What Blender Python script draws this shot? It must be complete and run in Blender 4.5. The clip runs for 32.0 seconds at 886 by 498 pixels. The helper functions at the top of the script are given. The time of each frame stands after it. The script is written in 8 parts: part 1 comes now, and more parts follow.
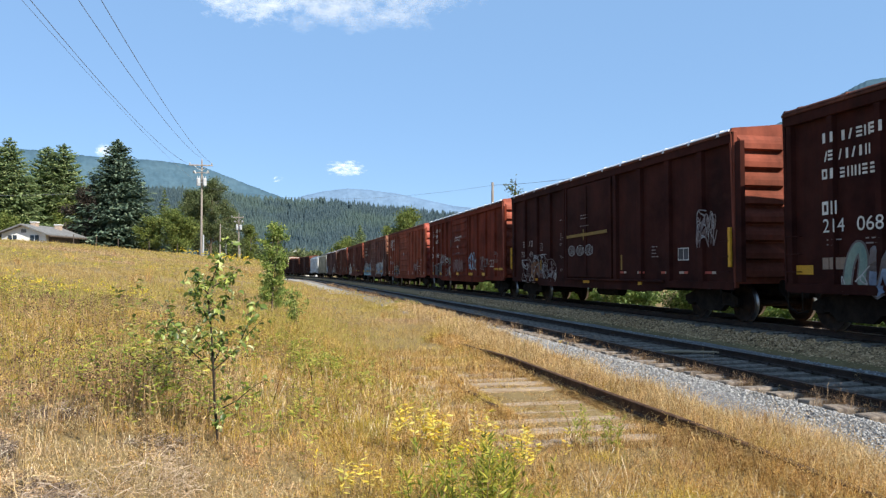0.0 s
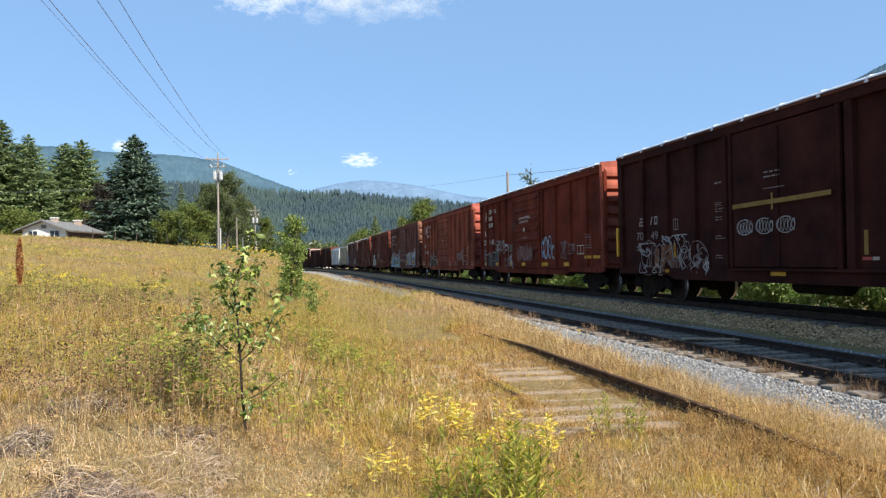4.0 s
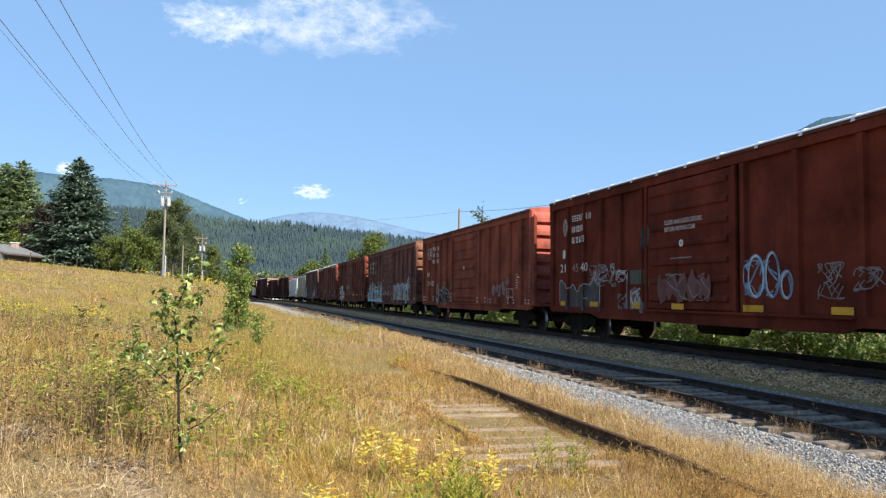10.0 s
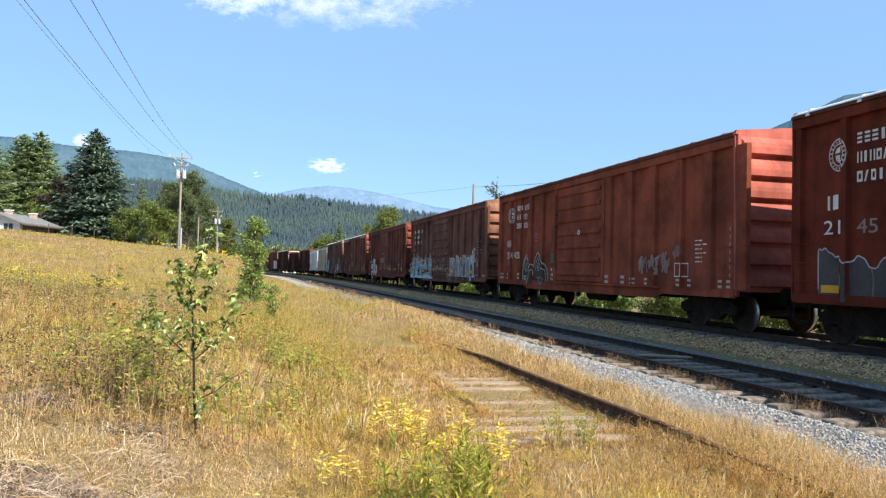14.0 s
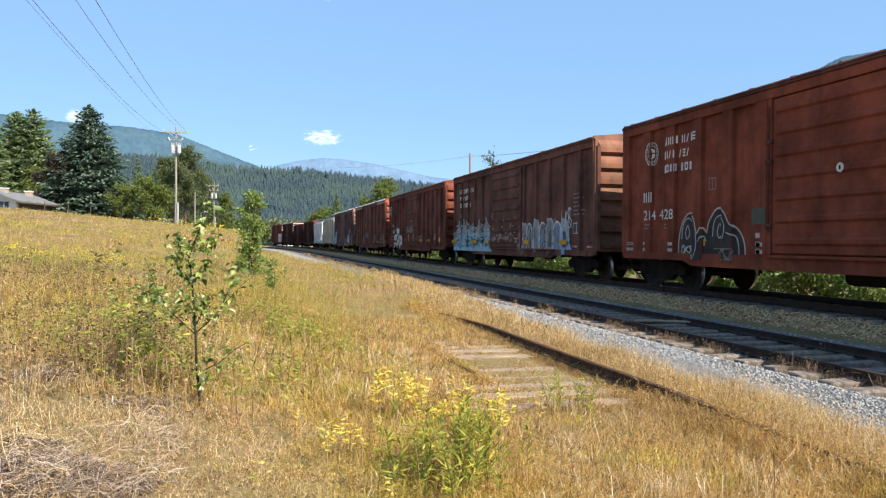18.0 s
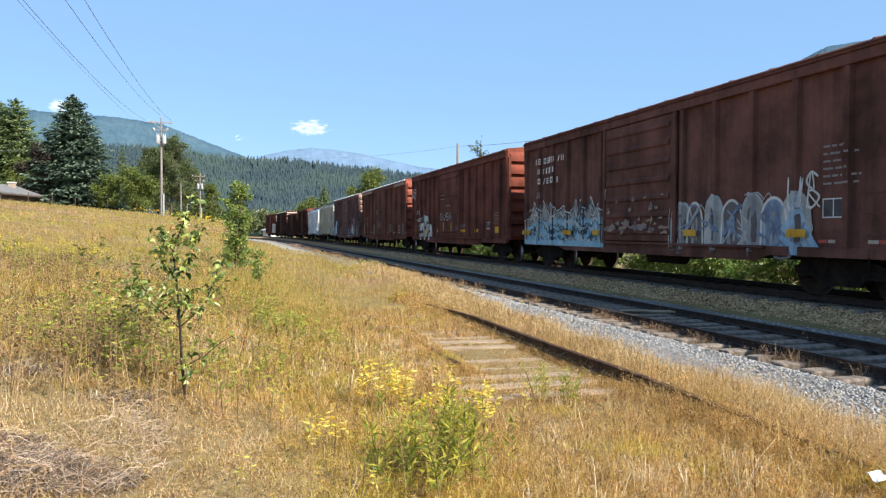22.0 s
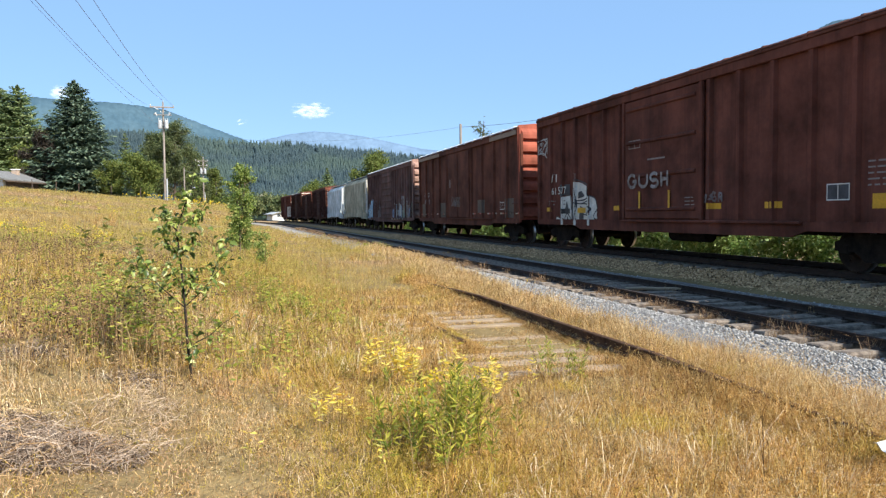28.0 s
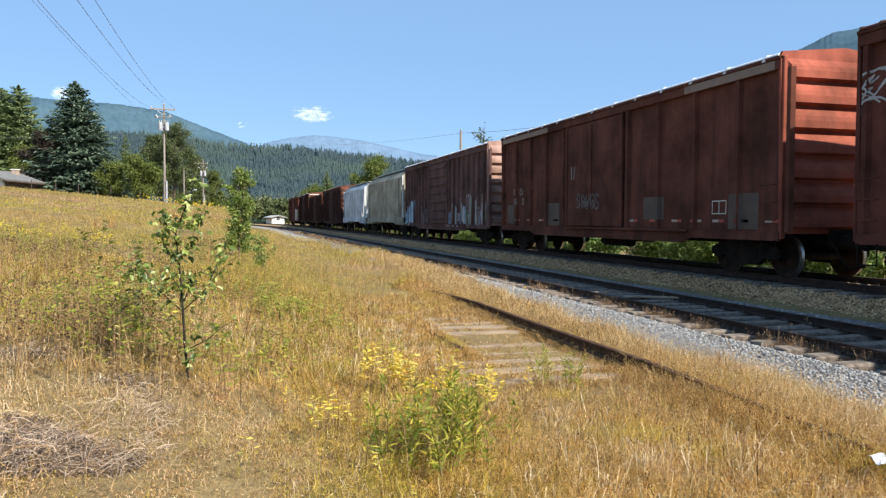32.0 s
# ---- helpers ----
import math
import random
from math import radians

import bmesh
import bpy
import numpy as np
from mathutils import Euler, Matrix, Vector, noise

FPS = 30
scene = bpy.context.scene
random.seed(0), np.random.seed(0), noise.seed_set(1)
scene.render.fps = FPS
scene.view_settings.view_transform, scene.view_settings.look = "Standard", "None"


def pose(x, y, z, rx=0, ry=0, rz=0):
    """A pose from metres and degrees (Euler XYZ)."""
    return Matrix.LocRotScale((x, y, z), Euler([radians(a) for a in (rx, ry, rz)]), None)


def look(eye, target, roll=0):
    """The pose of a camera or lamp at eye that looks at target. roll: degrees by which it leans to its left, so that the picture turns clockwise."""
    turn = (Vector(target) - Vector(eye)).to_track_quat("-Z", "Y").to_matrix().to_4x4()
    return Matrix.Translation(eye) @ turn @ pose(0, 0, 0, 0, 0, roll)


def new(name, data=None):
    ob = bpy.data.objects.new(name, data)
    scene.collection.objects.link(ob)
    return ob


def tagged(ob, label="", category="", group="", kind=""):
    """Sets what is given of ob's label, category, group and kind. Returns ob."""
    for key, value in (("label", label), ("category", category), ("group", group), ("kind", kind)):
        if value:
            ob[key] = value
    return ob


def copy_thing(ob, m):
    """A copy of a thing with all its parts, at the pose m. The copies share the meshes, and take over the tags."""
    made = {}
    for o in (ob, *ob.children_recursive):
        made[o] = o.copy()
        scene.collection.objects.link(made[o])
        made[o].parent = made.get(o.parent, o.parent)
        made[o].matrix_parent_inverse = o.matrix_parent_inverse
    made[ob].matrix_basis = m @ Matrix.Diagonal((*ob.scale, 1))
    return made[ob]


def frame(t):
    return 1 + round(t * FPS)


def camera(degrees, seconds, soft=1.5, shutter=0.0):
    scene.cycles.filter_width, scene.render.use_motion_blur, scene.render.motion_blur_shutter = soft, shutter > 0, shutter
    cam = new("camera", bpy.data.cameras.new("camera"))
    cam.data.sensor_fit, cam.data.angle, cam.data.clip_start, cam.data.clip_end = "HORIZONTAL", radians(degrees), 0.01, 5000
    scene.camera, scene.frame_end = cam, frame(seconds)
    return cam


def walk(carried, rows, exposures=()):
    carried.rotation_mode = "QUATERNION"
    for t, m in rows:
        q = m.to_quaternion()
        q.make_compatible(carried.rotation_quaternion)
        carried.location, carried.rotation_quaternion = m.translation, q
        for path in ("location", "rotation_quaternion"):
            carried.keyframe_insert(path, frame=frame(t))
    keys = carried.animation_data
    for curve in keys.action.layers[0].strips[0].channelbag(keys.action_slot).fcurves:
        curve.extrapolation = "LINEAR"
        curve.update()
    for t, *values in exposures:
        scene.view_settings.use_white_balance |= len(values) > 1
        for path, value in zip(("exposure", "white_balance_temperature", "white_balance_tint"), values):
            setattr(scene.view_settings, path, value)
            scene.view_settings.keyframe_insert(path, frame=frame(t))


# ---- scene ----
# ---------- camera ----------
cam = camera(62.0, 32.0, soft=1.3)
PATH = [
    (0, pose(0.043, 0.132, 1.676, 91.70, 0.12, -13.18)),
    (0.5, pose(0.047, 0.149, 1.673, 91.72, -0.17, -13.33)),
    (1, pose(0.033, 0.155, 1.668, 91.63, 0.37, -13.24)),
    (1.5, pose(0.011, 0.153, 1.669, 91.52, 0.48, -13.03)),
    (2, pose(-0.002, 0.131, 1.676, 91.42, 0.87, -12.64)),
    (2.5, pose(-0.003, 0.118, 1.671, 91.30, 0.81, -12.40)),
    (3, pose(-0.010, 0.121, 1.665, 91.15, 0.81, -12.24)),
    (3.5, pose(-0.016, 0.109, 1.673, 91.05, 0.90, -12.03)),
    (5.5, pose(-0.027, 0.113, 1.669, 90.84, 0.57, -11.96)),
    (6, pose(-0.020, 0.135, 1.663, 90.85, 0.71, -11.74)),
    (6.5, pose(-0.026, 0.137, 1.662, 90.80, -0.19, -11.97)),
    (7, pose(-0.024, 0.124, 1.676, 90.97, 0.59, -12.50)),
    (7.5, pose(-0.028, 0.106, 1.678, 91.19, -0.24, -12.42)),
    (8, pose(-0.025, 0.099, 1.677, 91.52, -0.05, -12.51)),
    (8.5, pose(-0.021, 0.097, 1.673, 91.73, -0.34, -13.18)),
    (9, pose(-0.010, 0.105, 1.665, 91.95, -1.82, -15.75)),
    (9.5, pose(-0.009, 0.100, 1.667, 93.03, -0.48, -15.98)),
    (10, pose(-0.005, 0.093, 1.663, 93.71, -0.79, -15.88)),
    (10.5, pose(0.008, 0.075, 1.661, 93.64, -0.85, -17.94)),
    (11, pose(-0.002, 0.046, 1.656, 93.79, -1.35, -18.05)),
    (11.5, pose(-0.006, 0.040, 1.660, 93.52, -1.75, -16.51)),
    (12, pose(-0.017, 0.044, 1.654, 93.20, -2.21, -16.30)),
    (12.5, pose(-0.012, 0.037, 1.652, 92.98, -2.04, -15.97)),
    (13, pose(-0.004, 0.028, 1.655, 92.71, -1.49, -15.54)),
    (13.5, pose(-0.006, 0.026, 1.656, 92.30, -1.44, -15.12)),
    (14, pose(0.002, 0.052, 1.647, 91.77, -1.45, -14.83)),
    (14.5, pose(0.000, 0.058, 1.646, 91.41, -1.53, -14.87)),
    (16.5, pose(0.013, 0.057, 1.640, 90.22, -0.36, -14.82)),
    (17, pose(0.006, 0.034, 1.642, 89.96, -0.35, -14.86)),
    (17.5, pose(0.006, 0.027, 1.643, 89.69, -0.15, -14.77)),
    (18, pose(-0.003, 0.033, 1.638, 89.46, -0.38, -14.98)),
    (18.5, pose(0.002, 0.040, 1.636, 89.16, -0.69, -15.37)),
    (19, pose(0.002, 0.023, 1.641, 88.99, -0.98, -15.62)),
    (19.5, pose(-0.002, 0.019, 1.639, 88.92, -0.96, -15.96)),
    (20, pose(-0.015, 0.007, 1.643, 88.87, -0.70, -16.01)),
    (20.5, pose(-0.017, 0.003, 1.646, 88.76, -0.68, -15.91)),
    (21, pose(-0.017, -0.001, 1.655, 88.76, -0.61, -15.74)),
    (21.5, pose(-0.005, 0.008, 1.662, 88.70, -0.42, -15.79)),
    (22, pose(0.018, 0.016, 1.661, 88.69, -0.20, -15.92)),
    (22.5, pose(-0.011, 0.002, 1.661, 88.76, -0.26, -16.16)),
    (23, pose(-0.002, 0.027, 1.648, 88.98, -0.81, -16.20)),
    (23.5, pose(0.006, 0.057, 1.641, 88.98, -0.28, -16.24)),
    (24, pose(0.014, 0.072, 1.633, 88.74, 0.03, -16.22)),
    (24.5, pose(0.033, 0.084, 1.624, 88.37, -0.09, -15.97)),
    (25, pose(0.025, 0.083, 1.624, 88.23, -0.36, -15.75)),
    (25.5, pose(0.023, 0.077, 1.623, 88.27, -0.17, -15.52)),
    (27.5, pose(0.027, 0.054, 1.621, 87.51, 0.54, -15.74)),
    (28, pose(0.024, 0.049, 1.613, 87.29, 0.54, -15.62)),
    (28.5, pose(0.018, 0.044, 1.618, 87.20, 0.40, -15.52)),
    (29, pose(0.025, 0.038, 1.622, 87.30, 0.23, -15.32)),
    (29.5, pose(0.022, 0.043, 1.626, 87.34, 0.52, -15.23)),
    (30, pose(0.019, 0.044, 1.621, 87.38, 0.42, -15.24)),
    (30.5, pose(0.021, 0.043, 1.624, 87.49, 0.44, -15.44)),
    (31, pose(0.028, 0.030, 1.630, 87.60, 0.43, -15.58)),
    (31.5, pose(0.024, 0.028, 1.631, 87.52, -0.06, -15.57)),
    (32, pose(0.024, 0.027, 1.630, 87.71, -0.20, -15.68)),
]
EXPOSURES = ((0, 0.75), (6, 0.75), (9, 0.77), (11, 0.88), (13, 0.99), (15, 0.97), (17, 0.92), (20, 0.92), (25, 0.90), (28, 0.90), (30, 0.87), (32, 0.75))
walk(cam, PATH, EXPOSURES)

# ---------- world, sun ----------
SUN = Vector((0.655, -0.95, 1.0)).normalized()
world = bpy.data.worlds.new("sky")
world.use_nodes = True
scene.world = world
sky = world.node_tree.nodes.new("ShaderNodeTexSky")
sky.sky_type = "NISHITA"
sky.sun_disc = False
sky.sun_elevation = math.asin(SUN.z)
sky.sun_rotation = math.atan2(SUN.x, SUN.y)
sky.altitude = 1500.0
sky.air_density = 1.0
sky.dust_density = 0.0
sky.ozone_density = 4.0
bg = world.node_tree.nodes["Background"]
bg.inputs[1].default_value = 0.115
even = world.node_tree.nodes.new("ShaderNodeMix")
even.data_type = "RGBA"
even.inputs[0].default_value = 0.72
even.inputs[7].default_value = (1.58, 2.80, 4.66, 1.0)
world.node_tree.links.new(sky.outputs[0], even.inputs[6])
world.node_tree.links.new(even.outputs[2], bg.inputs[0])
sun = new("sun", bpy.data.lights.new("sun", "SUN"))
sun.data.energy = 5.0
sun.data.angle = radians(0.53)
sun.data.color = (1.0, 0.93, 0.82)
sun.matrix_world = look((60, -90, 90), Vector((60, -90, 90)) - SUN)


# ---------- materials ----------
def mat_new(name):
    m = bpy.data.materials.new(name)
    m.use_nodes = True
    nt = m.node_tree
    return m, nt, nt.nodes["Principled BSDF"]


def ramp(nt, fac, stops):
    r = nt.nodes.new("ShaderNodeValToRGB")
    e = r.color_ramp.elements
    while len(e) < len(stops):
        e.new(0.5)
    for i, (p, c) in enumerate(stops):
        e[i].position = p
        e[i].color = (*c, 1.0) if len(c) == 3 else c
    nt.links.new(fac, r.inputs[0])
    return r.outputs[0]


def coords(nt, scale=(1, 1, 1)):
    tc = nt.nodes.new("ShaderNodeTexCoord")
    mp = nt.nodes.new("ShaderNodeMapping")
    mp.inputs["Scale"].default_value = scale
    nt.links.new(tc.outputs["Object"], mp.inputs[0])
    return mp.outputs[0]


def noise_tex(nt, vec, scale, detail=5.0, rough=0.6):
    n = nt.nodes.new("ShaderNodeTexNoise")
    n.inputs["Scale"].default_value = scale
    n.inputs["Detail"].default_value = detail
    n.inputs["Roughness"].default_value = rough
    if vec is not None:
        nt.links.new(vec, n.inputs["Vector"])
    return n.outputs["Fac"]


def mix(nt, fac, a, b, mode="MIX"):
    n = nt.nodes.new("ShaderNodeMix")
    n.data_type = "RGBA"
    n.blend_type = mode
    for sock, val in ((n.inputs[0], fac), (n.inputs[6], a), (n.inputs[7], b)):
        if isinstance(val, (int, float)):
            sock.default_value = val
        elif isinstance(val, tuple):
            sock.default_value = (*val, 1.0)
        else:
            nt.links.new(val, sock)
    return n.outputs[2]


def bump(nt, bsdf, height, strength=0.3, dist=0.02):
    b = nt.nodes.new("ShaderNodeBump")
    b.inputs["Strength"].default_value = strength
    b.inputs["Distance"].default_value = dist
    nt.links.new(height, b.inputs["Height"])
    nt.links.new(b.outputs[0], bsdf.inputs["Normal"])


def surface(name, dark, light, scale=4.0, rough=0.8, metal=0.0, fine=40.0, bump_s=0.25, bump_d=0.01, stretch=(1, 1, 1), spec=0.3):
    """A two-scale mottled surface between two colours."""
    m, nt, b = mat_new(name)
    vec = coords(nt, stretch)
    big = noise_tex(nt, vec, scale, 6.0)
    small = noise_tex(nt, vec, fine, 3.0)
    c = ramp(nt, big, [(0.32, dark), (0.68, light)])
    c = mix(nt, 0.35, c, ramp(nt, small, [(0.3, (0.55, 0.55, 0.55)), (0.7, (1.25, 1.25, 1.25))]), "MULTIPLY")
    nt.links.new(c, b.inputs["Base Color"])
    b.inputs["Roughness"].default_value = rough
    b.inputs["Metallic"].default_value = metal
    b.inputs["Specular IOR Level"].default_value = spec
    bump(nt, b, small, bump_s, bump_d)
    return m


def islands(name, stops, rough=0.7, trans=0.0, zones=(), spec=0.2, mottle=0.0):
    """Colour by piece (random per island); zones: further sets of stops that take over in patches of (scale, low, high); mottle: tufts of greener and browner growth."""
    m, nt, b = mat_new(name)
    g = nt.nodes.new("ShaderNodeNewGeometry")
    rnd = g.outputs["Random Per Island"]
    c = ramp(nt, rnd, stops)
    vec = coords(nt) if zones or mottle else None
    for i, (stops2, scale, lo, hi) in enumerate(zones):
        mp = nt.nodes.new("ShaderNodeMapping")
        mp.inputs["Location"].default_value = (7.3 * i, 3.1 * i, 0)
        nt.links.new(vec, mp.inputs[0])
        n = noise_tex(nt, mp.outputs[0], scale, 5.0, 0.62)
        k = ramp(nt, n, [(lo, (0, 0, 0)), (hi, (1, 1, 1))])
        c = mix(nt, k, c, ramp(nt, rnd, stops2))
    if mottle:
        n = noise_tex(nt, vec, 3.2, 4.0, 0.65)
        c = mix(nt, mottle, c, ramp(nt, n, [(0.34, (0.74, 0.58, 0.38)), (0.47, (1.07, 1.05, 0.74)), (0.56, (1.13, 1.02, 0.80)), (0.68, (1.36, 1.20, 0.93))]), "MULTIPLY")
    nt.links.new(c, b.inputs["Base Color"])
    b.inputs["Roughness"].default_value = rough
    b.inputs["Specular IOR Level"].default_value = spec
    if trans:
        t = nt.nodes.new("ShaderNodeBsdfTranslucent")
        nt.links.new(c, t.inputs[0])
        ms = nt.nodes.new("ShaderNodeMixShader")
        ms.inputs[0].default_value = trans
        nt.links.new(b.outputs[0], ms.inputs[1])
        nt.links.new(t.outputs[0], ms.inputs[2])
        nt.links.new(ms.outputs[0], nt.nodes["Material Output"].inputs[0])
    return m


def flat(name, colour, rough=0.6, metal=0.0):
    return surface(name, tuple(0.82 * c for c in colour), tuple(min(1.0, 1.12 * c) for c in colour), 3.0, rough, metal, 30.0, 0.1, 0.004)


def car_paint(name, base, dirt=(0.022, 0.015, 0.012), dust=0.3, streak=0.55):
    """Weathered freight-car paint: broad fading, vertical rust streaks, road dust towards patches, fine grain."""
    m, nt, b = mat_new(name)
    vec = coords(nt)
    fade = noise_tex(nt, vec, 0.8, 7.0, 0.65)
    lo = (0.52 * base[0], 0.56 * base[1], 0.52 * base[2])
    hi = (min(1.0, 1.32 * base[0] + 0.006), min(1.0, 1.32 * base[1] + 0.004), min(1.0, 1.3 * base[2] + 0.002))
    c = ramp(nt, fade, [(0.34, lo), (0.64, hi)])
    st = noise_tex(nt, coords(nt, (1, 1.5, 0.10)), 2.0, 7.0, 0.68)
    k = ramp(nt, st, [(0.46, (0, 0, 0)), (0.72, (streak, streak, streak))])
    c = mix(nt, k, c, dirt)
    sp = noise_tex(nt, vec, 7.0, 8.0, 0.75)
    k2 = ramp(nt, sp, [(0.58, (0, 0, 0)), (0.75, (dust, dust, dust))])
    c = mix(nt, k2, c, tuple(0.9 * x + y for x, y in zip(base, (0.03, 0.018, 0.013))))
    rust = noise_tex(nt, coords(nt, (1, 0.9, 1.6)), 1.1, 9.0, 0.72)
    k3 = ramp(nt, rust, [(0.52, (0, 0, 0)), (0.66, (0.5, 0.5, 0.5))])
    c = mix(nt, k3, c, (0.45 * base[0] + 0.03, 0.6 * base[1] + 0.012, 0.6 * base[2] + 0.008))
    nt.links.new(c, b.inputs["Base Color"])
    b.inputs["Roughness"].default_value = 0.85
    b.inputs["Specular IOR Level"].default_value = 0.10
    bump(nt, b, noise_tex(nt, vec, 3.0, 4.0), 0.15, 0.02)
    return m


GROUND = surface("dry_soil_and_thatch", (0.15, 0.105, 0.05), (0.28, 0.205, 0.095), 0.6, 0.95, 0, 14.0, 0.8, 0.05, spec=0.1)
RUSSET = [(0.0, (0.074, 0.035, 0.017)), (0.14, (0.123, 0.062, 0.028)), (0.25, (0.394, 0.238, 0.103)), (0.4, (0.410, 0.255, 0.117)), (0.8, (0.582, 0.405, 0.207)), (1.0, (0.705, 0.581, 0.376))]
OLIVE = [(0.0, (0.086, 0.070, 0.015)), (0.13, (0.130, 0.108, 0.020)), (0.25, (0.389, 0.302, 0.055)), (0.5, (0.497, 0.389, 0.070)), (1.0, (0.734, 0.594, 0.170))]
MAUVE = [(0.0, (0.220, 0.130, 0.079)), (0.5, (0.484, 0.324, 0.200)), (1.0, (0.682, 0.508, 0.347))]
GRASS = islands("dry_golden_grass", [(0.0, (0.077, 0.040, 0.017)), (0.13, (0.112, 0.058, 0.023)), (0.22, (0.413, 0.231, 0.078)), (0.6, (0.568, 0.365, 0.133)), (0.85, (0.679, 0.481, 0.230)), (1.0, (0.800, 0.694, 0.460))], 0.7, 0.35,
                [(RUSSET, 0.35, 0.44, 0.56), (OLIVE, 0.9, 0.56, 0.66), (MAUVE, 0.6, 0.60, 0.70)], mottle=0.8)
GRASS_GREEN = islands("greenish_yellow_grass", OLIVE, 0.7, 0.4,
                      [([(0.0, (0.28, 0.20, 0.05)), (0.5, (0.48, 0.34, 0.09)), (1.0, (0.60, 0.46, 0.19))], 0.5, 0.42, 0.58), ([(0.0, (0.12, 0.14, 0.03)), (1.0, (0.36, 0.36, 0.09))], 1.1, 0.56, 0.66)], mottle=0.8)
GRASS_TAN = islands("pale_tan_fringe_grass", [(0.0, (0.129, 0.076, 0.040)), (0.12, (0.405, 0.266, 0.130)), (0.5, (0.580, 0.418, 0.215)), (1.0, (0.773, 0.636, 0.430))], 0.7, 0.4, [(RUSSET, 0.5, 0.5, 0.65)], mottle=0.5)
GRASS_FAR = islands("dry_grass_up_the_bank", [(0.0, (0.27, 0.18, 0.07)), (0.5, (0.43, 0.31, 0.125)), (1.0, (0.56, 0.43, 0.20))], 0.8, 0.35,
                    [([(0.0, (0.26, 0.215, 0.06)), (0.5, (0.41, 0.33, 0.10)), (1.0, (0.52, 0.43, 0.15))], 0.16, 0.42, 0.55), (MAUVE, 0.11, 0.55, 0.65), ([(0.0, (0.15, 0.18, 0.045)), (1.0, (0.34, 0.35, 0.10))], 0.22, 0.58, 0.68)], mottle=0.45)
HEAP = islands("tangled_grey_straw", [(0.0, (0.07, 0.050, 0.038)), (0.5, (0.30, 0.22, 0.16)), (1.0, (0.64, 0.52, 0.40))], 0.85, 0.15)
GRASS_GREY = islands("bleached_dead_grass", [(0.0, (0.086, 0.059, 0.039)), (0.14, (0.130, 0.086, 0.059)), (0.24, (0.454, 0.335, 0.216)), (0.4, (0.497, 0.378, 0.248)), (0.85, (0.670, 0.540, 0.400)), (1.0, (0.864, 0.756, 0.616))], 0.8, 0.25, [(MAUVE, 0.8, 0.46, 0.56), (OLIVE, 1.0, 0.60, 0.68)], mottle=0.8)
RAIL_TUFT = islands("brown_rail_tuft", [(0.0, (0.10, 0.055, 0.03)), (0.5, (0.26, 0.16, 0.09)), (1.0, (0.46, 0.33, 0.20))], 0.85, 0.25)
# darker short stems laid under the straws of a heap
HEAP_DARK = islands("dark_heap_litter", [(0.0, (0.06, 0.044, 0.034)), (0.6, (0.21, 0.155, 0.115)), (1.0, (0.40, 0.31, 0.23))], 0.9, 0.1)
HEAP_PALE = islands("pale_dead_leaf", [(0.0, (0.26, 0.185, 0.115)), (0.5, (0.48, 0.365, 0.25)), (1.0, (0.66, 0.53, 0.39))], 0.85, 0.2)
STRAW = islands("pale_fallen_straw", [(0.0, (0.62, 0.46, 0.26)), (0.7, (0.82, 0.68, 0.46)), (1.0, (0.92, 0.84, 0.68))], 0.6, 0.2)
STALK = islands("brown_dead_weed_stems", [(0.0, (0.145, 0.087, 0.041)), (0.6, (0.319, 0.203, 0.095)), (1.0, (0.551, 0.392, 0.189))], 0.8, 0.1)
LEAF_SHOOT = islands("poplar_shoot_leaf", [(0.0, (0.10, 0.125, 0.026)), (0.6, (0.27, 0.285, 0.06)), (1.0, (0.52, 0.48, 0.15))], 0.5, 0.35, spec=0.4)
LEAF_GOLD = islands("yellow_flower_and_leaf", [(0.0, (0.62, 0.42, 0.02)), (0.6, (0.80, 0.62, 0.04)), (1.0, (0.85, 0.72, 0.12))], 0.55, 0.35)
LEAF_LIME = islands("yellow_green_weed_leaf", [(0.0, (0.14, 0.19, 0.03)), (0.6, (0.33, 0.37, 0.055)), (1.0, (0.60, 0.55, 0.11))], 0.55, 0.4)
LEAF_ROD = islands("goldenrod_leaf", [(0.0, (0.12, 0.16, 0.024)), (0.6, (0.30, 0.32, 0.044)), (1.0, (0.64, 0.54, 0.09))], 0.55, 0.4)
LEAF_YELLOW = islands("bright_yellow_autumn_leaf", [(0.0, (0.58, 0.34, 0.03)), (0.3, (0.78, 0.60, 0.07)), (0.8, (0.84, 0.72, 0.20)), (1.0, (0.45, 0.46, 0.10))], 0.55, 0.4)
LEAF_OLIVE_WEED = islands("olive_weed_leaf", [(0.0, (0.15, 0.16, 0.025)), (0.6, (0.38, 0.35, 0.055)), (1.0, (0.62, 0.52, 0.11))], 0.6, 0.4)
SEED_HEAD = islands("dark_seed_head", [(0.0, (0.05, 0.03, 0.02)), (1.0, (0.16, 0.09, 0.05))], 0.9)
LEAF_SHRUB = islands("trackside_shrub_leaf", [(0.0, (0.06, 0.12, 0.025)), (0.6, (0.18, 0.29, 0.07)), (1.0, (0.36, 0.44, 0.15))], 0.5, 0.35, spec=0.4)
LEAF_BIRCH = islands("birch_leaf", [(0.0, (0.07, 0.12, 0.025)), (0.6, (0.24, 0.32, 0.07)), (1.0, (0.50, 0.54, 0.19))], 0.5, 0.42)
LEAF_TREE = islands("broadleaf_tree_leaf", [(0.0, (0.06, 0.085, 0.032)), (0.6, (0.12, 0.15, 0.06)), (1.0, (0.20, 0.22, 0.10))], 0.6, 0.3)
LEAF_OLIVE = islands("olive_tree_leaf", [(0.0, (0.07, 0.10, 0.022)), (0.6, (0.14, 0.18, 0.042)), (1.0, (0.24, 0.26, 0.075))], 0.6, 0.3)
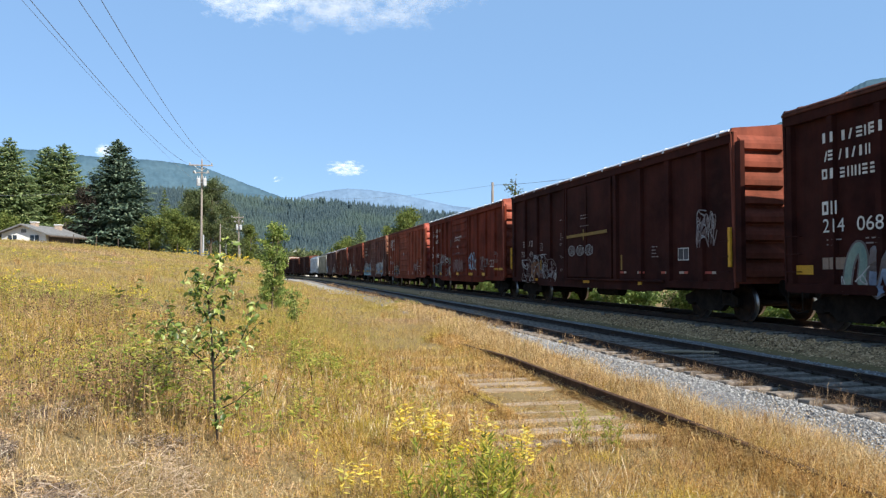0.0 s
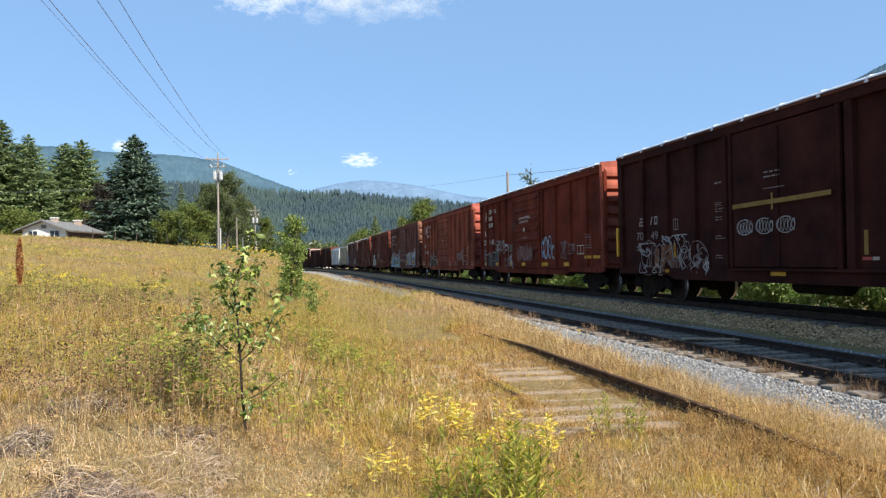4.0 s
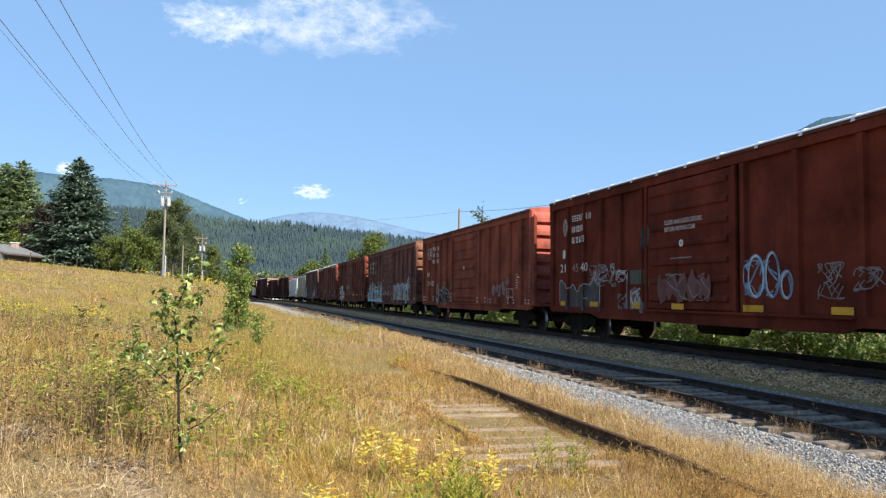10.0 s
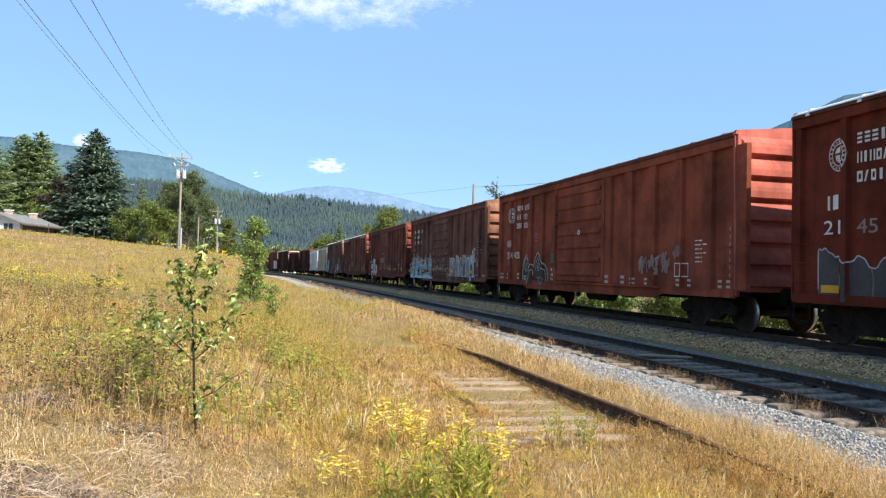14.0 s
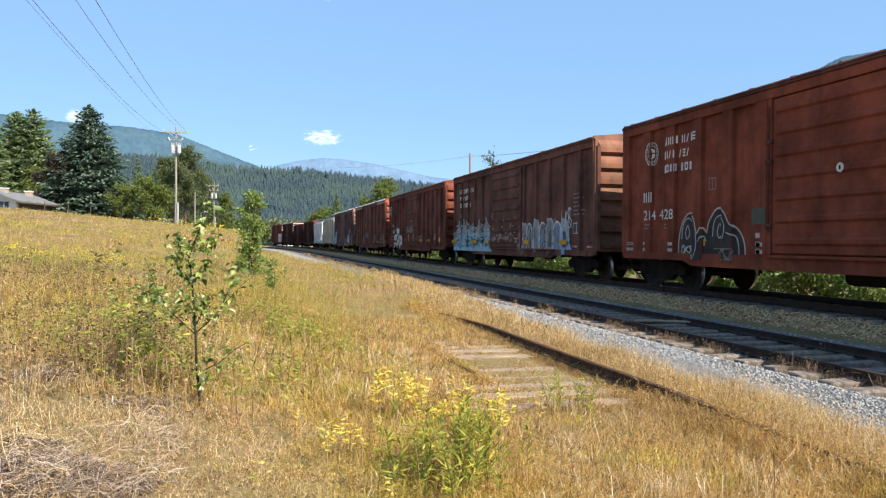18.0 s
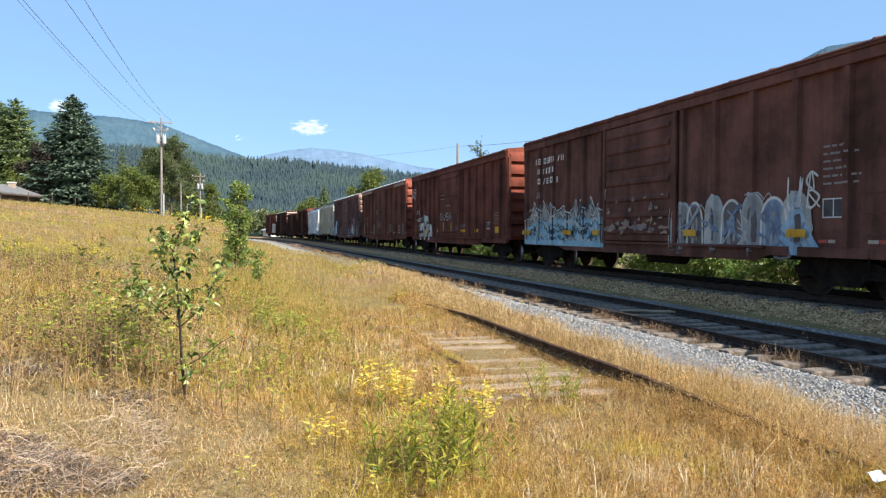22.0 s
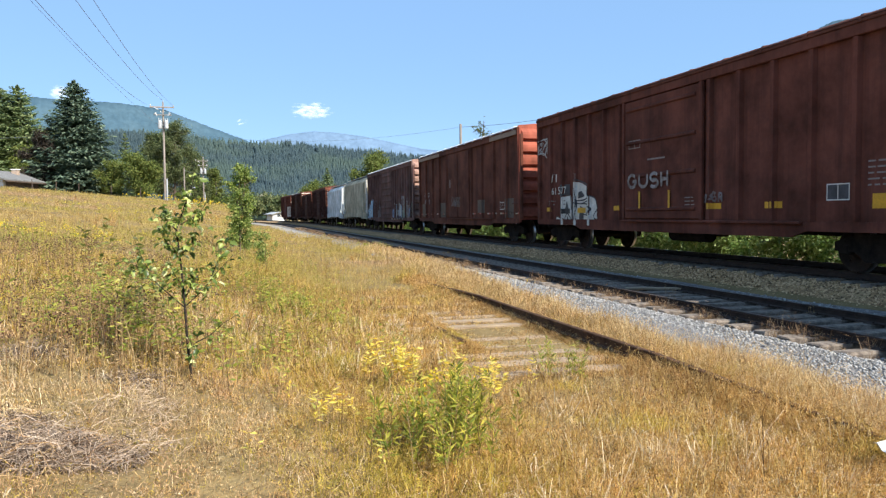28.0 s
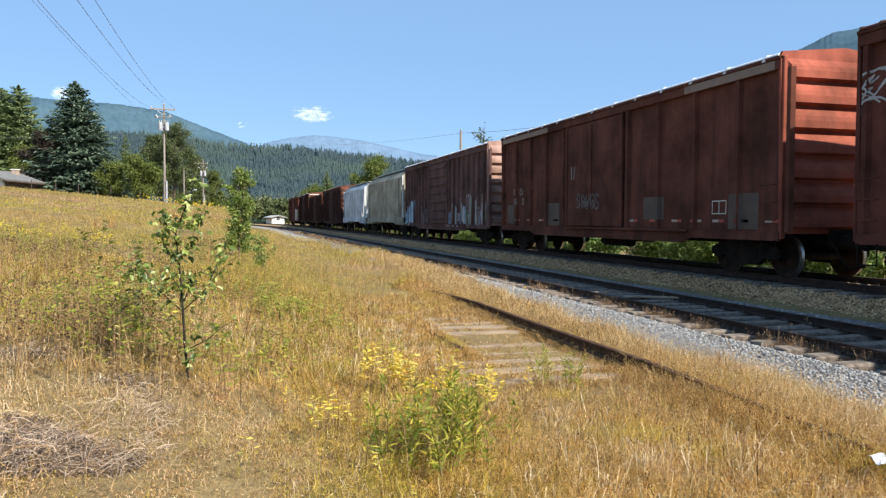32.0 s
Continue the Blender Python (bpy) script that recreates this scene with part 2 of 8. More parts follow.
LEAF_PLUM = islands("dark_plum_leaf", [(0.0, (0.030, 0.024, 0.020)), (0.6, (0.060, 0.048, 0.038)), (1.0, (0.095, 0.08, 0.06))], 0.6, 0.25)
NEEDLE_BLUE = islands("blue_spruce_needles", [(0.0, (0.050, 0.082, 0.058)), (0.6, (0.12, 0.175, 0.118)), (1.0, (0.23, 0.29, 0.20))], 0.6, 0.3)
NEEDLE = islands("fir_needles", [(0.0, (0.10, 0.15, 0.066)), (0.6, (0.24, 0.31, 0.135)), (1.0, (0.40, 0.45, 0.21))], 0.6, 0.45)
# distance haze is put into these forest greens as extra blue
NEEDLE_FAR = islands("haze_tinted_forest", [(0.0, (0.066, 0.108, 0.128)), (0.6, (0.088, 0.135, 0.152)), (1.0, (0.110, 0.160, 0.170))], 0.9, 0.5,
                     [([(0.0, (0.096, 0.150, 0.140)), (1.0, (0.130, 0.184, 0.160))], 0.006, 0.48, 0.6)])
BARK = surface("grey_brown_bark", (0.07, 0.05, 0.035), (0.18, 0.14, 0.10), 6.0, 0.9, 0, 40.0, 0.6, 0.02, (1, 1, 0.3))
TWIG = surface("dark_twig", (0.014, 0.010, 0.008), (0.04, 0.03, 0.022), 20.0, 0.8)
# slope and mountain colours are blued to carry the haze of distance
HILL = surface("haze_tinted_slope", (0.060, 0.098, 0.112), (0.076, 0.118, 0.128), 0.012, 1.0, 0, 0.12, 0.0, 0.01, spec=0.0)
MOUNTAIN = surface("haze_tinted_mountain", (0.052, 0.100, 0.138), (0.078, 0.132, 0.168), 0.012, 1.0, 0, 0.06, 0.0, 0.01, spec=0.0)
MOUNTAIN_FAR = surface("haze_blue_mountain", (0.125, 0.195, 0.29), (0.155, 0.235, 0.335), 0.006, 1.0, 0, 0.03, 0.0, 0.01, spec=0.0)
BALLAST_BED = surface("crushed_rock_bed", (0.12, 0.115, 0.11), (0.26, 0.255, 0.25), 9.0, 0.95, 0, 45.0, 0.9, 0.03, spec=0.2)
BALLAST_OLD = surface("dirty_ballast_bed", (0.24, 0.15, 0.075), (0.46, 0.31, 0.16), 6.0, 0.95, 0, 35.0, 0.9, 0.03, spec=0.2)
GRAVEL = surface("pale_gravel", (0.25, 0.23, 0.20), (0.38, 0.36, 0.32), 0.8, 0.95, 0, 20.0, 0.6, 0.02, spec=0.15)
STONE = islands("crushed_grey_stone", [(0.0, (0.19, 0.188, 0.182)), (0.5, (0.30, 0.297, 0.287)), (1.0, (0.44, 0.432, 0.412))], 0.85)
STONE_OLD = islands("dirty_brown_stone", [(0.0, (0.11, 0.070, 0.038)), (0.5, (0.49, 0.31, 0.16)), (1.0, (0.72, 0.50, 0.29))], 0.9)
TIE = surface("weathered_wooden_tie", (0.105, 0.085, 0.070), (0.30, 0.25, 0.20), 3.0, 0.85, 0, 30.0, 0.6, 0.02, (4, 1, 4))
TIE_OLD = surface("sun_bleached_old_tie", (0.24, 0.17, 0.105), (0.50, 0.39, 0.27), 3.0, 0.95, 0, 28.0, 0.8, 0.02, (0.6, 6, 6))
RAIL = surface("rusty_rail_steel", (0.022, 0.014, 0.011), (0.055, 0.034, 0.024), 5.0, 0.85, 0.0, 40.0, 0.3, 0.004)
RAIL_SPUR = surface("rust_brown_old_rail", (0.045, 0.026, 0.017), (0.13, 0.075, 0.045), 7.0, 0.9, 0.0, 45.0, 0.5, 0.006, spec=0.1)
RAIL_TOP = surface("worn_rail_head", (0.12, 0.085, 0.07), (0.22, 0.18, 0.16), 6.0, 0.4, 0.7, 30.0, 0.1, 0.002)
POLE = surface("weathered_pole_wood", (0.20, 0.17, 0.145), (0.36, 0.32, 0.28), 5.0, 0.9, 0, 30.0, 0.5, 0.01, (3, 3, 0.2))
GREY_METAL = surface("galvanised_metal", (0.35, 0.36, 0.37), (0.52, 0.53, 0.54), 5.0, 0.45, 0.5)
TANK = surface("pale_grey_transformer_paint", (0.36, 0.38, 0.40), (0.50, 0.51, 0.52), 3.0, 0.45)
WIRE = flat("dull_aluminium_wire", (0.14, 0.15, 0.17), 0.5, 0.2)
IRON = surface("dark_greasy_cast_steel", (0.010, 0.008, 0.007), (0.028, 0.021, 0.016), 5.0, 0.95, 0.0, 40.0, 0.3, 0.006, spec=0.08)
IRON_RUST = surface("rusty_wheel_steel", (0.018, 0.012, 0.009), (0.05, 0.03, 0.02), 5.0, 0.8, 0.1, spec=0.15)
TREAD = surface("polished_wheel_tread", (0.30, 0.29, 0.28), (0.45, 0.44, 0.43), 5.0, 0.3, 0.9)
ROOF_WHITE = surface("pale_roof_sheet", (0.62, 0.62, 0.62), (0.82, 0.82, 0.81), 1.5, 0.5, 0.0)
RED_A = car_paint("boxcar_red_deep", (0.038, 0.0082, 0.0062), (0.016, 0.0078, 0.006))
RED_B = car_paint("boxcar_red_bright", (0.138, 0.024, 0.012), (0.030, 0.013, 0.008))
RED_C = car_paint("boxcar_brown_red", (0.140, 0.058, 0.044))
RED_H = car_paint("boxcar_dark_brown", (0.052, 0.021, 0.017))
RED_G = car_paint("boxcar_red_weathered", (0.228, 0.054, 0.029), (0.06, 0.030, 0.020))
RED_D = car_paint("boxcar_dull_maroon", (0.134, 0.044, 0.031), dust=0.25)
RED_E = car_paint("boxcar_faded_rust", (0.125, 0.066, 0.058), dust=0.4)
RED_F = car_paint("boxcar_dark_chocolate", (0.122, 0.043, 0.029))
# end paints: each car's own hue, lightened to carry the sunlight on its end
END_DULL = car_paint("sunlit_dull_red_end", (0.185, 0.050, 0.032), dust=0.4, streak=0.4)
END_TAN = car_paint("sunlit_tan_end", (0.22, 0.10, 0.064), dust=0.5, streak=0.45)
END_PALE = car_paint("sunlit_pink_grey_end", (0.36, 0.22, 0.18), dust=0.5, streak=0.45)
END_ROSE = car_paint("sunlit_rose_end", (0.40, 0.105, 0.078), dust=0.35, streak=0.4)
END_RED = car_paint("sunlit_end_red", (0.30, 0.084, 0.056), dust=0.5, streak=0.4)
HOPPER_TAN = car_paint("hopper_tan_grey", (0.34, 0.31, 0.235), (0.16, 0.12, 0.08), 0.4, 0.5)
HOPPER_WHITE = car_paint("hopper_pale_grey", (0.50, 0.53, 0.56), (0.22, 0.19, 0.16), 0.3, 0.4)
PATCH = flat("faded_brown_patch_paint", (0.27, 0.185, 0.13))
PATCH_GREY = flat("grey_brown_patch_paint", (0.095, 0.068, 0.052))
PATCH_GREEN = flat("dull_green_patch_paint", (0.07, 0.075, 0.05))
WHITE = flat("aged_white_lettering", (0.65, 0.60, 0.52), 0.6)
WHITE_DIM = flat("worn_white_lettering", (0.25, 0.20, 0.18), 0.7)
DIM_YELLOW = flat("dirty_faded_yellow", (0.24, 0.145, 0.03), 0.7)
YELLOW = flat("safety_yellow", (0.64, 0.32, 0.022), 0.5)
ORANGE_YELLOW = flat("reflector_yellow", (0.55, 0.28, 0.02), 0.5)
REFLECT_RED = flat("red_reflector", (0.42, 0.07, 0.05), 0.4)
REFLECT_PALE = flat("pale_reflector", (0.42, 0.34, 0.28), 0.4)
SPRAY_BLUE = surface("pale_blue_spray_paint", (0.20, 0.35, 0.48), (0.42, 0.55, 0.60), 2.5, 0.6, 0, 25.0, 0.05, 0.002)
SPRAY_SKY = surface("light_blue_spray_paint", (0.19, 0.37, 0.45), (0.36, 0.53, 0.58), 2.0, 0.6, 0, 25.0, 0.05, 0.002)
SPRAY_FADED = surface("faded_blue_spray_paint", (0.10, 0.12, 0.17), (0.26, 0.33, 0.42), 3.0, 0.7, 0, 25.0, 0.05, 0.002)
SPRAY_SILVER = surface("silver_spray_paint", (0.30, 0.29, 0.265), (0.52, 0.505, 0.47), 2.0, 0.5, 0, 25.0, 0.05, 0.002)
SPRAY_WHITE = surface("white_spray_paint", (0.51, 0.48, 0.42), (0.72, 0.68, 0.60), 3.0, 0.6, 0, 25.0, 0.05, 0.002)
SPRAY_DIM = surface("washed_out_spray_paint", (0.14, 0.09, 0.078), (0.27, 0.215, 0.20), 2.5, 0.7, 0, 20.0, 0.05, 0.002)
SPRAY_TAG = surface("thin_white_tag_paint", (0.24, 0.22, 0.21), (0.42, 0.40, 0.38), 3.0, 0.7, 0, 25.0, 0.05, 0.002)
SPRAY_DARK = surface("dark_spray_paint", (0.035, 0.032, 0.035), (0.09, 0.085, 0.085), 3.0, 0.6, 0, 25.0, 0.05, 0.002)
SPRAY_SLATE = surface("slate_spray_paint", (0.042, 0.037, 0.034), (0.080, 0.070, 0.064), 1.5, 0.7, 0, 22.0, 0.05, 0.002)
SPRAY_GREY = surface("grey_spray_paint", (0.10, 0.075, 0.068), (0.17, 0.14, 0.13), 2.0, 0.6, 0, 25.0, 0.05, 0.002)
SPRAY_BROWN = surface("brown_black_spray_paint", (0.022, 0.016, 0.013), (0.055, 0.04, 0.032), 3.0, 0.7, 0, 25.0, 0.05, 0.002)
SPRAY_ROSE = surface("dull_rose_spray_paint", (0.115, 0.036, 0.028), (0.165, 0.075, 0.064), 2.5, 0.7, 0, 20.0, 0.05, 0.002)
SPRAY_RUST = surface("faded_orange_spray_paint", (0.13, 0.045, 0.016), (0.24, 0.10, 0.04), 2.5, 0.7, 0, 20.0, 0.05, 0.002)
SPRAY_SMUDGE = surface("rubbed_grey_paint", (0.20, 0.11, 0.09), (0.31, 0.225, 0.195), 3.0, 0.8, 0, 20.0, 0.05, 0.002)
SPRAY_CHALK = surface("rubbed_chalky_paint", (0.13, 0.085, 0.07), (0.38, 0.34, 0.31), 5.0, 0.8, 0, 20.0, 0.05, 0.002)
SPRAY_TAN = surface("grey_tan_spray_paint", (0.24, 0.23, 0.21), (0.38, 0.37, 0.34), 2.0, 0.6, 0, 25.0, 0.05, 0.002)
SPRAY_NAVY = surface("blue_black_spray_paint", (0.018, 0.034, 0.052), (0.045, 0.072, 0.095), 3.0, 0.6, 0, 25.0, 0.05, 0.002)
SPRAY_TEAL = surface("pale_green_spray_paint", (0.13, 0.20, 0.17), (0.28, 0.33, 0.25), 2.0, 0.6, 0, 25.0, 0.05, 0.002)
SPRAY_PINK = surface("beige_spray_paint", (0.40, 0.30, 0.24), (0.55, 0.43, 0.34), 2.0, 0.6, 0, 25.0, 0.05, 0.002)
STUCCO = surface("white_stucco", (0.66, 0.65, 0.62), (0.80, 0.79, 0.76), 1.2, 0.9, 0, 30.0, 0.3, 0.01)
SHINGLE = surface("grey_asphalt_shingle", (0.13, 0.13, 0.13), (0.22, 0.22, 0.215), 2.0, 0.9, 0, 18.0, 0.4, 0.02)
BRICK = surface("pale_chimney_brick", (0.34, 0.25, 0.19), (0.48, 0.37, 0.29), 5.0, 0.9)
# dark wood; also used as painted shade on fascia and porch side
WOOD_AND_SHADE = surface("dark_wood_and_eave_shade", (0.06, 0.045, 0.035), (0.12, 0.09, 0.07), 3.0, 0.8)
GLASS = flat("dark_window_glass", (0.04, 0.05, 0.06), 0.08)
PAPER = flat("white_litter_paper", (0.75, 0.75, 0.74), 0.8)
GREEN_VEHICLE = flat("dark_green_vehicle_paint", (0.03, 0.05, 0.035), 0.4)


# ---------- mesh tools ----------
class Mesh:
    """Gathers vertices and faces of one part."""

    def __init__(self):
        self.v, self.f, self.mi = [], [], []

    def add(self, verts, faces, mi=0):
        n = len(self.v)
        self.v += [tuple(p) for p in verts]
        self.f += [tuple(i + n for i in q) for q in faces]
        self.mi += [mi] * len(faces)
        return self

    def box(self, x0, x1, y0, y1, z0, z1, mi=0):
        v = [(x, y, z) for z in (z0, z1) for y in (y0, y1) for x in (x0, x1)]
        return self.add(v, [(0, 2, 3, 1), (4, 5, 7, 6), (0, 1, 5, 4), (2, 6, 7, 3), (0, 4, 6, 2), (1, 3, 7, 5)], mi)

    def bar(self, x0, x1, y0, y1, z0, z1, c=0.01, mi=0):
        """A box with all its edges chamfered by c."""
        c = min(c, 0.45 * abs(x1 - x0), 0.45 * abs(y1 - y0), 0.45 * abs(z1 - z0))
        lo, hi = Vector((min(x0, x1), min(y0, y1), min(z0, z1))), Vector((max(x0, x1), max(y0, y1), max(z0, z1)))
        v, ids = [], {}
        for sx in (0, 1):
            for sy in (0, 1):
                for sz in (0, 1):
                    for a in range(3):
                        p = [(lo, hi)[s][i] + (c if s == 0 else -c) * (i != a) for i, s in enumerate((sx, sy, sz))]
                        ids[(sx, sy, sz, a)] = len(v)
                        v.append(p)
        f = []
        for a in range(3):
            b, d = (a + 1) % 3, (a + 2) % 3
            for s in (0, 1):
                q = []
                for u, w in ((0, 0), (1, 0), (1, 1), (0, 1)):
                    k = [0, 0, 0]
                    k[a], k[b], k[d] = s, u, w
                    q.append(ids[(*k, a)])
                f.append(q if s else q[::-1])
            for u in (0, 1):
                for w in (0, 1):
                    k0, k1 = [0, 0, 0], [0, 0, 0]
                    k0[b] = k1[b] = u
                    k0[d] = k1[d] = w
                    k1[a] = 1
                    f.append([ids[(*k0, b)], ids[(*k1, b)], ids[(*k1, d)], ids[(*k0, d)]])
        for sx in (0, 1):
            for sy in (0, 1):
                for sz in (0, 1):
                    f.append([ids[(sx, sy, sz, a)] for a in range(3)])
        return self.add(v, f, mi)

    def tube(self, pts, radii, n=8, mi=0, caps=True):
        """A tapered tube through points."""
        pts = [Vector(p) for p in pts]
        rings = []
        for i, p in enumerate(pts):
            d = (pts[min(i + 1, len(pts) - 1)] - pts[max(i - 1, 0)]).normalized()
            a = d.cross(Vector((0, 0, 1)) if abs(d.z) < 0.9 else Vector((1, 0, 0))).normalized()
            b = d.cross(a)
            r = radii[i] if isinstance(radii, (list, tuple)) else radii
            rings.append([p + r * (a * math.cos(2 * math.pi * k / n) + b * math.sin(2 * math.pi * k / n)) for k in range(n)])
        v = [q for ring in rings for q in ring]
        f = [(i * n + k, i * n + (k + 1) % n, (i + 1) * n + (k + 1) % n, (i + 1) * n + k) for i in range(len(pts) - 1) for k in range(n)]
        if caps:
            f += [tuple(range(n))[::-1], tuple(range((len(pts) - 1) * n, len(pts) * n))]
        return self.add(v, f, mi)

    def prism(self, poly, axis, a, b, mi=0):
        """A closed outline (pairs) drawn out along an axis from a to b."""
        def at(p, t):
            return {0: (t, p[0], p[1]), 1: (p[0], t, p[1]), 2: (p[0], p[1], t)}[axis]
        n = len(poly)
        v = [at(p, a) for p in poly] + [at(p, b) for p in poly]
        f = [(i, (i + 1) % n, n + (i + 1) % n, n + i) for i in range(n)] + [tuple(range(n))[::-1], tuple(range(n, 2 * n))]
        return self.add(v, f, mi)

    def lathe(self, profile, axis_x0=0.0, n=28, mi=0):
        """A profile of (x, r) turned round the x axis."""
        v = [(x + axis_x0, r * math.cos(2 * math.pi * k / n), r * math.sin(2 * math.pi * k / n)) for x, r in profile for k in range(n)]
        f = [(i * n + k, i * n + (k + 1) % n, (i + 1) * n + (k + 1) % n, (i + 1) * n + k) for i in range(len(profile) - 1) for k in range(n)]
        return self.add(v, f, mi)

    def mesh(self, name, mats, smooth=False):
        me = bpy.data.meshes.new(name)
        me.from_pydata(self.v, [], self.f)
        for m in mats if isinstance(mats, (list, tuple)) else [mats]:
            me.materials.append(m)
        if any(self.mi):
            me.polygons.foreach_set("material_index", self.mi)
        if smooth:
            me.polygons.foreach_set("use_smooth", [True] * len(self.f))
        me.update()
        return me


def part(name, m, mats, parent=None, label="", smooth=False):
    data = m if isinstance(m, bpy.types.Mesh) else m.mesh(name, mats, smooth)
    ob = new(name, data)
    if parent is not None:
        ob.parent = parent
    if label:
        ob["label"] = label
    return ob


def np_mesh(name, verts, faces, mat, per=3):
    """A large mesh from arrays; every face has the same number of corners."""
    me = bpy.data.meshes.new(name)
    me.vertices.add(len(verts))
    me.vertices.foreach_set("co", np.asarray(verts, np.float32).ravel())
    n = len(faces)
    me.loops.add(n * per)
    me.loops.foreach_set("vertex_index", np.asarray(faces, np.int32).ravel())
    me.polygons.add(n)
    me.polygons.foreach_set("loop_start", np.arange(0, n * per, per, dtype=np.int32))
    me.polygons.foreach_set("loop_total", np.full(n, per, np.int32))
    me.materials.append(mat)
    me.update(calc_edges=True)
    return me


def thing(name, label, category, m=None, group="", kind=""):
    ob = new(name)
    ob.empty_display_size = 0.2
    if m is not None:
        ob.matrix_basis = m
    return tagged(ob, label, category, group, kind)


RNG = np.random.default_rng(7)


def smooth01(t):
    t = np.clip(t, 0, 1)
    return t * t * (3 - 2 * t)


def curve_off(y):
    """How far the railway has curved to the left at y."""
    return np.maximum(0, np.asarray(y, float) - 115.0) ** 2 / 1200.0


def height(x, y):
    """The lie of the land."""
    x, y = np.asarray(x, float), np.asarray(y, float)
    xr = x + np.where(y < 400, curve_off(np.minimum(y, 400)), curve_off(400))
    yc = np.where(y < 70, np.maximum(y, 0), 70 + 22 * (1 - np.exp(-np.maximum(y - 70, 0) / 22)))
    bank = (0.031 * yc + 0.092 * np.clip(2.2 - xr, 0, 25)) * smooth01((2.5 - xr) / 3.2)
    bank = bank * (1 - 0.6 * smooth01((y - 150) / 200))
    z = -0.08 + bank
    z = z + 0.05 * smooth01((xr - 5.2) / 0.8) - 0.15 * smooth01((xr - 5.6) / 0.4) * smooth01((9.5 - xr) / 0.4)
    z = z + 0.22 * smooth01((xr - 9.5) / 0.9) - 0.5 * smooth01((xr - 13.2) / 1.6)
    bumps = 0.05 * np.sin(1.7 * x + 0.6 * y) * np.sin(1.1 * y - 0.5 * x) + 0.035 * np.sin(3.9 * x - 1.3 * y + 1) * np.sin(2.9 * y + 0.7)
    return z + bumps * smooth01((2.3 - xr) / 1.5) + 0.3 * bumps * smooth01((xr - 14) / 2)


# ---------- ground ----------
def build_ground():
    def axis(fine0, fine1, step, far0, far1):
        a = list(np.arange(fine0, fine1, step))
        d, p = step, fine1
        while p < far1:
            a.append(p)
            d *= 1.22
            p += d
        a.append(far1)
        d, p = step, fine0 - step
        while p > far0:
            a.insert(0, p)
            d *= 1.22
            p -= d
        a.insert(0, far0)
        return np.array(a)
    xs, ys = axis(-26, 20, 0.45, -4500, 4500), axis(-4, 100, 0.6, -4500, 4700)
    gx, gy = np.meshgrid(xs, ys)
    v = np.stack([gx.ravel(), gy.ravel(), height(gx, gy).ravel()], 1)
    nx, ny = len(xs), len(ys)
    i = np.arange(nx * ny).reshape(ny, nx)
    f = np.stack([i[:-1, :-1].ravel(), i[:-1, 1:].ravel(), i[1:, 1:].ravel(), i[1:, :-1].ravel()], 1)
    me = np_mesh("ground", v, f, GROUND, 4)
    me.polygons.foreach_set("use_smooth", [True] * len(f))
    tagged(new("ground", me), "dry sloping ground of bare soil and matted dead grass", "ground", kind="structure")


build_ground()

# ---------- railway tracks ----------
X_SPUR, X_SIDE, X_MAIN = 3.55, 7.95, 11.70
Z_SPUR, Z_SIDE, Z_MAIN = 0.112, 0.13, 0.39
RAISE = 0.09      # the main rails stand this much above the cars' datum


def line_pts(x, y0, y1):
    if y1 < 40:
        return [(x, y) for y in np.linspace(y0, y1, 40)]
    ys = list(np.arange(y0, min(y1, 115), 6.0)) + list(np.arange(max(y0, 115), y1, 4.0)) + [y1]
    return [(x - float(curve_off(y)), y) for y in ys]


def rail_mesh(x, ztop, y0, y1, wob=0.0, rh=0.135):
    half = [(0.068, 0.0), (0.068, 0.012), (0.012, 0.03), (0.009, 0.115), (0.034, 0.125), (0.036, 0.148), (0.026, 0.158)]
    half = [(a, b * rh / 0.158) for a, b in half]
    prof = half + [(-a, b) for a, b in reversed(half)]
    pts = line_pts(x, y0, y1)
    m, n = Mesh(), len(prof)
    v, f, mi = [], [], []
    for k, (px, py) in enumerate(pts):
        w = wob * math.sin(0.7 * py + x)
        sink = 0.025 * max(0.0, 7.0 - py) + 0.025 * max(0.0, py - 13.0) if y1 < 40 else 0.0
        v += [(px + a + w, py, ztop - sink - rh + b) for a, b in prof]
    for k in range(len(pts) - 1):
        for i in range(n):
            j = (i + 1) % n
            m.f.append((k * n + i, k * n + j, (k + 1) * n + j, (k + 1) * n + i))
            m.mi.append(1 if i == 6 else 0)
    m.v = v
    m.f += [tuple(range(n)), tuple(range((len(pts) - 1) * n, len(pts) * n))[::-1]]
    m.mi += [0, 0]
    return m


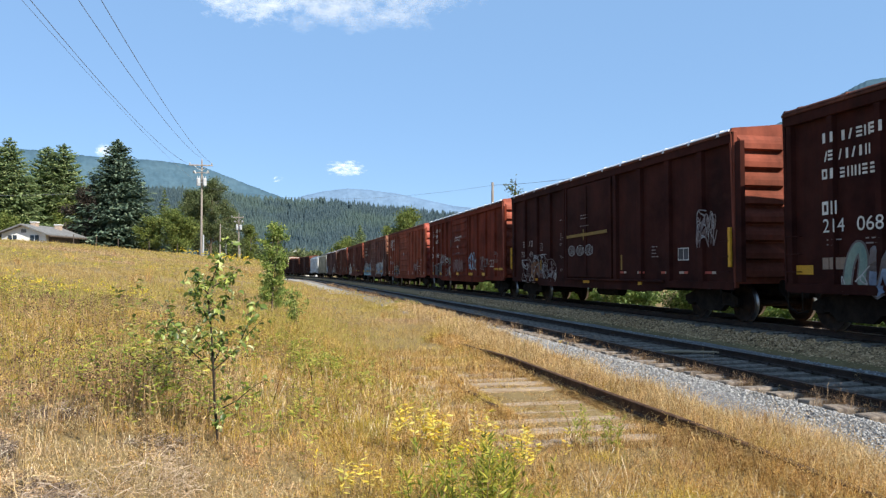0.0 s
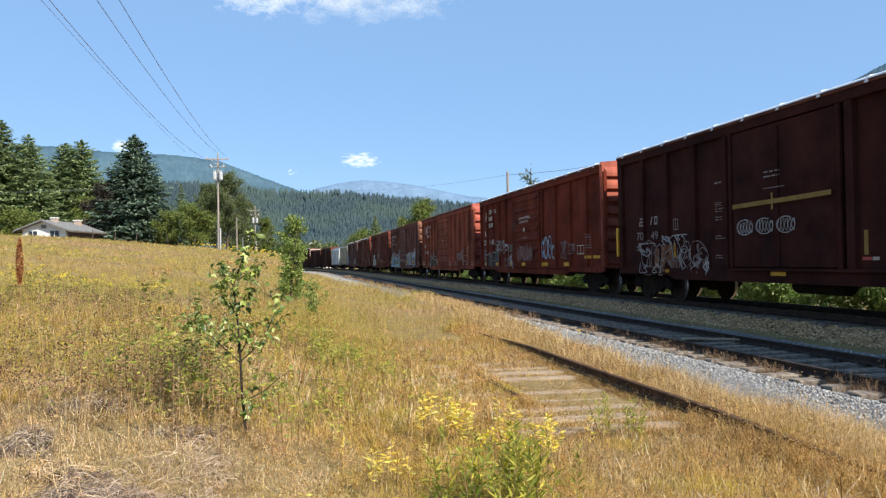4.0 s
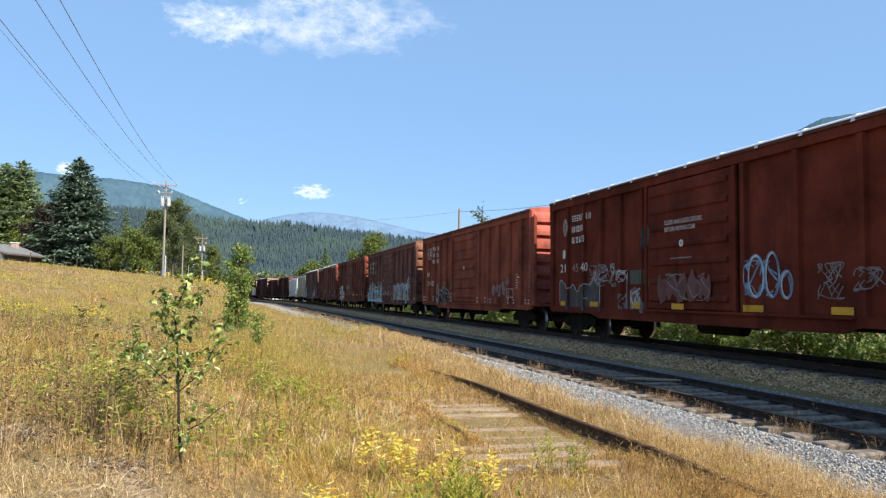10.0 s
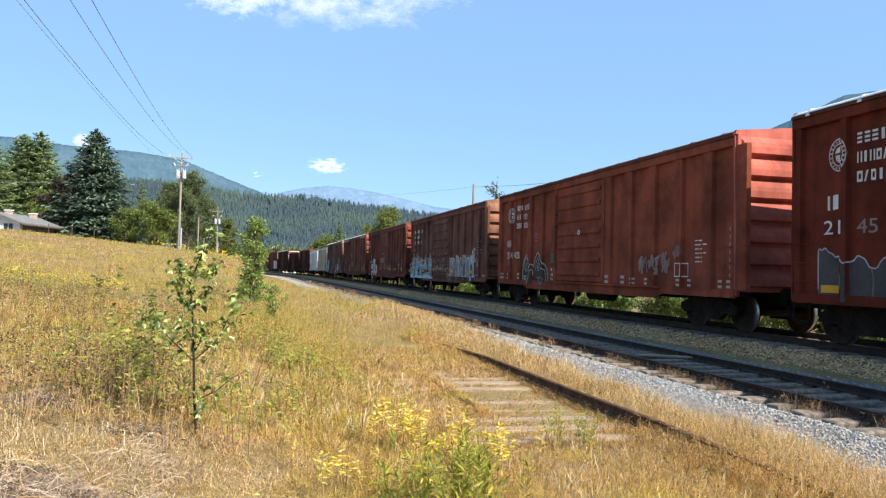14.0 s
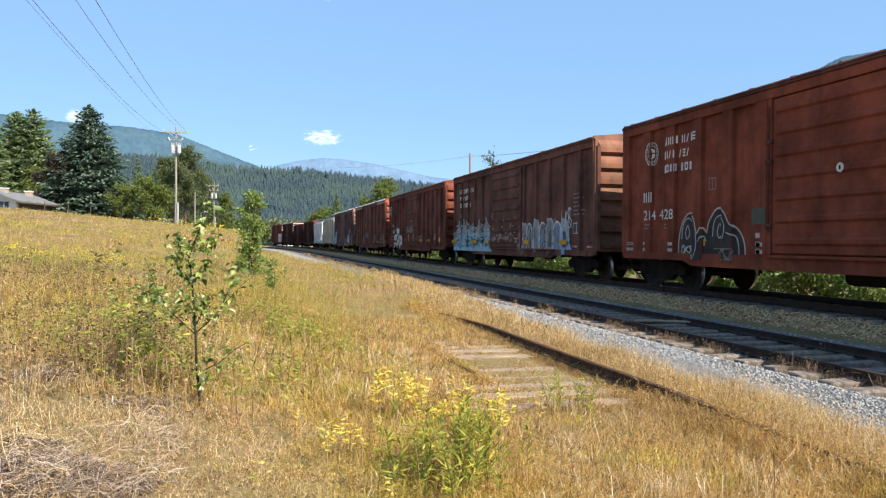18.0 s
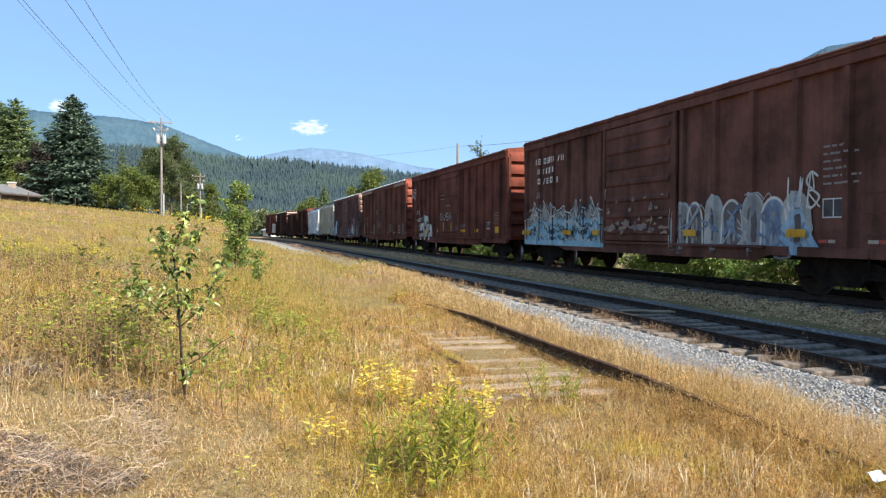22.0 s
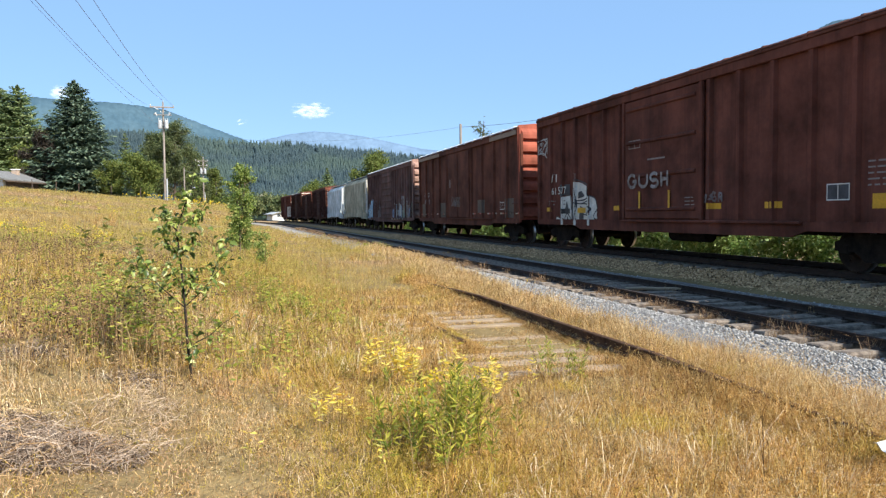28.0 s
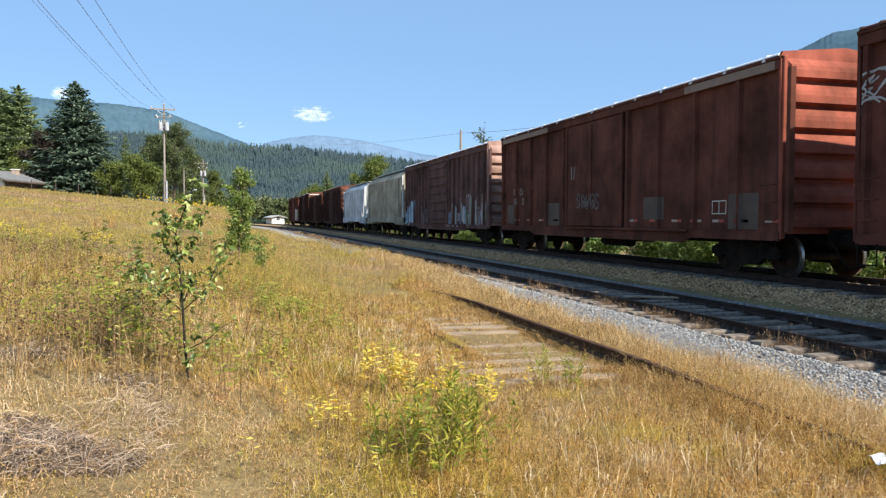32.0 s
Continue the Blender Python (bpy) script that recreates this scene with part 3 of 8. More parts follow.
def stones(count, x0, x1, y0, y1, size, zf, power=1.6):
    """Loose crushed rock: lumpy eight-sided pieces, thicker on the ground near y0."""
    y = y0 + (y1 - y0) * RNG.random(count) ** power
    x = x0 + (x1 - x0) * RNG.random(count)
    s = size * (0.55 + 0.9 * RNG.random(count)) * (1 + 0.012 * (y - y0))
    base = np.array([(1, 0, 0), (-1, 0, 0), (0, 1, 0), (0, -1, 0), (0, 0, 1), (0, 0, -1)], float)
    v = base[None] * (0.6 + 0.7 * RNG.random((count, 6, 1)))
    v = v + 0.3 * (RNG.random((count, 6, 3)) - 0.5)
    ang = RNG.random(count) * 6.283
    tilt = (RNG.random(count) - 0.5) * 1.6
    c, sn = np.cos(ang)[:, None], np.sin(ang)[:, None]
    ct, st = np.cos(tilt)[:, None], np.sin(tilt)[:, None]
    vx, vy, vz = v[..., 0], v[..., 1] * ct - v[..., 2] * st, (v[..., 1] * st + v[..., 2] * ct) * 0.75
    v = np.stack([vx * c - vy * sn, vx * sn + vy * c, vz], -1) * (0.5 * s)[:, None, None]
    v += np.stack([x - curve_off(y), y, zf(x, y) + 0.12 * s], -1)[:, None, :]
    fb = np.array([(0, 2, 4), (2, 1, 4), (1, 3, 4), (3, 0, 4), (2, 0, 5), (1, 2, 5), (3, 1, 5), (0, 3, 5)])
    f = fb[None] + (np.arange(count) * 6)[:, None, None]
    return v.reshape(-1, 3), f.reshape(-1, 3)


def bed_mesh(xs, zs, y0, y1):
    """A ballast bed: a cross-section of (x, z) carried along the line."""
    ys = np.concatenate([np.arange(y0, 110, 2.0), np.arange(110, y1, 5.0), [y1]])
    m = Mesh()
    n = len(xs)
    for y in ys:
        o = float(curve_off(y))
        m.v += [(x - o, y, z + 0.012 * math.sin(2.1 * y + 5 * x)) for x, z in zip(xs, zs)]
    for k in range(len(ys) - 1):
        for i in range(n - 1):
            m.f.append((k * n + i, k * n + i + 1, (k + 1) * n + i + 1, (k + 1) * n + i))
    m.mi = [0] * len(m.f)
    return m


def build_track(name, label, x, ztop, ys, tie_mat, tie_y, bed, bed_mat, seed, wob=0.0, tie_drop=0.0, rh=0.135):
    t = thing(name, label, "railway track", kind="structure")
    for sx in (-0.752, 0.752):
        part("rail", rail_mesh(x + sx, ztop - (0.122 if tie_drop and sx < 0 else 0.0), ys[0] + (6.4 if tie_drop and sx < 0 else 0.0), ys[1] - (5.4 if tie_drop and sx < 0 else 0.0), wob, rh), [RAIL_SPUR, RAIL_SPUR] if tie_drop else [RAIL, RAIL_TOP], t)
    if bed:
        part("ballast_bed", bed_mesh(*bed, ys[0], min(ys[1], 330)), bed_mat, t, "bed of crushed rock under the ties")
    r = random.Random(seed)
    kinds = []
    for k in range(5):
        m = Mesh().bar(-1.3 + r.uniform(-0.06, 0.06), 1.3 + r.uniform(-0.06, 0.06), -0.115, 0.115, -0.17, 0, 0.012 + 0.008 * r.random())
        m.v = [(a, b + 0.012 * r.uniform(-1, 1), c + 0.008 * r.uniform(-1, 1)) for a, b, c in m.v]
        kinds.append(m.mesh("tie", tie_mat))
    y, n = tie_y[0], 0
    while y < tie_y[1] and n < 300:
        o = float(curve_off(y))
        ob = part("tie", kinds[n % 5], None, t)
        ob.matrix_basis = pose(x - o + r.uniform(-0.05, 0.05), y, ztop - rh - tie_drop + (r.uniform(-0.068, -0.014) if tie_drop else r.uniform(-0.004, 0.006)), 0, 0, r.uniform(-1.5, 1.5) * (2.5 if tie_drop else 1.0) + math.degrees(math.atan(max(0, y - 115) / 600)))
        y += 0.53 + r.uniform(-0.03, 0.03)
        n += 1
    plates = Mesh()
    for k in range(90):
        yy = tie_y[0] + 0.53 * k
        for sx in (-0.752, 0.752):
            plates.bar(x + sx - 0.17, x + sx + 0.17, yy - 0.09, yy + 0.09, ztop - rh + 0.001, ztop - rh + 0.012, 0.003)
            for dx in (-0.11, 0.11):
                plates.bar(x + sx + dx - 0.014, x + sx + dx + 0.014, yy - 0.05, yy - 0.02, ztop - rh + 0.012, ztop - rh + 0.036, 0.004)
    if tie_drop == 0:
        tagged(part("tie_plate", plates, RAIL, t, "rusty tie plates and spikes"), kind="stuff")
    bars = Mesh()
    for k in range(8):
        yy = 6.2 + 11.9 * k
        for sx in (-0.752, 0.752):
            for d in (-0.024, 0.024):
                bars.bar(x + sx + d - 0.012, x + sx + d + 0.012, yy - 0.3, yy + 0.3, ztop - 0.8 * rh, ztop - 0.3 * rh, 0.005)
    if tie_drop == 0:
        part("joint_bar", bars, RAIL, t, "rusty bolted joint bars")
    return t


track_main = build_track("track_main", "raised main track with dark rusty rails on dirty ballast", X_MAIN, Z_MAIN + RAISE, (-60, 420), TIE, (6, 170),
                         ([9.6, 9.86, 10.12, 10.42, 12.95, 13.3, 14.4], [0.0, 0.03, 0.2, 0.295, 0.295, 0.25, -0.3]), BALLAST_OLD, 3)
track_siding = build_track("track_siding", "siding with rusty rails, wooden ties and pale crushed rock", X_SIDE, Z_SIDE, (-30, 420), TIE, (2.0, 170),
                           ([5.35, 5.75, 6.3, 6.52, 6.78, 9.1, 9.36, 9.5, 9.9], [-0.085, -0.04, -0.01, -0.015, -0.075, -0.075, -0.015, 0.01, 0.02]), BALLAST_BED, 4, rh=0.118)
track_spur = build_track("track_spur", "disused spur with bleached ties sunk in dry grass", X_SPUR, Z_SPUR, (2.6, 17.0), TIE_OLD, (7.2, 15.0), None, None, 5, 0.012, 0.004)


def zbed(x, y):
    return np.where(x < np.interp(y, [15, 20, 27, 36], [5.3, 5.85, 6.4, 6.6]), -0.4, 0.0) + np.where(x < 6.3, -0.085 + (x - 5.3) * 0.085, 0.0 - 0.072 * smooth01((x - 6.5) / 0.25) * smooth01((9.35 - x) / 0.25))


def zmain(x, y):
    return np.interp(x, [9.6, 9.86, 10.12, 10.42], [0.0, 0.03, 0.2, 0.295])


for nm, lab, parent, args, mat in (
        ("crushed_rock", "loose pale grey crushed rock beside the ties", track_siding, (40000, 5.3, 7.15, 3.2, 42, 0.030, zbed), STONE),
        ("crushed_rock", "loose pale grey crushed rock further back", track_siding, (9000, 5.3, 9.8, -12, 3.2, 0.05, zbed, 1.0), STONE),
        ("crushed_rock", "grey crushed rock between the ties", track_siding, (22000, 7.15, 9.95, 5, 38, 0.036, zbed), STONE),
        ("dirty_rock", "dirty brown rock of the main track's shoulder", track_main, (22000, 9.8, 11.0, 8, 50, 0.046, zmain), STONE_OLD)):
    v, f = stones(*args)
    tagged(part(nm, np_mesh(nm, v, f, mat), None, parent, lab), kind="stuff")

apron = bed_mesh([4.5, 4.7, 5.6, 6.2, 6.6], [-0.16, -0.045, -0.03, -0.02, -0.06], 56, 330)
tagged(part("gravel_apron", apron, GRAVEL), "strip of pale gravel along the siding", "gravel", kind="structure")

# ---------- freight cars ----------
CAR_L, WALL, POST, EAVE, SILL = 15.58, 1.425, 1.515, 4.43, 0.80
DOOR0, DOOR1 = 6.05, 9.4


def post_list(n_left, n_right):
    a = [0.16 + (5.72 - 0.16) * i / (n_left - 1) for i in range(n_left)]
    b = [9.72 + (15.8 - 9.72) * i / (n_right - 1) for i in range(n_right)]
    return a + b


class Side:
    """The relief of a car's side that faces the siding: how far out it stands at u metres from the far end."""

    def __init__(self, posts, width, door=(DOOR0, DOOR1)):
        self.posts, self.w, self.door = posts, width, door

    def out(self, u):
        if self.door[0] <= u <= self.door[1]:
            return 1.512
        for p in self.posts:
            d = abs(u - p) - self.w / 2
            if d < 0:
                return POST
            if d < 0.03:
                return WALL + (POST - WALL) * (1 - d / 0.03)
        return WALL

    def point(self, u, z, lift=0.004):
        return (-(self.out(u) + lift), CAR_L / 2 - u, z)


def strip(side, u0, u1, z0, z1, mat, name, parent, label="", lift=0.004, step=0.04):
    """A painted oblong that follows the side's relief."""
    n = max(1, int(round((u1 - u0) / step)))
    us = [u0 + (u1 - u0) * i / n for i in range(n + 1)]
    m = Mesh()
    m.add([side.point(u, z, lift) for u in us for z in (z0, z1)], [(2 * i, 2 * i + 2, 2 * i + 3, 2 * i + 1) for i in range(n)])
    return part(name, m, mat, parent, label)


def blob(side, m, cu, cz, ru, rz, r, lift, n=None, wob=0.18, skew=0.0):
    """A rounded paint shape in columns, so that it lies on the relief."""
    n = n or max(5, int(2 * ru / 0.05))
    ph = [r.uniform(0, 6.28) for _ in range(4)]
    top, bot = [], []
    for i in range(n + 1):
        a = -1 + 2 * i / n
        h = (1 - abs(a) ** 2.6) ** 0.5
        k1 = 1 + wob * math.sin(3.1 * a + ph[0]) + 0.5 * wob * math.sin(7.3 * a + ph[1])
        k2 = 1 + wob * math.sin(2.7 * a + ph[2]) + 0.5 * wob * math.sin(6.1 * a + ph[3])
        u = cu + ru * a
        top.append(side.point(u + skew * h * rz, cz + rz * h * k1, lift))
        bot.append(side.point(u - skew * h * rz, cz - rz * h * k2, lift))
    v = [p for ab in zip(bot, top) for p in ab]
    m.add(v, [(2 * i, 2 * i + 2, 2 * i + 3, 2 * i + 1) for i in range(n)])


def stroke(side, m, pts, width, lift):
    """A sprayed line through (u, z) points."""
    fine = []
    for i in range(len(pts) - 1):
        p0, p1, p2, p3 = pts[max(i - 1, 0)], pts[i], pts[i + 1], pts[min(i + 2, len(pts) - 1)]
        for k in range(7):
            t = k / 7
            fine.append(tuple(0.5 * (2 * b + (c - a) * t + (2 * a - 5 * b + 4 * c - d) * t * t + (3 * b - a - 3 * c + d) * t ** 3)
                              for a, b, c, d in zip(p0, p1, p2, p3)))
    fine.append(pts[-1])
    v, f = [], []
    for i, (u, z) in enumerate(fine):
        a, b = fine[max(i - 1, 0)], fine[min(i + 1, len(fine) - 1)]
        du, dz = b[0] - a[0], b[1] - a[1]
        n = math.hypot(du, dz) or 1
        w = 0.5 * width * (0.55 if i in (0, len(fine) - 1) else 1)
        ou, oz = -dz / n * w, du / n * w
        k = lift + 0.0025 * i / len(fine)
        v += [side.point(u + ou, z + oz, k), side.point(u - ou, z - oz, k)]
    f = [(2 * i, 2 * i + 1, 2 * i + 3, 2 * i + 2) for i in range(len(fine) - 1)]
    m.add(v, f)


# loose letter-like sprayed figures in a unit square; none of them spells anything
GLYPHS = [[(0.1, 0), (0.15, 0.6), (0.4, 1), (0.7, 0.75), (0.75, 0.05)], [(0.85, 0.85), (0.4, 1), (0.1, 0.72), (0.5, 0.52), (0.85, 0.28), (0.45, 0), (0.05, 0.15)],
          [(0.1, 0.95), (0.3, 0.1), (0.5, 0.6), (0.7, 0.08), (0.9, 0.98)], [(0.9, 0.8), (0.45, 1), (0.08, 0.55), (0.4, 0.02), (0.9, 0.15), (0.88, 0.48), (0.55, 0.46)],
          [(0.1, 0.05), (0.12, 0.95), (0.6, 0.9), (0.7, 0.65), (0.2, 0.5), (0.8, 0.08)], [(0.05, 0.1), (0.45, 1.0), (0.6, 0.5), (0.3, 0.35), (0.9, 0.02)],
          [(0.1, 1.0), (0.15, 0.2), (0.5, 0.0), (0.82, 0.25), (0.9, 0.95)], [(0.0, 0.55), (0.35, 0.95), (0.55, 0.15), (1.0, 0.6)]]


def graffiti(side, car, u0, u1, z0, z1, n, fills, line, seed, back=None, wobble=0.25, line_w=0.045, jag=False, label=""):
    """A sprayed piece: a ragged ground, n swollen letter shapes and their outlines."""
    r = random.Random(seed)
    if back:
        m = Mesh()
        k = int((u1 - u0) / 0.05)
        us = [u0 + (u1 - u0) * i / k for i in range(k + 1)]
        tops = [z1 - (z1 - z0) * (0.12 + 0.14 * math.sin(2.3 * u + seed) + 0.10 * math.sin(5.9 * u) + (0.10 * r.random() if jag else 0.0)) for u in us]
        tops[0] = tops[-1] = z0 + 0.3 * (z1 - z0)
        m.add([p for u, t in zip(us, tops) for p in (side.point(u, z0, 0.004), side.point(u, t, 0.004))],
              [(2 * i, 2 * i + 2, 2 * i + 3, 2 * i + 1) for i in range(k)])
        part("graffiti_ground", m, back, car, label or "sprayed graffiti ground colour")
    step = (u1 - u0) / n
    if back:
        m = Mesh()
        stroke(side, m, [(u, t) for u, t in zip(us, tops)][::3], line_w * 0.9, 0.0065)
        part("graffiti_edge", m, line, car)
    for i in range(n):
        hh = (z1 - z0) * r.uniform(0.78, 0.98)
        a0, w = u0 + step * (i + 0.08), step * r.uniform(0.78, 1.0)
        b0 = z0 + (z1 - z0) * r.uniform(0.02, 0.12)
        sk = r.uniform(-0.08, 0.2)
        shapes = [GLYPHS[r.randrange(len(GLYPHS))]]
        if jag:
            shapes.append(GLYPHS[r.randrange(len(GLYPHS))])
        for q, shape in enumerate(shapes):
            pts = []
            for gx, gz in shape:
                gx, gz = gx + r.gauss(0, 0.05), gz + r.gauss(0, 0.05)
                pts.append((min(u1, max(u0, a0 + w * gx + sk * hh * (gz - 0.5))), min(z1, max(z0, b0 + hh * gz))))
            if fills and q == 0:
                m = Mesh()
                fat = min(0.34 * w, 0.3 * hh)
                stroke(side, m, pts, fat + 1.7 * line_w, 0.009 + 0.0056 * i)
                part("graffiti_outline", m, line, car)
                m = Mesh()
                stroke(side, m, pts, fat, 0.0118 + 0.0056 * i)
                part("graffiti_letter", m, fills[i % len(fills)], car)
            else:
                m = Mesh()
                stroke(side, m, pts, line_w * r.uniform(0.8, 1.2), 0.015 + 0.0056 * n + 0.003 * i + 0.0014 * q)
                part("graffiti_stroke", m, line, car)


def area(side, car, low, high, mat, name, lift, label=""):
    """A painted shape between a lower and an upper edge, both given as (u, z) corners, laid on the relief in columns."""
    u0, u1 = low[0][0], low[-1][0]
    n = max(4, int((u1 - u0) / 0.03))
    us = np.linspace(u0, u1, n + 1)
    lo = np.interp(us, [p[0] for p in low], [p[1] for p in low])
    hi = np.interp(us, [p[0] for p in high], [p[1] for p in high])
    m = Mesh()
    m.add([q for u, a, b in zip(us, lo, hi) for q in (side.point(u, a, lift), side.point(u, max(a, b), lift))], [(2 * k, 2 * k + 2, 2 * k + 3, 2 * k + 1) for k in range(n)])
    return part(name, m, mat, car, label)


def scribble(side, car, u0, u1, z0, z1, n, mat, width, seed, lift):
    """Loose angular sprayed lines over a piece, one part each."""
    r = random.Random(seed)
    for i in range(n):
        u, z = r.uniform(u0, u1), r.uniform(z0, z1)
        pts = [(u, z)]
        for _ in range(r.randint(2, 4)):
            u = min(u1, max(u0, u + r.choice((-1, 1)) * r.uniform(0.08, 0.3)))
            z = min(z1, max(z0, z + r.choice((-1, 1)) * r.uniform(0.08, 0.32)))
            pts.append((u, z))
        m = Mesh()
        stroke(side, m, pts, width * r.uniform(0.7, 1.5), lift + 0.003 * i / n)
        part("graffiti_stroke", m, mat, car)


# plain marks of a letter's size: leaning bar, twin bars, hollow block, stacked bars, block
BLOCKS = [[[(0.0, 0.0), (0.34, 0.0), (0.8, 1.0), (0.46, 1.0)]],
          [[(0.0, 0.0), (0.3, 0.0), (0.3, 1.0), (0.0, 1.0)], [(0.7, 0.0), (1.0, 0.0), (1.0, 1.0), (0.7, 1.0)]],
          [[(0.0, 0.0), (0.28, 0.0), (0.28, 1.0), (0.0, 1.0)], [(0.28, 0.0), (1.0, 0.0), (1.0, 0.24), (0.28, 0.24)], [(0.28, 0.76), (1.0, 0.76), (1.0, 1.0), (0.28, 1.0)], [(0.74, 0.24), (1.0, 0.24), (1.0, 0.76), (0.74, 0.76)]],
          [[(0.0, 0.0), (0.95, 0.0), (0.95, 0.22), (0.0, 0.22)], [(0.0, 0.39), (0.95, 0.39), (0.95, 0.61), (0.0, 0.61)], [(0.0, 0.78), (0.95, 0.78), (0.95, 1.0), (0.0, 1.0)]],
          [[(0.2, 0.0), (0.75, 0.0), (0.75, 1.0), (0.2, 1.0)]]]


def letters(side, car, u0, u1, z0, z1, count, mat, seed, name="lettering", gap_at=()):
    """A line of block lettering as plain shapes: one piece a letter."""
    r = random.Random(seed)
    w = (u1 - u0) / count
    for i in range(count):
        if i in gap_at:
            continue
        k = r.uniform(0.66, 0.8) * w
        a, b = u0 + w * i, u0 + w * i + k
        x = -(max(side.out(a), side.out(b), side.out((a + b) / 2)) + 0.004)
        m = Mesh()
        for q in r.choice(BLOCKS):
            m.add([(x, CAR_L / 2 - a - p * k, z0 + v * (z1 - z0)) for p, v in q], [tuple(range(len(q)))])
        part(name, m, mat, car)


def digits(side, car, text, u, z, size, mat, name="number", width=None, lift=0.006):
    """Readable figures, cut from the built-in font and laid on the side."""
    cu = bpy.data.curves.new("number", "FONT")
    cu.body, cu.size, cu.align_x = text, size / 0.72, "LEFT"
    tmp = bpy.data.objects.new("number", cu)
    me = bpy.data.meshes.new_from_object(tmp)
    bpy.data.objects.remove(tmp)
    k = 1.0
    if width:
        k = width / max(0.01, max(v.co.x for v in me.vertices))
    far = max(v.co.x for v in me.vertices) * k
    x0 = -(max(side.out(u + far * q / 20) for q in range(21)) + lift)
    for v in me.vertices:
        x, y = v.co.x, v.co.y
        v.co = Vector((x0, CAR_L / 2 - u - x * k, z + y))
    me.materials.clear()
    me.materials.append(mat)
    return part(name, me, None, car)


def small_print(side, car, u0, u1, z0, z1, rows, mat, seed):
    """Lines of stencilled data too small to read, as bars."""
    r = random.Random(seed)
    h = (z1 - z0) / rows
    for i in range(rows):
        z = z0 + h * i
        b = u1 - r.uniform(0, 0.4) * (u1 - u0)
        u = u0
        while u < b - 0.05:
            e = min(b, u + r.uniform(0.08, 0.26))
            strip(side, u, e, z + 0.34 * h, z + 0.62 * h, mat, "stencil_line", car, step=0.1)
            u = e + r.uniform(0.03, 0.06)


def framed(side, car, u0, u1, z0, z1, mat, inner=None):
    """A painted frame with panes: the maintenance panel on a car's side."""
    w = 0.022
    if inner:
        strip(side, u0 + w, u1 - w, z0 + w, z1 - w, inner, "data_panel", car, lift=0.003)
    for a, b, c, d in ((u0, u1, z0, z0 + w), (u0, u1, z1 - w, z1), (u0, u0 + w, z0 + w, z1 - w), (u1 - w, u1, z0 + w, z1 - w), ((u0 + u1) / 2 - w / 2, (u0 + u1) / 2 + w / 2, z0 + w, z1 - w)):
        strip(side, a, b, c, d, mat, "panel_frame", car, lift=0.006)


def crest(side, car, u, z, s=0.3):
    """A round heraldic badge: a white ring with ticks, a dark field and a plain shield under a dome."""
    def oval(q0, q1, lift, n=32):
        v = [side.point(u + 0.82 * s * q * math.cos(6.2832 * k / n), z + s * q * math.sin(6.2832 * k / n), lift) for k in range(n) for q in (q0, q1)]
        return Mesh().add(v, [(2 * k, (2 * k + 2) % (2 * n), (2 * k + 3) % (2 * n), 2 * k + 1) for k in range(n)])

    badge = part("crest", oval(1.0, 0.93, 0.006), WHITE, car, "white oval badge with a shield")
    part("crest_ring", oval(0.70, 0.64, 0.006), WHITE, badge)
    for k in range(18):
        a = 6.2832 * (k + 0.5) / 18
        c, d = math.cos(a), math.sin(a)
        tick = [side.point(u + 0.82 * s * (q * c - w * d), z + s * (q * d + w * c), 0.006) for q, w in ((0.76, -0.05), (0.88, -0.05), (0.88, 0.05), (0.76, 0.05))]
        part("crest_tick", Mesh().add(tick, [(0, 1, 2, 3)]), WHITE, badge)
    for shape in (((-0.34, -0.02), (-0.30, -0.30), (0.0, -0.50), (0.30, -0.30), (0.34, -0.02)), ((-0.40, 0.10), (0.40, 0.10), (0.28, 0.36), (0.0, 0.48), (-0.28, 0.36))):
        part("crest_shield", Mesh().add([side.point(u + 0.82 * s * p, z + s * q, 0.006) for p, q in shape], [tuple(range(5))]), WHITE, badge)
    for p in (-0.12, 0.12):
        part("crest_bar", Mesh().add([side.point(u + 0.82 * s * (p + i), z + s * q, 0.009) for i, q in ((-0.05, -0.3), (0.05, -0.3), (0.05, -0.08), (-0.05, -0.08))], [(0, 1, 2, 3)]), RED_F, badge)


def wheelset_mesh():
    m = Mesh()
    for s in (-1, 1):
        prof = [(0.0, 0.06), (0.0, 0.16), (0.03, 0.18), (0.045, 0.36), (0.01, 0.375), (0.0, 0.45), (0.03, 0.452)]
        m.lathe([(s * (0.70 + x), r) for x, r in prof], n=26)
        m.lathe([(s * 0.73, 0.452), (s * 0.735, 0.425), (s * 0.83, 0.42)], n=26, mi=1)
        m.lathe([(s * 0.83, 0.42), (s * 0.835, 0.37), (s * 0.80, 0.36), (s * 0.80, 0.17), (s * 0.86, 0.13), (s * 0.86, 0.06)], n=26)
        for k in range(3):
            a = 2.094 * k
            m.bar(s * 0.81 - 0.01, s * 0.81 + 0.01, 0.27 * math.cos(a) - 0.03, 0.27 * math.cos(a) + 0.03, 0.27 * math.sin(a) - 0.03, 0.27 * math.sin(a) + 0.03, 0.008)
        m.lathe([(s * 0.86, 0.0), (s * 0.99, 0.0), (s * 0.99, 0.09), (s * 1.1, 0.09), (s * 1.1, 0.0)], n=12)
    m.lathe([(-0.75, 0.075), (0.75, 0.075)], n=12)
    return m.mesh("wheelset", [IRON_RUST, TREAD], True)


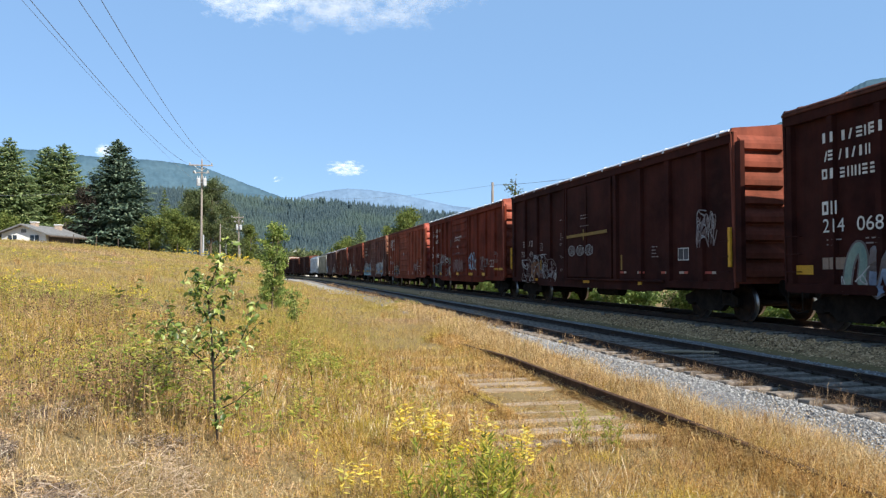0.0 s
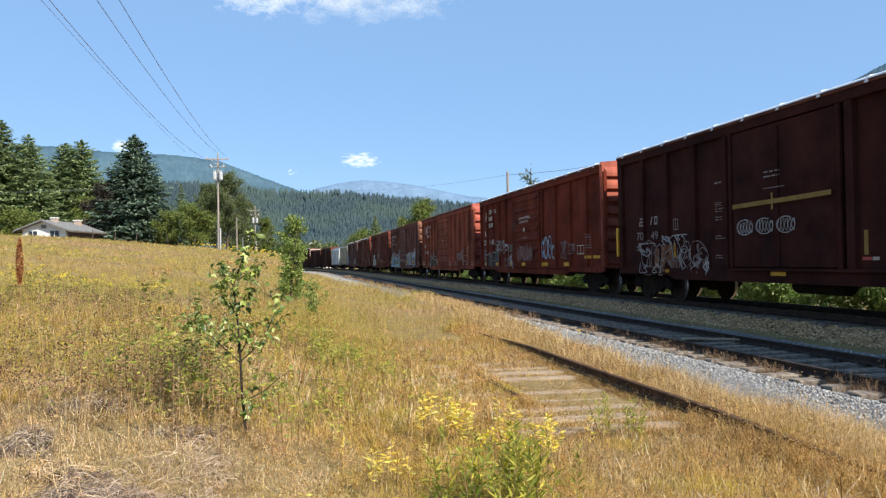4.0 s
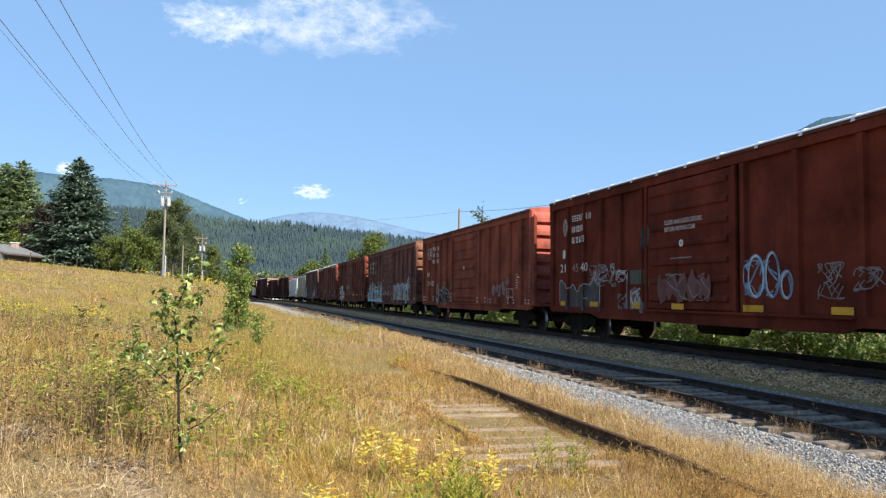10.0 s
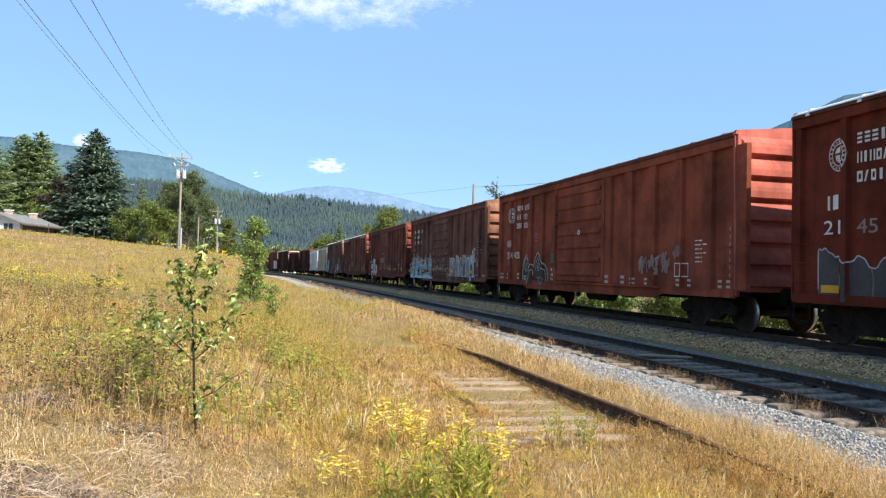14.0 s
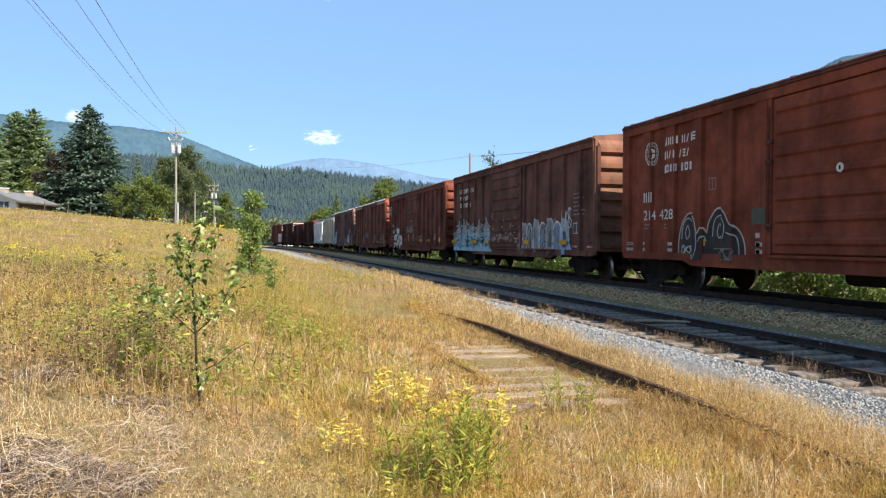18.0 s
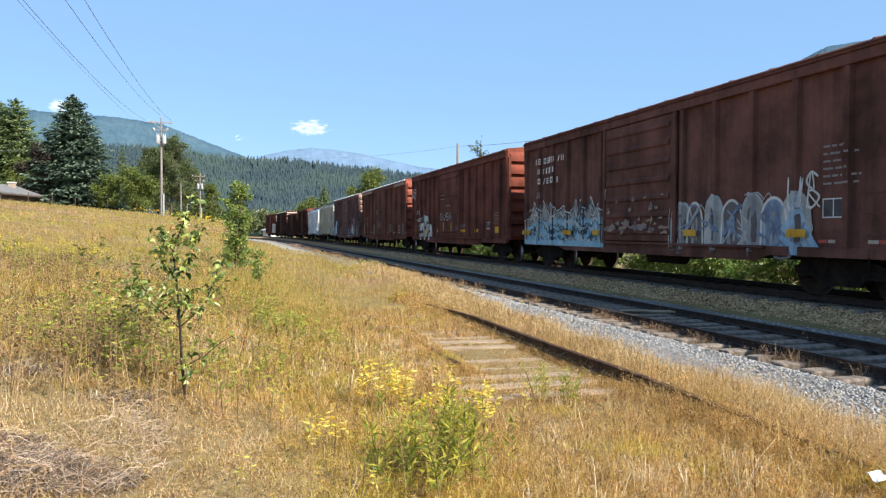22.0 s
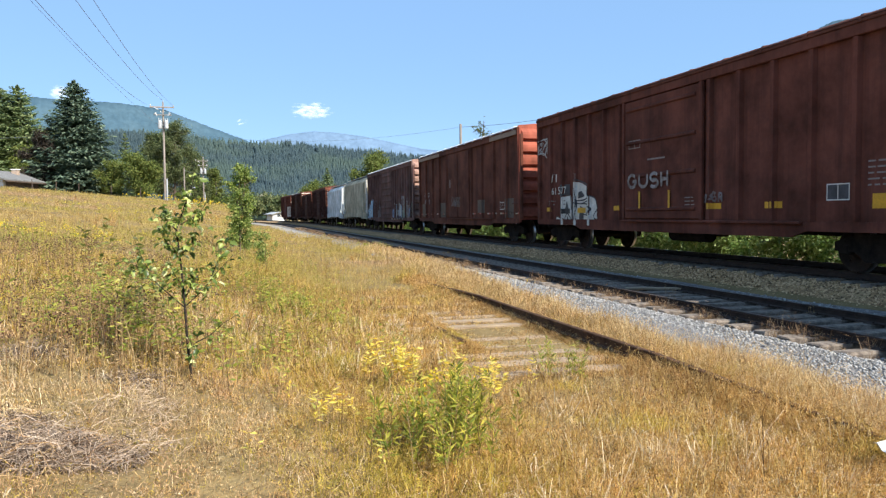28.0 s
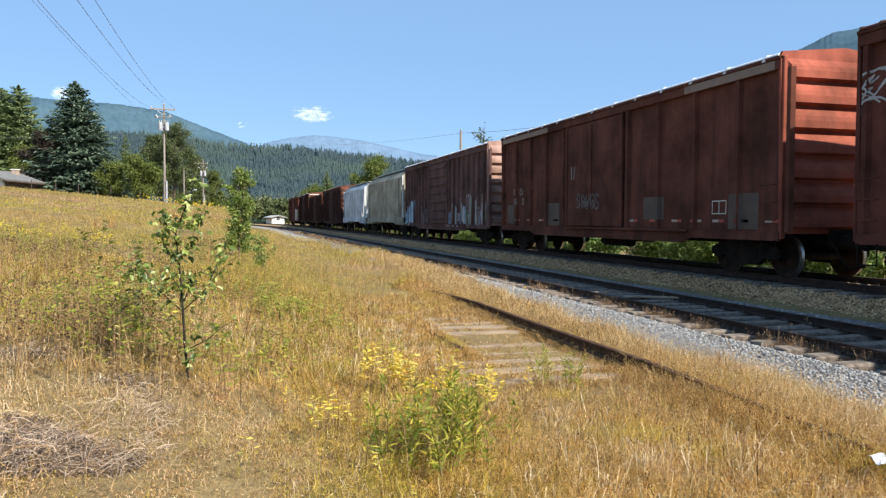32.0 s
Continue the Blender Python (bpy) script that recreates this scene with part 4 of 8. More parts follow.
def truck_mesh():
    m = Mesh()
    for s in (-1, 1):
        x0, x1 = s * 0.98, s * 1.12
        top = [(-1.1, 0.56), (-1.1, 0.40), (-0.62, 0.38), (-0.42, 0.22), (0.42, 0.22), (0.62, 0.38), (1.1, 0.40), (1.1, 0.56), (0.8, 0.66), (0.35, 0.72), (-0.35, 0.72), (-0.8, 0.66)]
        m.prism(top, 0, min(x0, x1), max(x0, x1))
        for y in (-0.9, 0.9):
            m.bar(min(x0, x1) - 0.01, max(x0, x1) + 0.02, y - 0.13, y + 0.13, 0.33, 0.53, 0.03)
        for y in (-0.2, 0.0, 0.2):
            pts = [(s * 1.05 + 0.065 * math.cos(a * 0.8), y + 0.065 * math.sin(a * 0.8), 0.28 + 0.0085 * a) for a in range(30)]
            m.tube(pts, 0.014, 5)
    m.bar(-1.0, 1.0, -0.24, 0.24, 0.40, 0.66, 0.04)
    m.tube([(0, 0, 0.6), (0, 0, 0.8)], 0.25, 16)
    for y in (-0.42, 0.42):
        m.bar(-0.85, 0.85, y - 0.05, y + 0.05, 0.33, 0.43, 0.02)
        for s in (-1, 1):
            m.bar(s * 0.66, s * 0.84, y * 1.05 - 0.05, y * 1.05 + 0.05, 0.28, 0.52, 0.02)
    return m.mesh("truck", IRON)


WHEELSET, TRUCK = wheelset_mesh(), truck_mesh()


def coupler_mesh():
    m = Mesh()
    m.bar(-0.11, 0.11, 0.0, 0.62, 0.72, 0.96, 0.03)
    m.prism([(-0.2, 0.5), (-0.22, 0.72), (-0.08, 0.79), (0.02, 0.7), (0.16, 0.78), (0.2, 0.66), (0.14, 0.5)], 2, 0.68, 1.0)
    m.tube([(0.1, 0.72, 0.66), (0.1, 0.72, 1.02)], 0.035, 8)
    m.bar(-0.32, 0.32, -0.04, 0.1, 0.68, 1.06, 0.04)
    return m.mesh("coupler", IRON)


COUPLER = coupler_mesh()


def hose_mesh():
    m = Mesh()
    m.tube([(0.34, 0.05, 0.82), (0.36, 0.25, 0.72), (0.34, 0.42, 0.45), (0.28, 0.58, 0.33), (0.22, 0.72, 0.36)], 0.024, 7)
    m.tube([(0.22, 0.7, 0.36), (0.18, 0.78, 0.38)], 0.04, 7)
    return m.mesh("brake_hose", IRON)


HOSE = hose_mesh()


def bogies(car, half, wheels):
    for s in (-1, 1):
        t = part("truck", TRUCK, None, car, "dark cast steel bogie")
        t.matrix_basis = pose(0, s * half - (1.38 if s > 0 else -1.50), RAISE)
        for y in (-0.9, 0.9):
            w = part("wheelset", WHEELSET, None, t, "rusty steel wheels on an axle")
            w.matrix_basis = pose(0, y, 0.42)
            wheels.append(w)
        c = part("coupler", COUPLER, None, car)
        c.matrix_basis = pose(0, s * (half - 0.02), 0, 0, 0, 0 if s > 0 else 180)
        h = part("brake_hose", HOSE, None, car)
        h.matrix_basis = pose(0, s * (half - 0.02), 0, 0, 0, 0 if s > 0 else 180)


def end_wall(car, y, s, paint, style, half_w=1.455, z0=0.98, z1=4.4):
    """A pressed steel end with horizontal ribs; s: the way it faces along the track."""
    e = Mesh()
    e.prism([(-half_w, z0), (half_w, z0), (half_w + 0.07, z1 - 0.02), (half_w + 0.03, z1 + 0.085), (0.0, z1 + 0.235), (-half_w - 0.03, z1 + 0.085), (-half_w - 0.07, z1 - 0.02)], 1, y - 0.03, y + 0.03)
    wall = part("end_wall", e, paint, car)
    count, x0, x1 = {"half": (8, -1.42, -0.2), "full": (7, -1.42, 1.42), "ladder": (8, -1.42, 1.42)}[style]
    for i in range(count):
        zc = z0 + 0.3 + (z1 - z0 - 0.55) * i / (count - 1)
        h = 0.5 * (z1 - z0 - 0.55) / (count - 1) * 0.86
        d = 0.12
        m = Mesh()
        o = y + s * 0.03
        prof = [(0.0, -h), (d, -0.78 * h), (d, -0.1 * h), (0.8 * d, 0.35 * h), (0.0, h)]
        n = len(prof)
        m.add([(x0 + (0.06 if q else 0.0), o + s * q, zc + w) for q, w in prof] + [(x1 - (0.06 if q else 0.0), o + s * q, zc + w) for q, w in prof],
              [(k, k + 1, n + k + 1, n + k) for k in range(n - 1)] + [tuple(range(n)), tuple(range(n, 2 * n))])
        part("end_rib", m, paint, wall)
    for x in (-half_w + 0.02, half_w - 0.02):
        part("corner_post", Mesh().bar(x - 0.05, x + 0.05, y + s * 0.02, y + s * 0.075, z0 - 0.1, z1, 0.012), paint, car)
    return wall


def ladder(car, x, y, axis, z0, z1, mat, rungs=7):
    """Two stiles and their rungs, standing off the wall."""
    l = Mesh()
    for d in (-0.2, 0.2):
        if axis == "x":
            l.bar(x + d - 0.02, x + d + 0.02, y - 0.012, y + 0.012, z0, z1, 0.005)
        else:
            l.bar(x - 0.012, x + 0.012, y + d - 0.02, y + d + 0.02, z0, z1, 0.005)
    la = part("ladder", l, mat, car)
    for i in range(rungs):
        z = z0 + 0.08 + (z1 - z0 - 0.16) * i / (rungs - 1)
        p = [(x - 0.2, y, z), (x + 0.2, y, z)] if axis == "x" else [(x, y - 0.2, z), (x, y + 0.2, z)]
        part("rung", Mesh().tube(p, 0.012, 5), mat, la)


def boxcar(paint, label, posts=(6, 6), post_w=0.13, end="full", door="ribbed", band=None, chord=0.26, eave=EAVE, roof=RED_F, drop_sill=True, wheels=None, door_paint=None, end_paint=None):
    """An ordinary fifty-foot boxcar; its origin lies on the rails under its middle."""
    car = thing("boxcar", label, "boxcar", group="train")
    h = CAR_L / 2
    side = Side(post_list(*posts), post_w)
    top = eave - chord
    body = Mesh()
    body.box(-WALL, WALL, -h + 0.03, h - 0.03, 0.98, eave - 0.03)
    part("body", body, paint, car)
    for s in (-1, 1):
        x = s * WALL
        for u in side.posts:
            m = Mesh()
            y = h - u
            o = s * (POST - WALL)
            a, b = post_w / 2 + 0.03, post_w / 2
            m.add([(x, y - a, 1.02), (x, y + a, 1.02), (x + o, y + b, 1.02), (x + o, y - b, 1.02), (x, y - a, top), (x, y + a, top), (x + o, y + b, top), (x + o, y - b, top)],
                  [(1, 2, 6, 5), (2, 3, 7, 6), (3, 0, 4, 7), (0, 1, 2, 3), (4, 5, 6, 7)])
            part("side_post", m, paint, car)
        c = Mesh()
        xo = s * 1.53
        c.bar(min(x, xo), max(x, xo), -h + 0.02, h - 0.02, top + 0.002, eave - 0.06, 0.012)
        part("top_chord", c, paint, car)
        # chocolate paint here stands in for the shade along the roof edge
        part("eave_angle", Mesh().bar(min(x, s * 1.555), max(x, s * 1.555), -h, h, eave - 0.06, eave + 0.005, 0.01), RED_F, car, "eave angle with shade put into its paint")
        prof = [(-h + 0.02, 1.02), (-h + 0.02, 0.84), (-h + 2.9, 0.84), (-h + 3.3, 0.72 if drop_sill else 0.84), (h - 3.3, 0.72 if drop_sill else 0.84), (h - 2.9, 0.84), (h - 0.02, 0.84), (h - 0.02, 1.02)]
        m = Mesh()
        m.prism(prof, 0, min(s * 1.44, s * 1.49), max(s * 1.44, s * 1.49))
        part("side_sill", m, paint, car)
    # door on both sides
    dp = door_paint or paint
    for s in (-1, 1):
        y0, y1 = h - DOOR1, h - DOOR0
        d = part("door", Mesh().bar(min(s * 1.44, s * 1.508), max(s * 1.44, s * 1.508), y0 + 0.02, y1 - 0.02, 1.06, top - 0.02, 0.012), dp, car)
        n = 7 if door == "ribbed" else 4
        if door != "plain":
            for i in range(n):
                z = 1.3 + (top - 1.55) * i / (n - 1)
                w = 0.085 if door == "ribbed" else 0.05
                m = Mesh()
                m.prism([(s * 1.508, z - w), (s * 1.552, z - 0.45 * w), (s * 1.552, z + 0.45 * w), (s * 1.508, z + w)], 1, y0 + 0.14, y1 - 0.14)
                part("door_rib", m, dp, d)
        if door == "plain":
            y = 0.5 * (y0 + y1)
            part("locking_rod", Mesh().tube([(s * 1.53, y, 1.1), (s * 1.53, y, top - 0.1)], 0.014, 6), dp, d)
        t = Mesh()
        t.bar(min(s * 1.45, s * 1.57), max(s * 1.45, s * 1.57), y0 - 3.2, y1 + 0.1, 0.97, 1.03, 0.012)
        part("door_track", t, paint, car)
        for y in (y0 - 0.06, y1 + 0.06):
            part("door_post", Mesh().bar(min(s * 1.45, s * 1.535), max(s * 1.45, s * 1.535), y - 0.06, y + 0.06, 1.03, top, 0.012), paint, car)
    # roof: low gable with seams
    r = Mesh()
    r.prism([(-1.565, eave + 0.006), (-1.545, eave + 0.035), (-1.47, eave + 0.075), (0, eave + 0.21), (1.47, eave + 0.075), (1.545, eave + 0.035), (1.565, eave + 0.006)], 1, -h + 0.05, h - 0.05)
    ro = part("roof", r, roof, car, "weathered metal roof")
    for i in range(13):
        y = -h + 0.45 + (CAR_L - 0.9) * i / 12
        m = Mesh()
        for s in (-1, 1):
            pa = [(1.57, eave - 0.005), (1.5, eave + 0.082), (1.4, eave + 0.1), (0, eave + 0.23)]
            for (x0, z0), (x1, z1) in zip(pa, pa[1:]):
                m.add([(s * x0, y - 0.05, z0 - 0.05), (s * x1, y - 0.05, z1 - 0.05), (s * x1, y + 0.05, z1 - 0.05), (s * x0, y + 0.05, z0 - 0.05),
                       (s * x0, y - 0.03, z0), (s * x1, y - 0.03, z1), (s * x1, y + 0.03, z1), (s * x0, y + 0.03, z0)],
                      [(4, 5, 6, 7), (0, 1, 5, 4), (2, 3, 7, 6), (3, 0, 4, 7)])
        part("roof_seam", m, roof, ro)
    # only this end, which faces the sun, takes the lightened paint
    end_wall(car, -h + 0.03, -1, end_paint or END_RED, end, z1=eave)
    end_wall(car, h - 0.03, 1, paint, end, z1=eave)
    u = Mesh()
    u.box(-0.32, 0.32, -h + 0.3, h - 0.3, 0.72, 0.98)
    for y in np.arange(-h + 1.0, h - 0.9, 1.5):
        u.box(-1.4, 1.4, y - 0.05, y + 0.05, 0.84, 0.98)
    part("underframe", u, IRON, car)
    part("air_reservoir", Mesh().tube([(-0.9, -1.2, 0.66), (-0.9, 0.3, 0.66)], 0.17, 12), IRON, car)
    part("brake_cylinder", Mesh().tube([(0.8, 0.5, 0.7), (0.8, 1.3, 0.7)], 0.15, 12), IRON, car)
    part("train_line", Mesh().tube([(-0.6, -h + 0.2, 0.78), (-0.6, 0, 0.72), (-0.6, h - 0.2, 0.78)], 0.02, 6), IRON, car)
    ladder(car, 1.0, h + 0.09, "x", 0.75, 2.4, paint, 5)
    for yy in (-h + 0.28, h - 0.28):
        for zz in (1.25, 1.6, 1.95):
            part("grab_iron", Mesh().tube([(-1.5, yy - 0.2, zz), (-1.56, yy - 0.2, zz), (-1.56, yy + 0.2, zz), (-1.5, yy + 0.2, zz)], 0.011, 5), paint, car)
        st = Mesh().tube([(-1.5, yy - 0.2, 0.86), (-1.5, yy - 0.2, 0.5), (-1.5, yy + 0.2, 0.5), (-1.5, yy + 0.2, 0.86)], 0.016, 5)
        part("stirrup_step", st, IRON, car)
    bw = Mesh()
    pts = [(0.75 + 0.26 * math.cos(2 * math.pi * k / 16), -h - 0.2, 3.0 + 0.26 * math.sin(2 * math.pi * k / 16)) for k in range(17)]
    bw.tube(pts, 0.016, 6, caps=False)
    for k in range(4):
        a = math.pi * k / 4
        bw.tube([(0.75 + 0.26 * math.cos(a), -h - 0.2, 3.0 + 0.26 * math.sin(a)), (0.75 - 0.26 * math.cos(a), -h - 0.2, 3.0 - 0.26 * math.sin(a))], 0.009, 5)
    bw.tube([(0.75, -h, 3.0), (0.75, -h - 0.21, 3.0)], 0.03, 8)
    part("brake_wheel", bw, IRON, car)
    bogies(car, h, wheels if wheels is not None else [])
    return car, side


def marks(side, car, us, z=1.33, mat=None, w=0.5, hgt=0.1, lift=0.004):
    for u in us:
        strip(side, u, u + w, z, z + hgt, mat or ORANGE_YELLOW, "yellow_mark", car, "yellow reflective mark", lift)


def reflectors(side, car, us, z=1.2):
    for i, u in enumerate(us):
        strip(side, u, u + 0.22, z, z + 0.06, REFLECT_PALE if i % 2 else REFLECT_RED, "reflector", car)
        strip(side, u + 0.24, u + 0.4, z, z + 0.06, REFLECT_RED if i % 2 else REFLECT_PALE, "reflector", car)


def railway_name(side, car, u, mat=WHITE, z=3.84, seed=1, wide=1.5):
    """Three lines of the owner's name, as plain block shapes."""
    letters(side, car, u, u + wide, z - 0.19, z, 8, mat, seed)
    letters(side, car, u, u + 0.74 * wide, z - 0.53, z - 0.34, 7, mat, seed + 1)
    letters(side, car, u, u + 0.82 * wide, z - 0.87, z - 0.68, 7, mat, seed + 2)


TRAIN, WHEELS = [], []      # (car, middle at t = 16), wheelsets


def put(car_side, far_end, length=CAR_L):
    TRAIN.append((car_side[0], far_end - length / 2))
    return car_side


def build_train():
    # dark car that leads the view
    car, side = put(boxcar(RED_A, "dark red-brown boxcar with white block lettering and pale graffiti", wheels=WHEELS), -27.4)
    railway_name(side, car, 1.08, WHITE, 3.86, 3)
    letters(side, car, 1.07, 1.5, 2.32, 2.57, 2, WHITE, 9)
    digits(side, car, "214", 1.07, 1.99, 0.26, WHITE, width=0.55)
    digits(side, car, "068", 1.9, 1.99, 0.26, WHITE, width=0.6)
    small_print(side, car, 1.07, 1.45, 1.72, 1.9, 2, WHITE_DIM, 2)
    small_print(side, car, 2.0, 2.4, 1.72, 1.9, 2, WHITE_DIM, 3)
    strip(side, 0.25, 0.7, 1.2, 1.38, YELLOW, "yellow_mark", car, "yellow reflective mark")
    strip(side, 0.95, 1.75, 1.3, 1.52, PATCH, "faded_patch", car)
    graffiti(side, car, 1.5, 4.8, 0.86, 1.7, 6, [SPRAY_TEAL, SPRAY_FADED, SPRAY_SILVER], SPRAY_GREY, 5, None)
    scribble(side, car, 1.5, 4.8, 0.9, 1.7, 16, SPRAY_SILVER, 0.03, 6, 0.06)
    marks(side, car, (5.3, 9.8, 12.0))
    # car with yellow corner strips
    car, side = put(boxcar(RED_A, "dark red boxcar with yellow corner strips and white graffiti outlines", end="half", door="plain", posts=(5, 5), post_w=0.2, roof=ROOF_WHITE, end_paint=END_DULL, wheels=WHEELS), -10.1)
    letters(side, car, 1.21, 1.7, 2.23, 2.47, 2, WHITE_DIM, 4)
    letters(side, car, 1.9, 2.4, 2.25, 2.49, 2, WHITE_DIM, 6)
    digits(side, car, "70", 1.23, 1.83, 0.24, WHITE_DIM, width=0.42)
    digits(side, car, "49", 1.93, 1.83, 0.24, WHITE_DIM, width=0.42)
    small_print(side, car, 1.05, 1.6, 1.5, 1.68, 2, WHITE_DIM, 5)
    graffiti(side, car, 1.45, 5.0, 0.86, 1.72, 5, [RED_A, SPRAY_RUST, RED_F, RED_A], SPRAY_DIM, 11, None, line_w=0.03, jag=True)
    scribble(side, car, 1.5, 2.6, 0.9, 1.72, 8, SPRAY_TAG, 0.026, 18, 0.07)
    scribble(side, car, 2.7, 4.0, 1.2, 1.9, 9, SPRAY_TAG, 0.026, 19, 0.07)
    scribble(side, car, 3.6, 5.0, 0.86, 1.5, 8, SPRAY_TAG, 0.026, 20, 0.07)
    scribble(side, car, 2.7, 3.4, 0.95, 1.6, 6, SPRAY_RUST, 0.05, 29, 0.074)
    framed(side, car, 3.2, 3.45, 2.05, 2.35, WHITE_DIM)
    strip(side, 2.63, 3.1, 0.9, 0.99, YELLOW, "yellow_mark", car)
    area(side, car, [(6.12, 2.40), (7.1, 2.42), (8.0, 2.43), (9.3, 2.46)], [(6.12, 2.50), (7.1, 2.52), (8.0, 2.53), (9.3, 2.56)], DIM_YELLOW, "yellow_band", 0.045, "faded yellow band on the door")
    strip(side, 7.52, 7.58, 2.3, 2.66, DIM_YELLOW, "yellow_mark", car, lift=0.048)
    small_print(side, car, 7.22, 8.0, 2.98, 3.18, 2, WHITE_DIM, 6)
    strip(side, 7.25, 7.95, 2.76, 2.775, WHITE_DIM, "stencil_line", car, lift=0.045)
    for k, a in enumerate((6.28, 6.98, 7.68)):
        r = random.Random(120 + k)
        ring = Mesh()
        stroke(side, ring, [(a + 0.3 + 0.29 * math.cos(0.6 * q + 1.0), 1.96 + 0.17 * math.sin(0.6 * q + 1.0)) for q in range(11)], 0.022, 0.05)
        part("graffiti_stroke", ring, SPRAY_TAG, car, "thin white sprayed tag on the door")
        for q in range(5):
            m = Mesh()
            u = a + 0.08 + 0.11 * q
            stroke(side, m, [(u + 0.03, 2.12 - r.uniform(0, 0.06)), (u - 0.03, 1.95), (u + 0.05, 1.84), (u + 0.07, 2.05 + r.uniform(0, 0.06))], 0.018, 0.054)
            part("graffiti_stroke", m, SPRAY_TAG, car)
    for z, n in ((3.05, 1), (2.52, 3), (2.38, 2), (2.18, 2), (1.72, 2), (1.25, 2)):
        small_print(side, car, 5.2, 5.75, z, z + 0.12, n, WHITE_DIM, 40 + int(10 * z))
    strip(side, 9.95, 10.05, 1.3, 1.75, DIM_YELLOW, "yellow_mark", car)
    small_print(side, car, 11.8, 12.2, 1.62, 1.98, 4, WHITE_DIM, 51)
    graffiti(side, car, 14.0, 14.95, 1.75, 2.6, 3, None, SPRAY_DIM, 13, None, line_w=0.03, jag=True)
    graffiti(side, car, 14.15, 14.85, 1.9, 2.75, 2, None, SPRAY_TAG, 17, None, line_w=0.022, jag=True)
    framed(side, car, 13.15, 13.65, 1.54, 1.86, WHITE, SPRAY_DARK)
    marks(side, car, (5.0, 7.4, 11.0), 0.88)
    reflectors(side, car, (9.9, 11.0, 12.3, 13.2, 14.4))
    for u in (-0.02, CAR_L - 0.08):
        y = CAR_L / 2 - u
        part("corner_strip", Mesh().bar(-1.56, -1.50, y - 0.05, y + 0.05, 1.36, 2.26, 0.01), YELLOW, car, "yellow corner strip")
    strip(side, 3.2, 3.3, 1.3, 1.7, YELLOW, "yellow_mark", car)
    strip(side, 5.5, 5.6, 1.3, 1.7, YELLOW, "yellow_mark", car)
    # bright red car with a badge
    car, side = put(boxcar(RED_B, "red boxcar with white badge, ribbed door and lower-side graffiti", posts=(6, 5), end="half", roof=ROOF_WHITE, wheels=WHEELS), 6.78)
    crest(side, car, 1.1, 3.55)
    railway_name(side, car, 1.5, WHITE, 3.88, 21, 1.3)
    letters(side, car, 0.83, 1.29, 2.56, 2.82, 2, WHITE, 22)
    digits(side, car, "21", 0.83, 2.11, 0.26, WHITE, width=0.4)
    digits(side, car, "45", 1.5, 2.11, 0.26, WHITE_DIM, width=0.45)
    digits(side, car, "40", 2.28, 2.11, 0.26, WHITE, width=0.46)
    m, edge = Mesh(), Mesh()
    us = [0.62 + 2.9 * k / 70 for k in range(71)]
    tops = [1.66 + 0.10 * math.sin(2.6 * u) + 0.06 * math.sin(9.1 * u) + (0.07 if k % 11 < 5 else 0.0) - 0.4 * max(0.0, u - 3.3) for k, u in enumerate(us)]
    m.add([p for u, z in zip(us, tops) for p in (side.point(u, 0.9, 0.006), side.point(u, z, 0.006))], [(2 * k, 2 * k + 2, 2 * k + 3, 2 * k + 1) for k in range(70)])
    part("graffiti_ground", m, SPRAY_SLATE, car, "dark slate sprayed band with a pale edge")
    stroke(side, edge, [(0.62, 1.1)] + list(zip(us, tops))[::2] + [(3.5, 1.1)], 0.026, 0.010)
    part("graffiti_edge", edge, SPRAY_SILVER, car)
    for u in (1.2, 1.85, 2.5, 3.0):
        m = Mesh()
        stroke(side, m, [(u, 0.95), (u + 0.03, 1.3), (u - 0.02, 1.5)], 0.035, 0.012)
        part("graffiti_stroke", m, SPRAY_GREY, car)
    scribble(side, car, 2.7, 4.3, 1.65, 2.25, 22, SPRAY_DIM, 0.03, 23, 0.014)
    scribble(side, car, 3.0, 4.2, 1.8, 2.2, 8, SPRAY_SILVER, 0.022, 24, 0.018)
    scribble(side, car, 4.3, 4.9, 1.75, 2.05, 9, SPRAY_SILVER, 0.022, 28, 0.014)
    m = Mesh()
    stroke(side, m, [(4.92, 0.95), (4.9, 1.5), (4.94, 2.0)], 0.025, 0.02)
    part("graffiti_stroke", m, SPRAY_SILVER, car)
    scribble(side, car, 4.5, 4.85, 0.95, 1.4, 8, SPRAY_DIM, 0.04, 30, 0.014)
    area(side, car, [(5.05, 0.95), (6.0, 0.9)], [(5.05, 1.5), (5.3, 1.62), (5.6, 1.45), (5.8, 1.2), (6.0, 1.0)], SPRAY_DIM, "graffiti_ground", 0.006, "washed-out pink and white sprayed patch")
    scribble(side, car, 5.1, 5.7, 0.95, 1.55, 9, SPRAY_SILVER, 0.03, 35, 0.012)
    small_print(side, car, 2.2, 2.55, 1.25, 1.42, 2, SPRAY_SILVER, 31)
    small_print(side, car, 2.95, 3.2, 1.25, 1.42, 2, SPRAY_SILVER, 32)
    strip(side, 5.05, 6.03, 1.68, 2.05, PATCH_GREEN, "repaint_patch", car, "dull green repaint patch")
    rr = random.Random(33)
    for k, cu in enumerate((6.8, 7.2, 7.6, 8.05, 8.5)):
        m = Mesh()
        blob(side, m, cu, 1.55 + rr.uniform(-0.05, 0.05), 0.24, 0.3, rr, 0.046 + 0.002 * k, wob=0.3)
        part("graffiti_letter", m, SPRAY_ROSE, car, "washed-out rose graffiti letter")
    scribble(side, car, 6.6, 8.8, 1.28, 1.88, 7, SPRAY_DIM, 0.022, 33, 0.054)
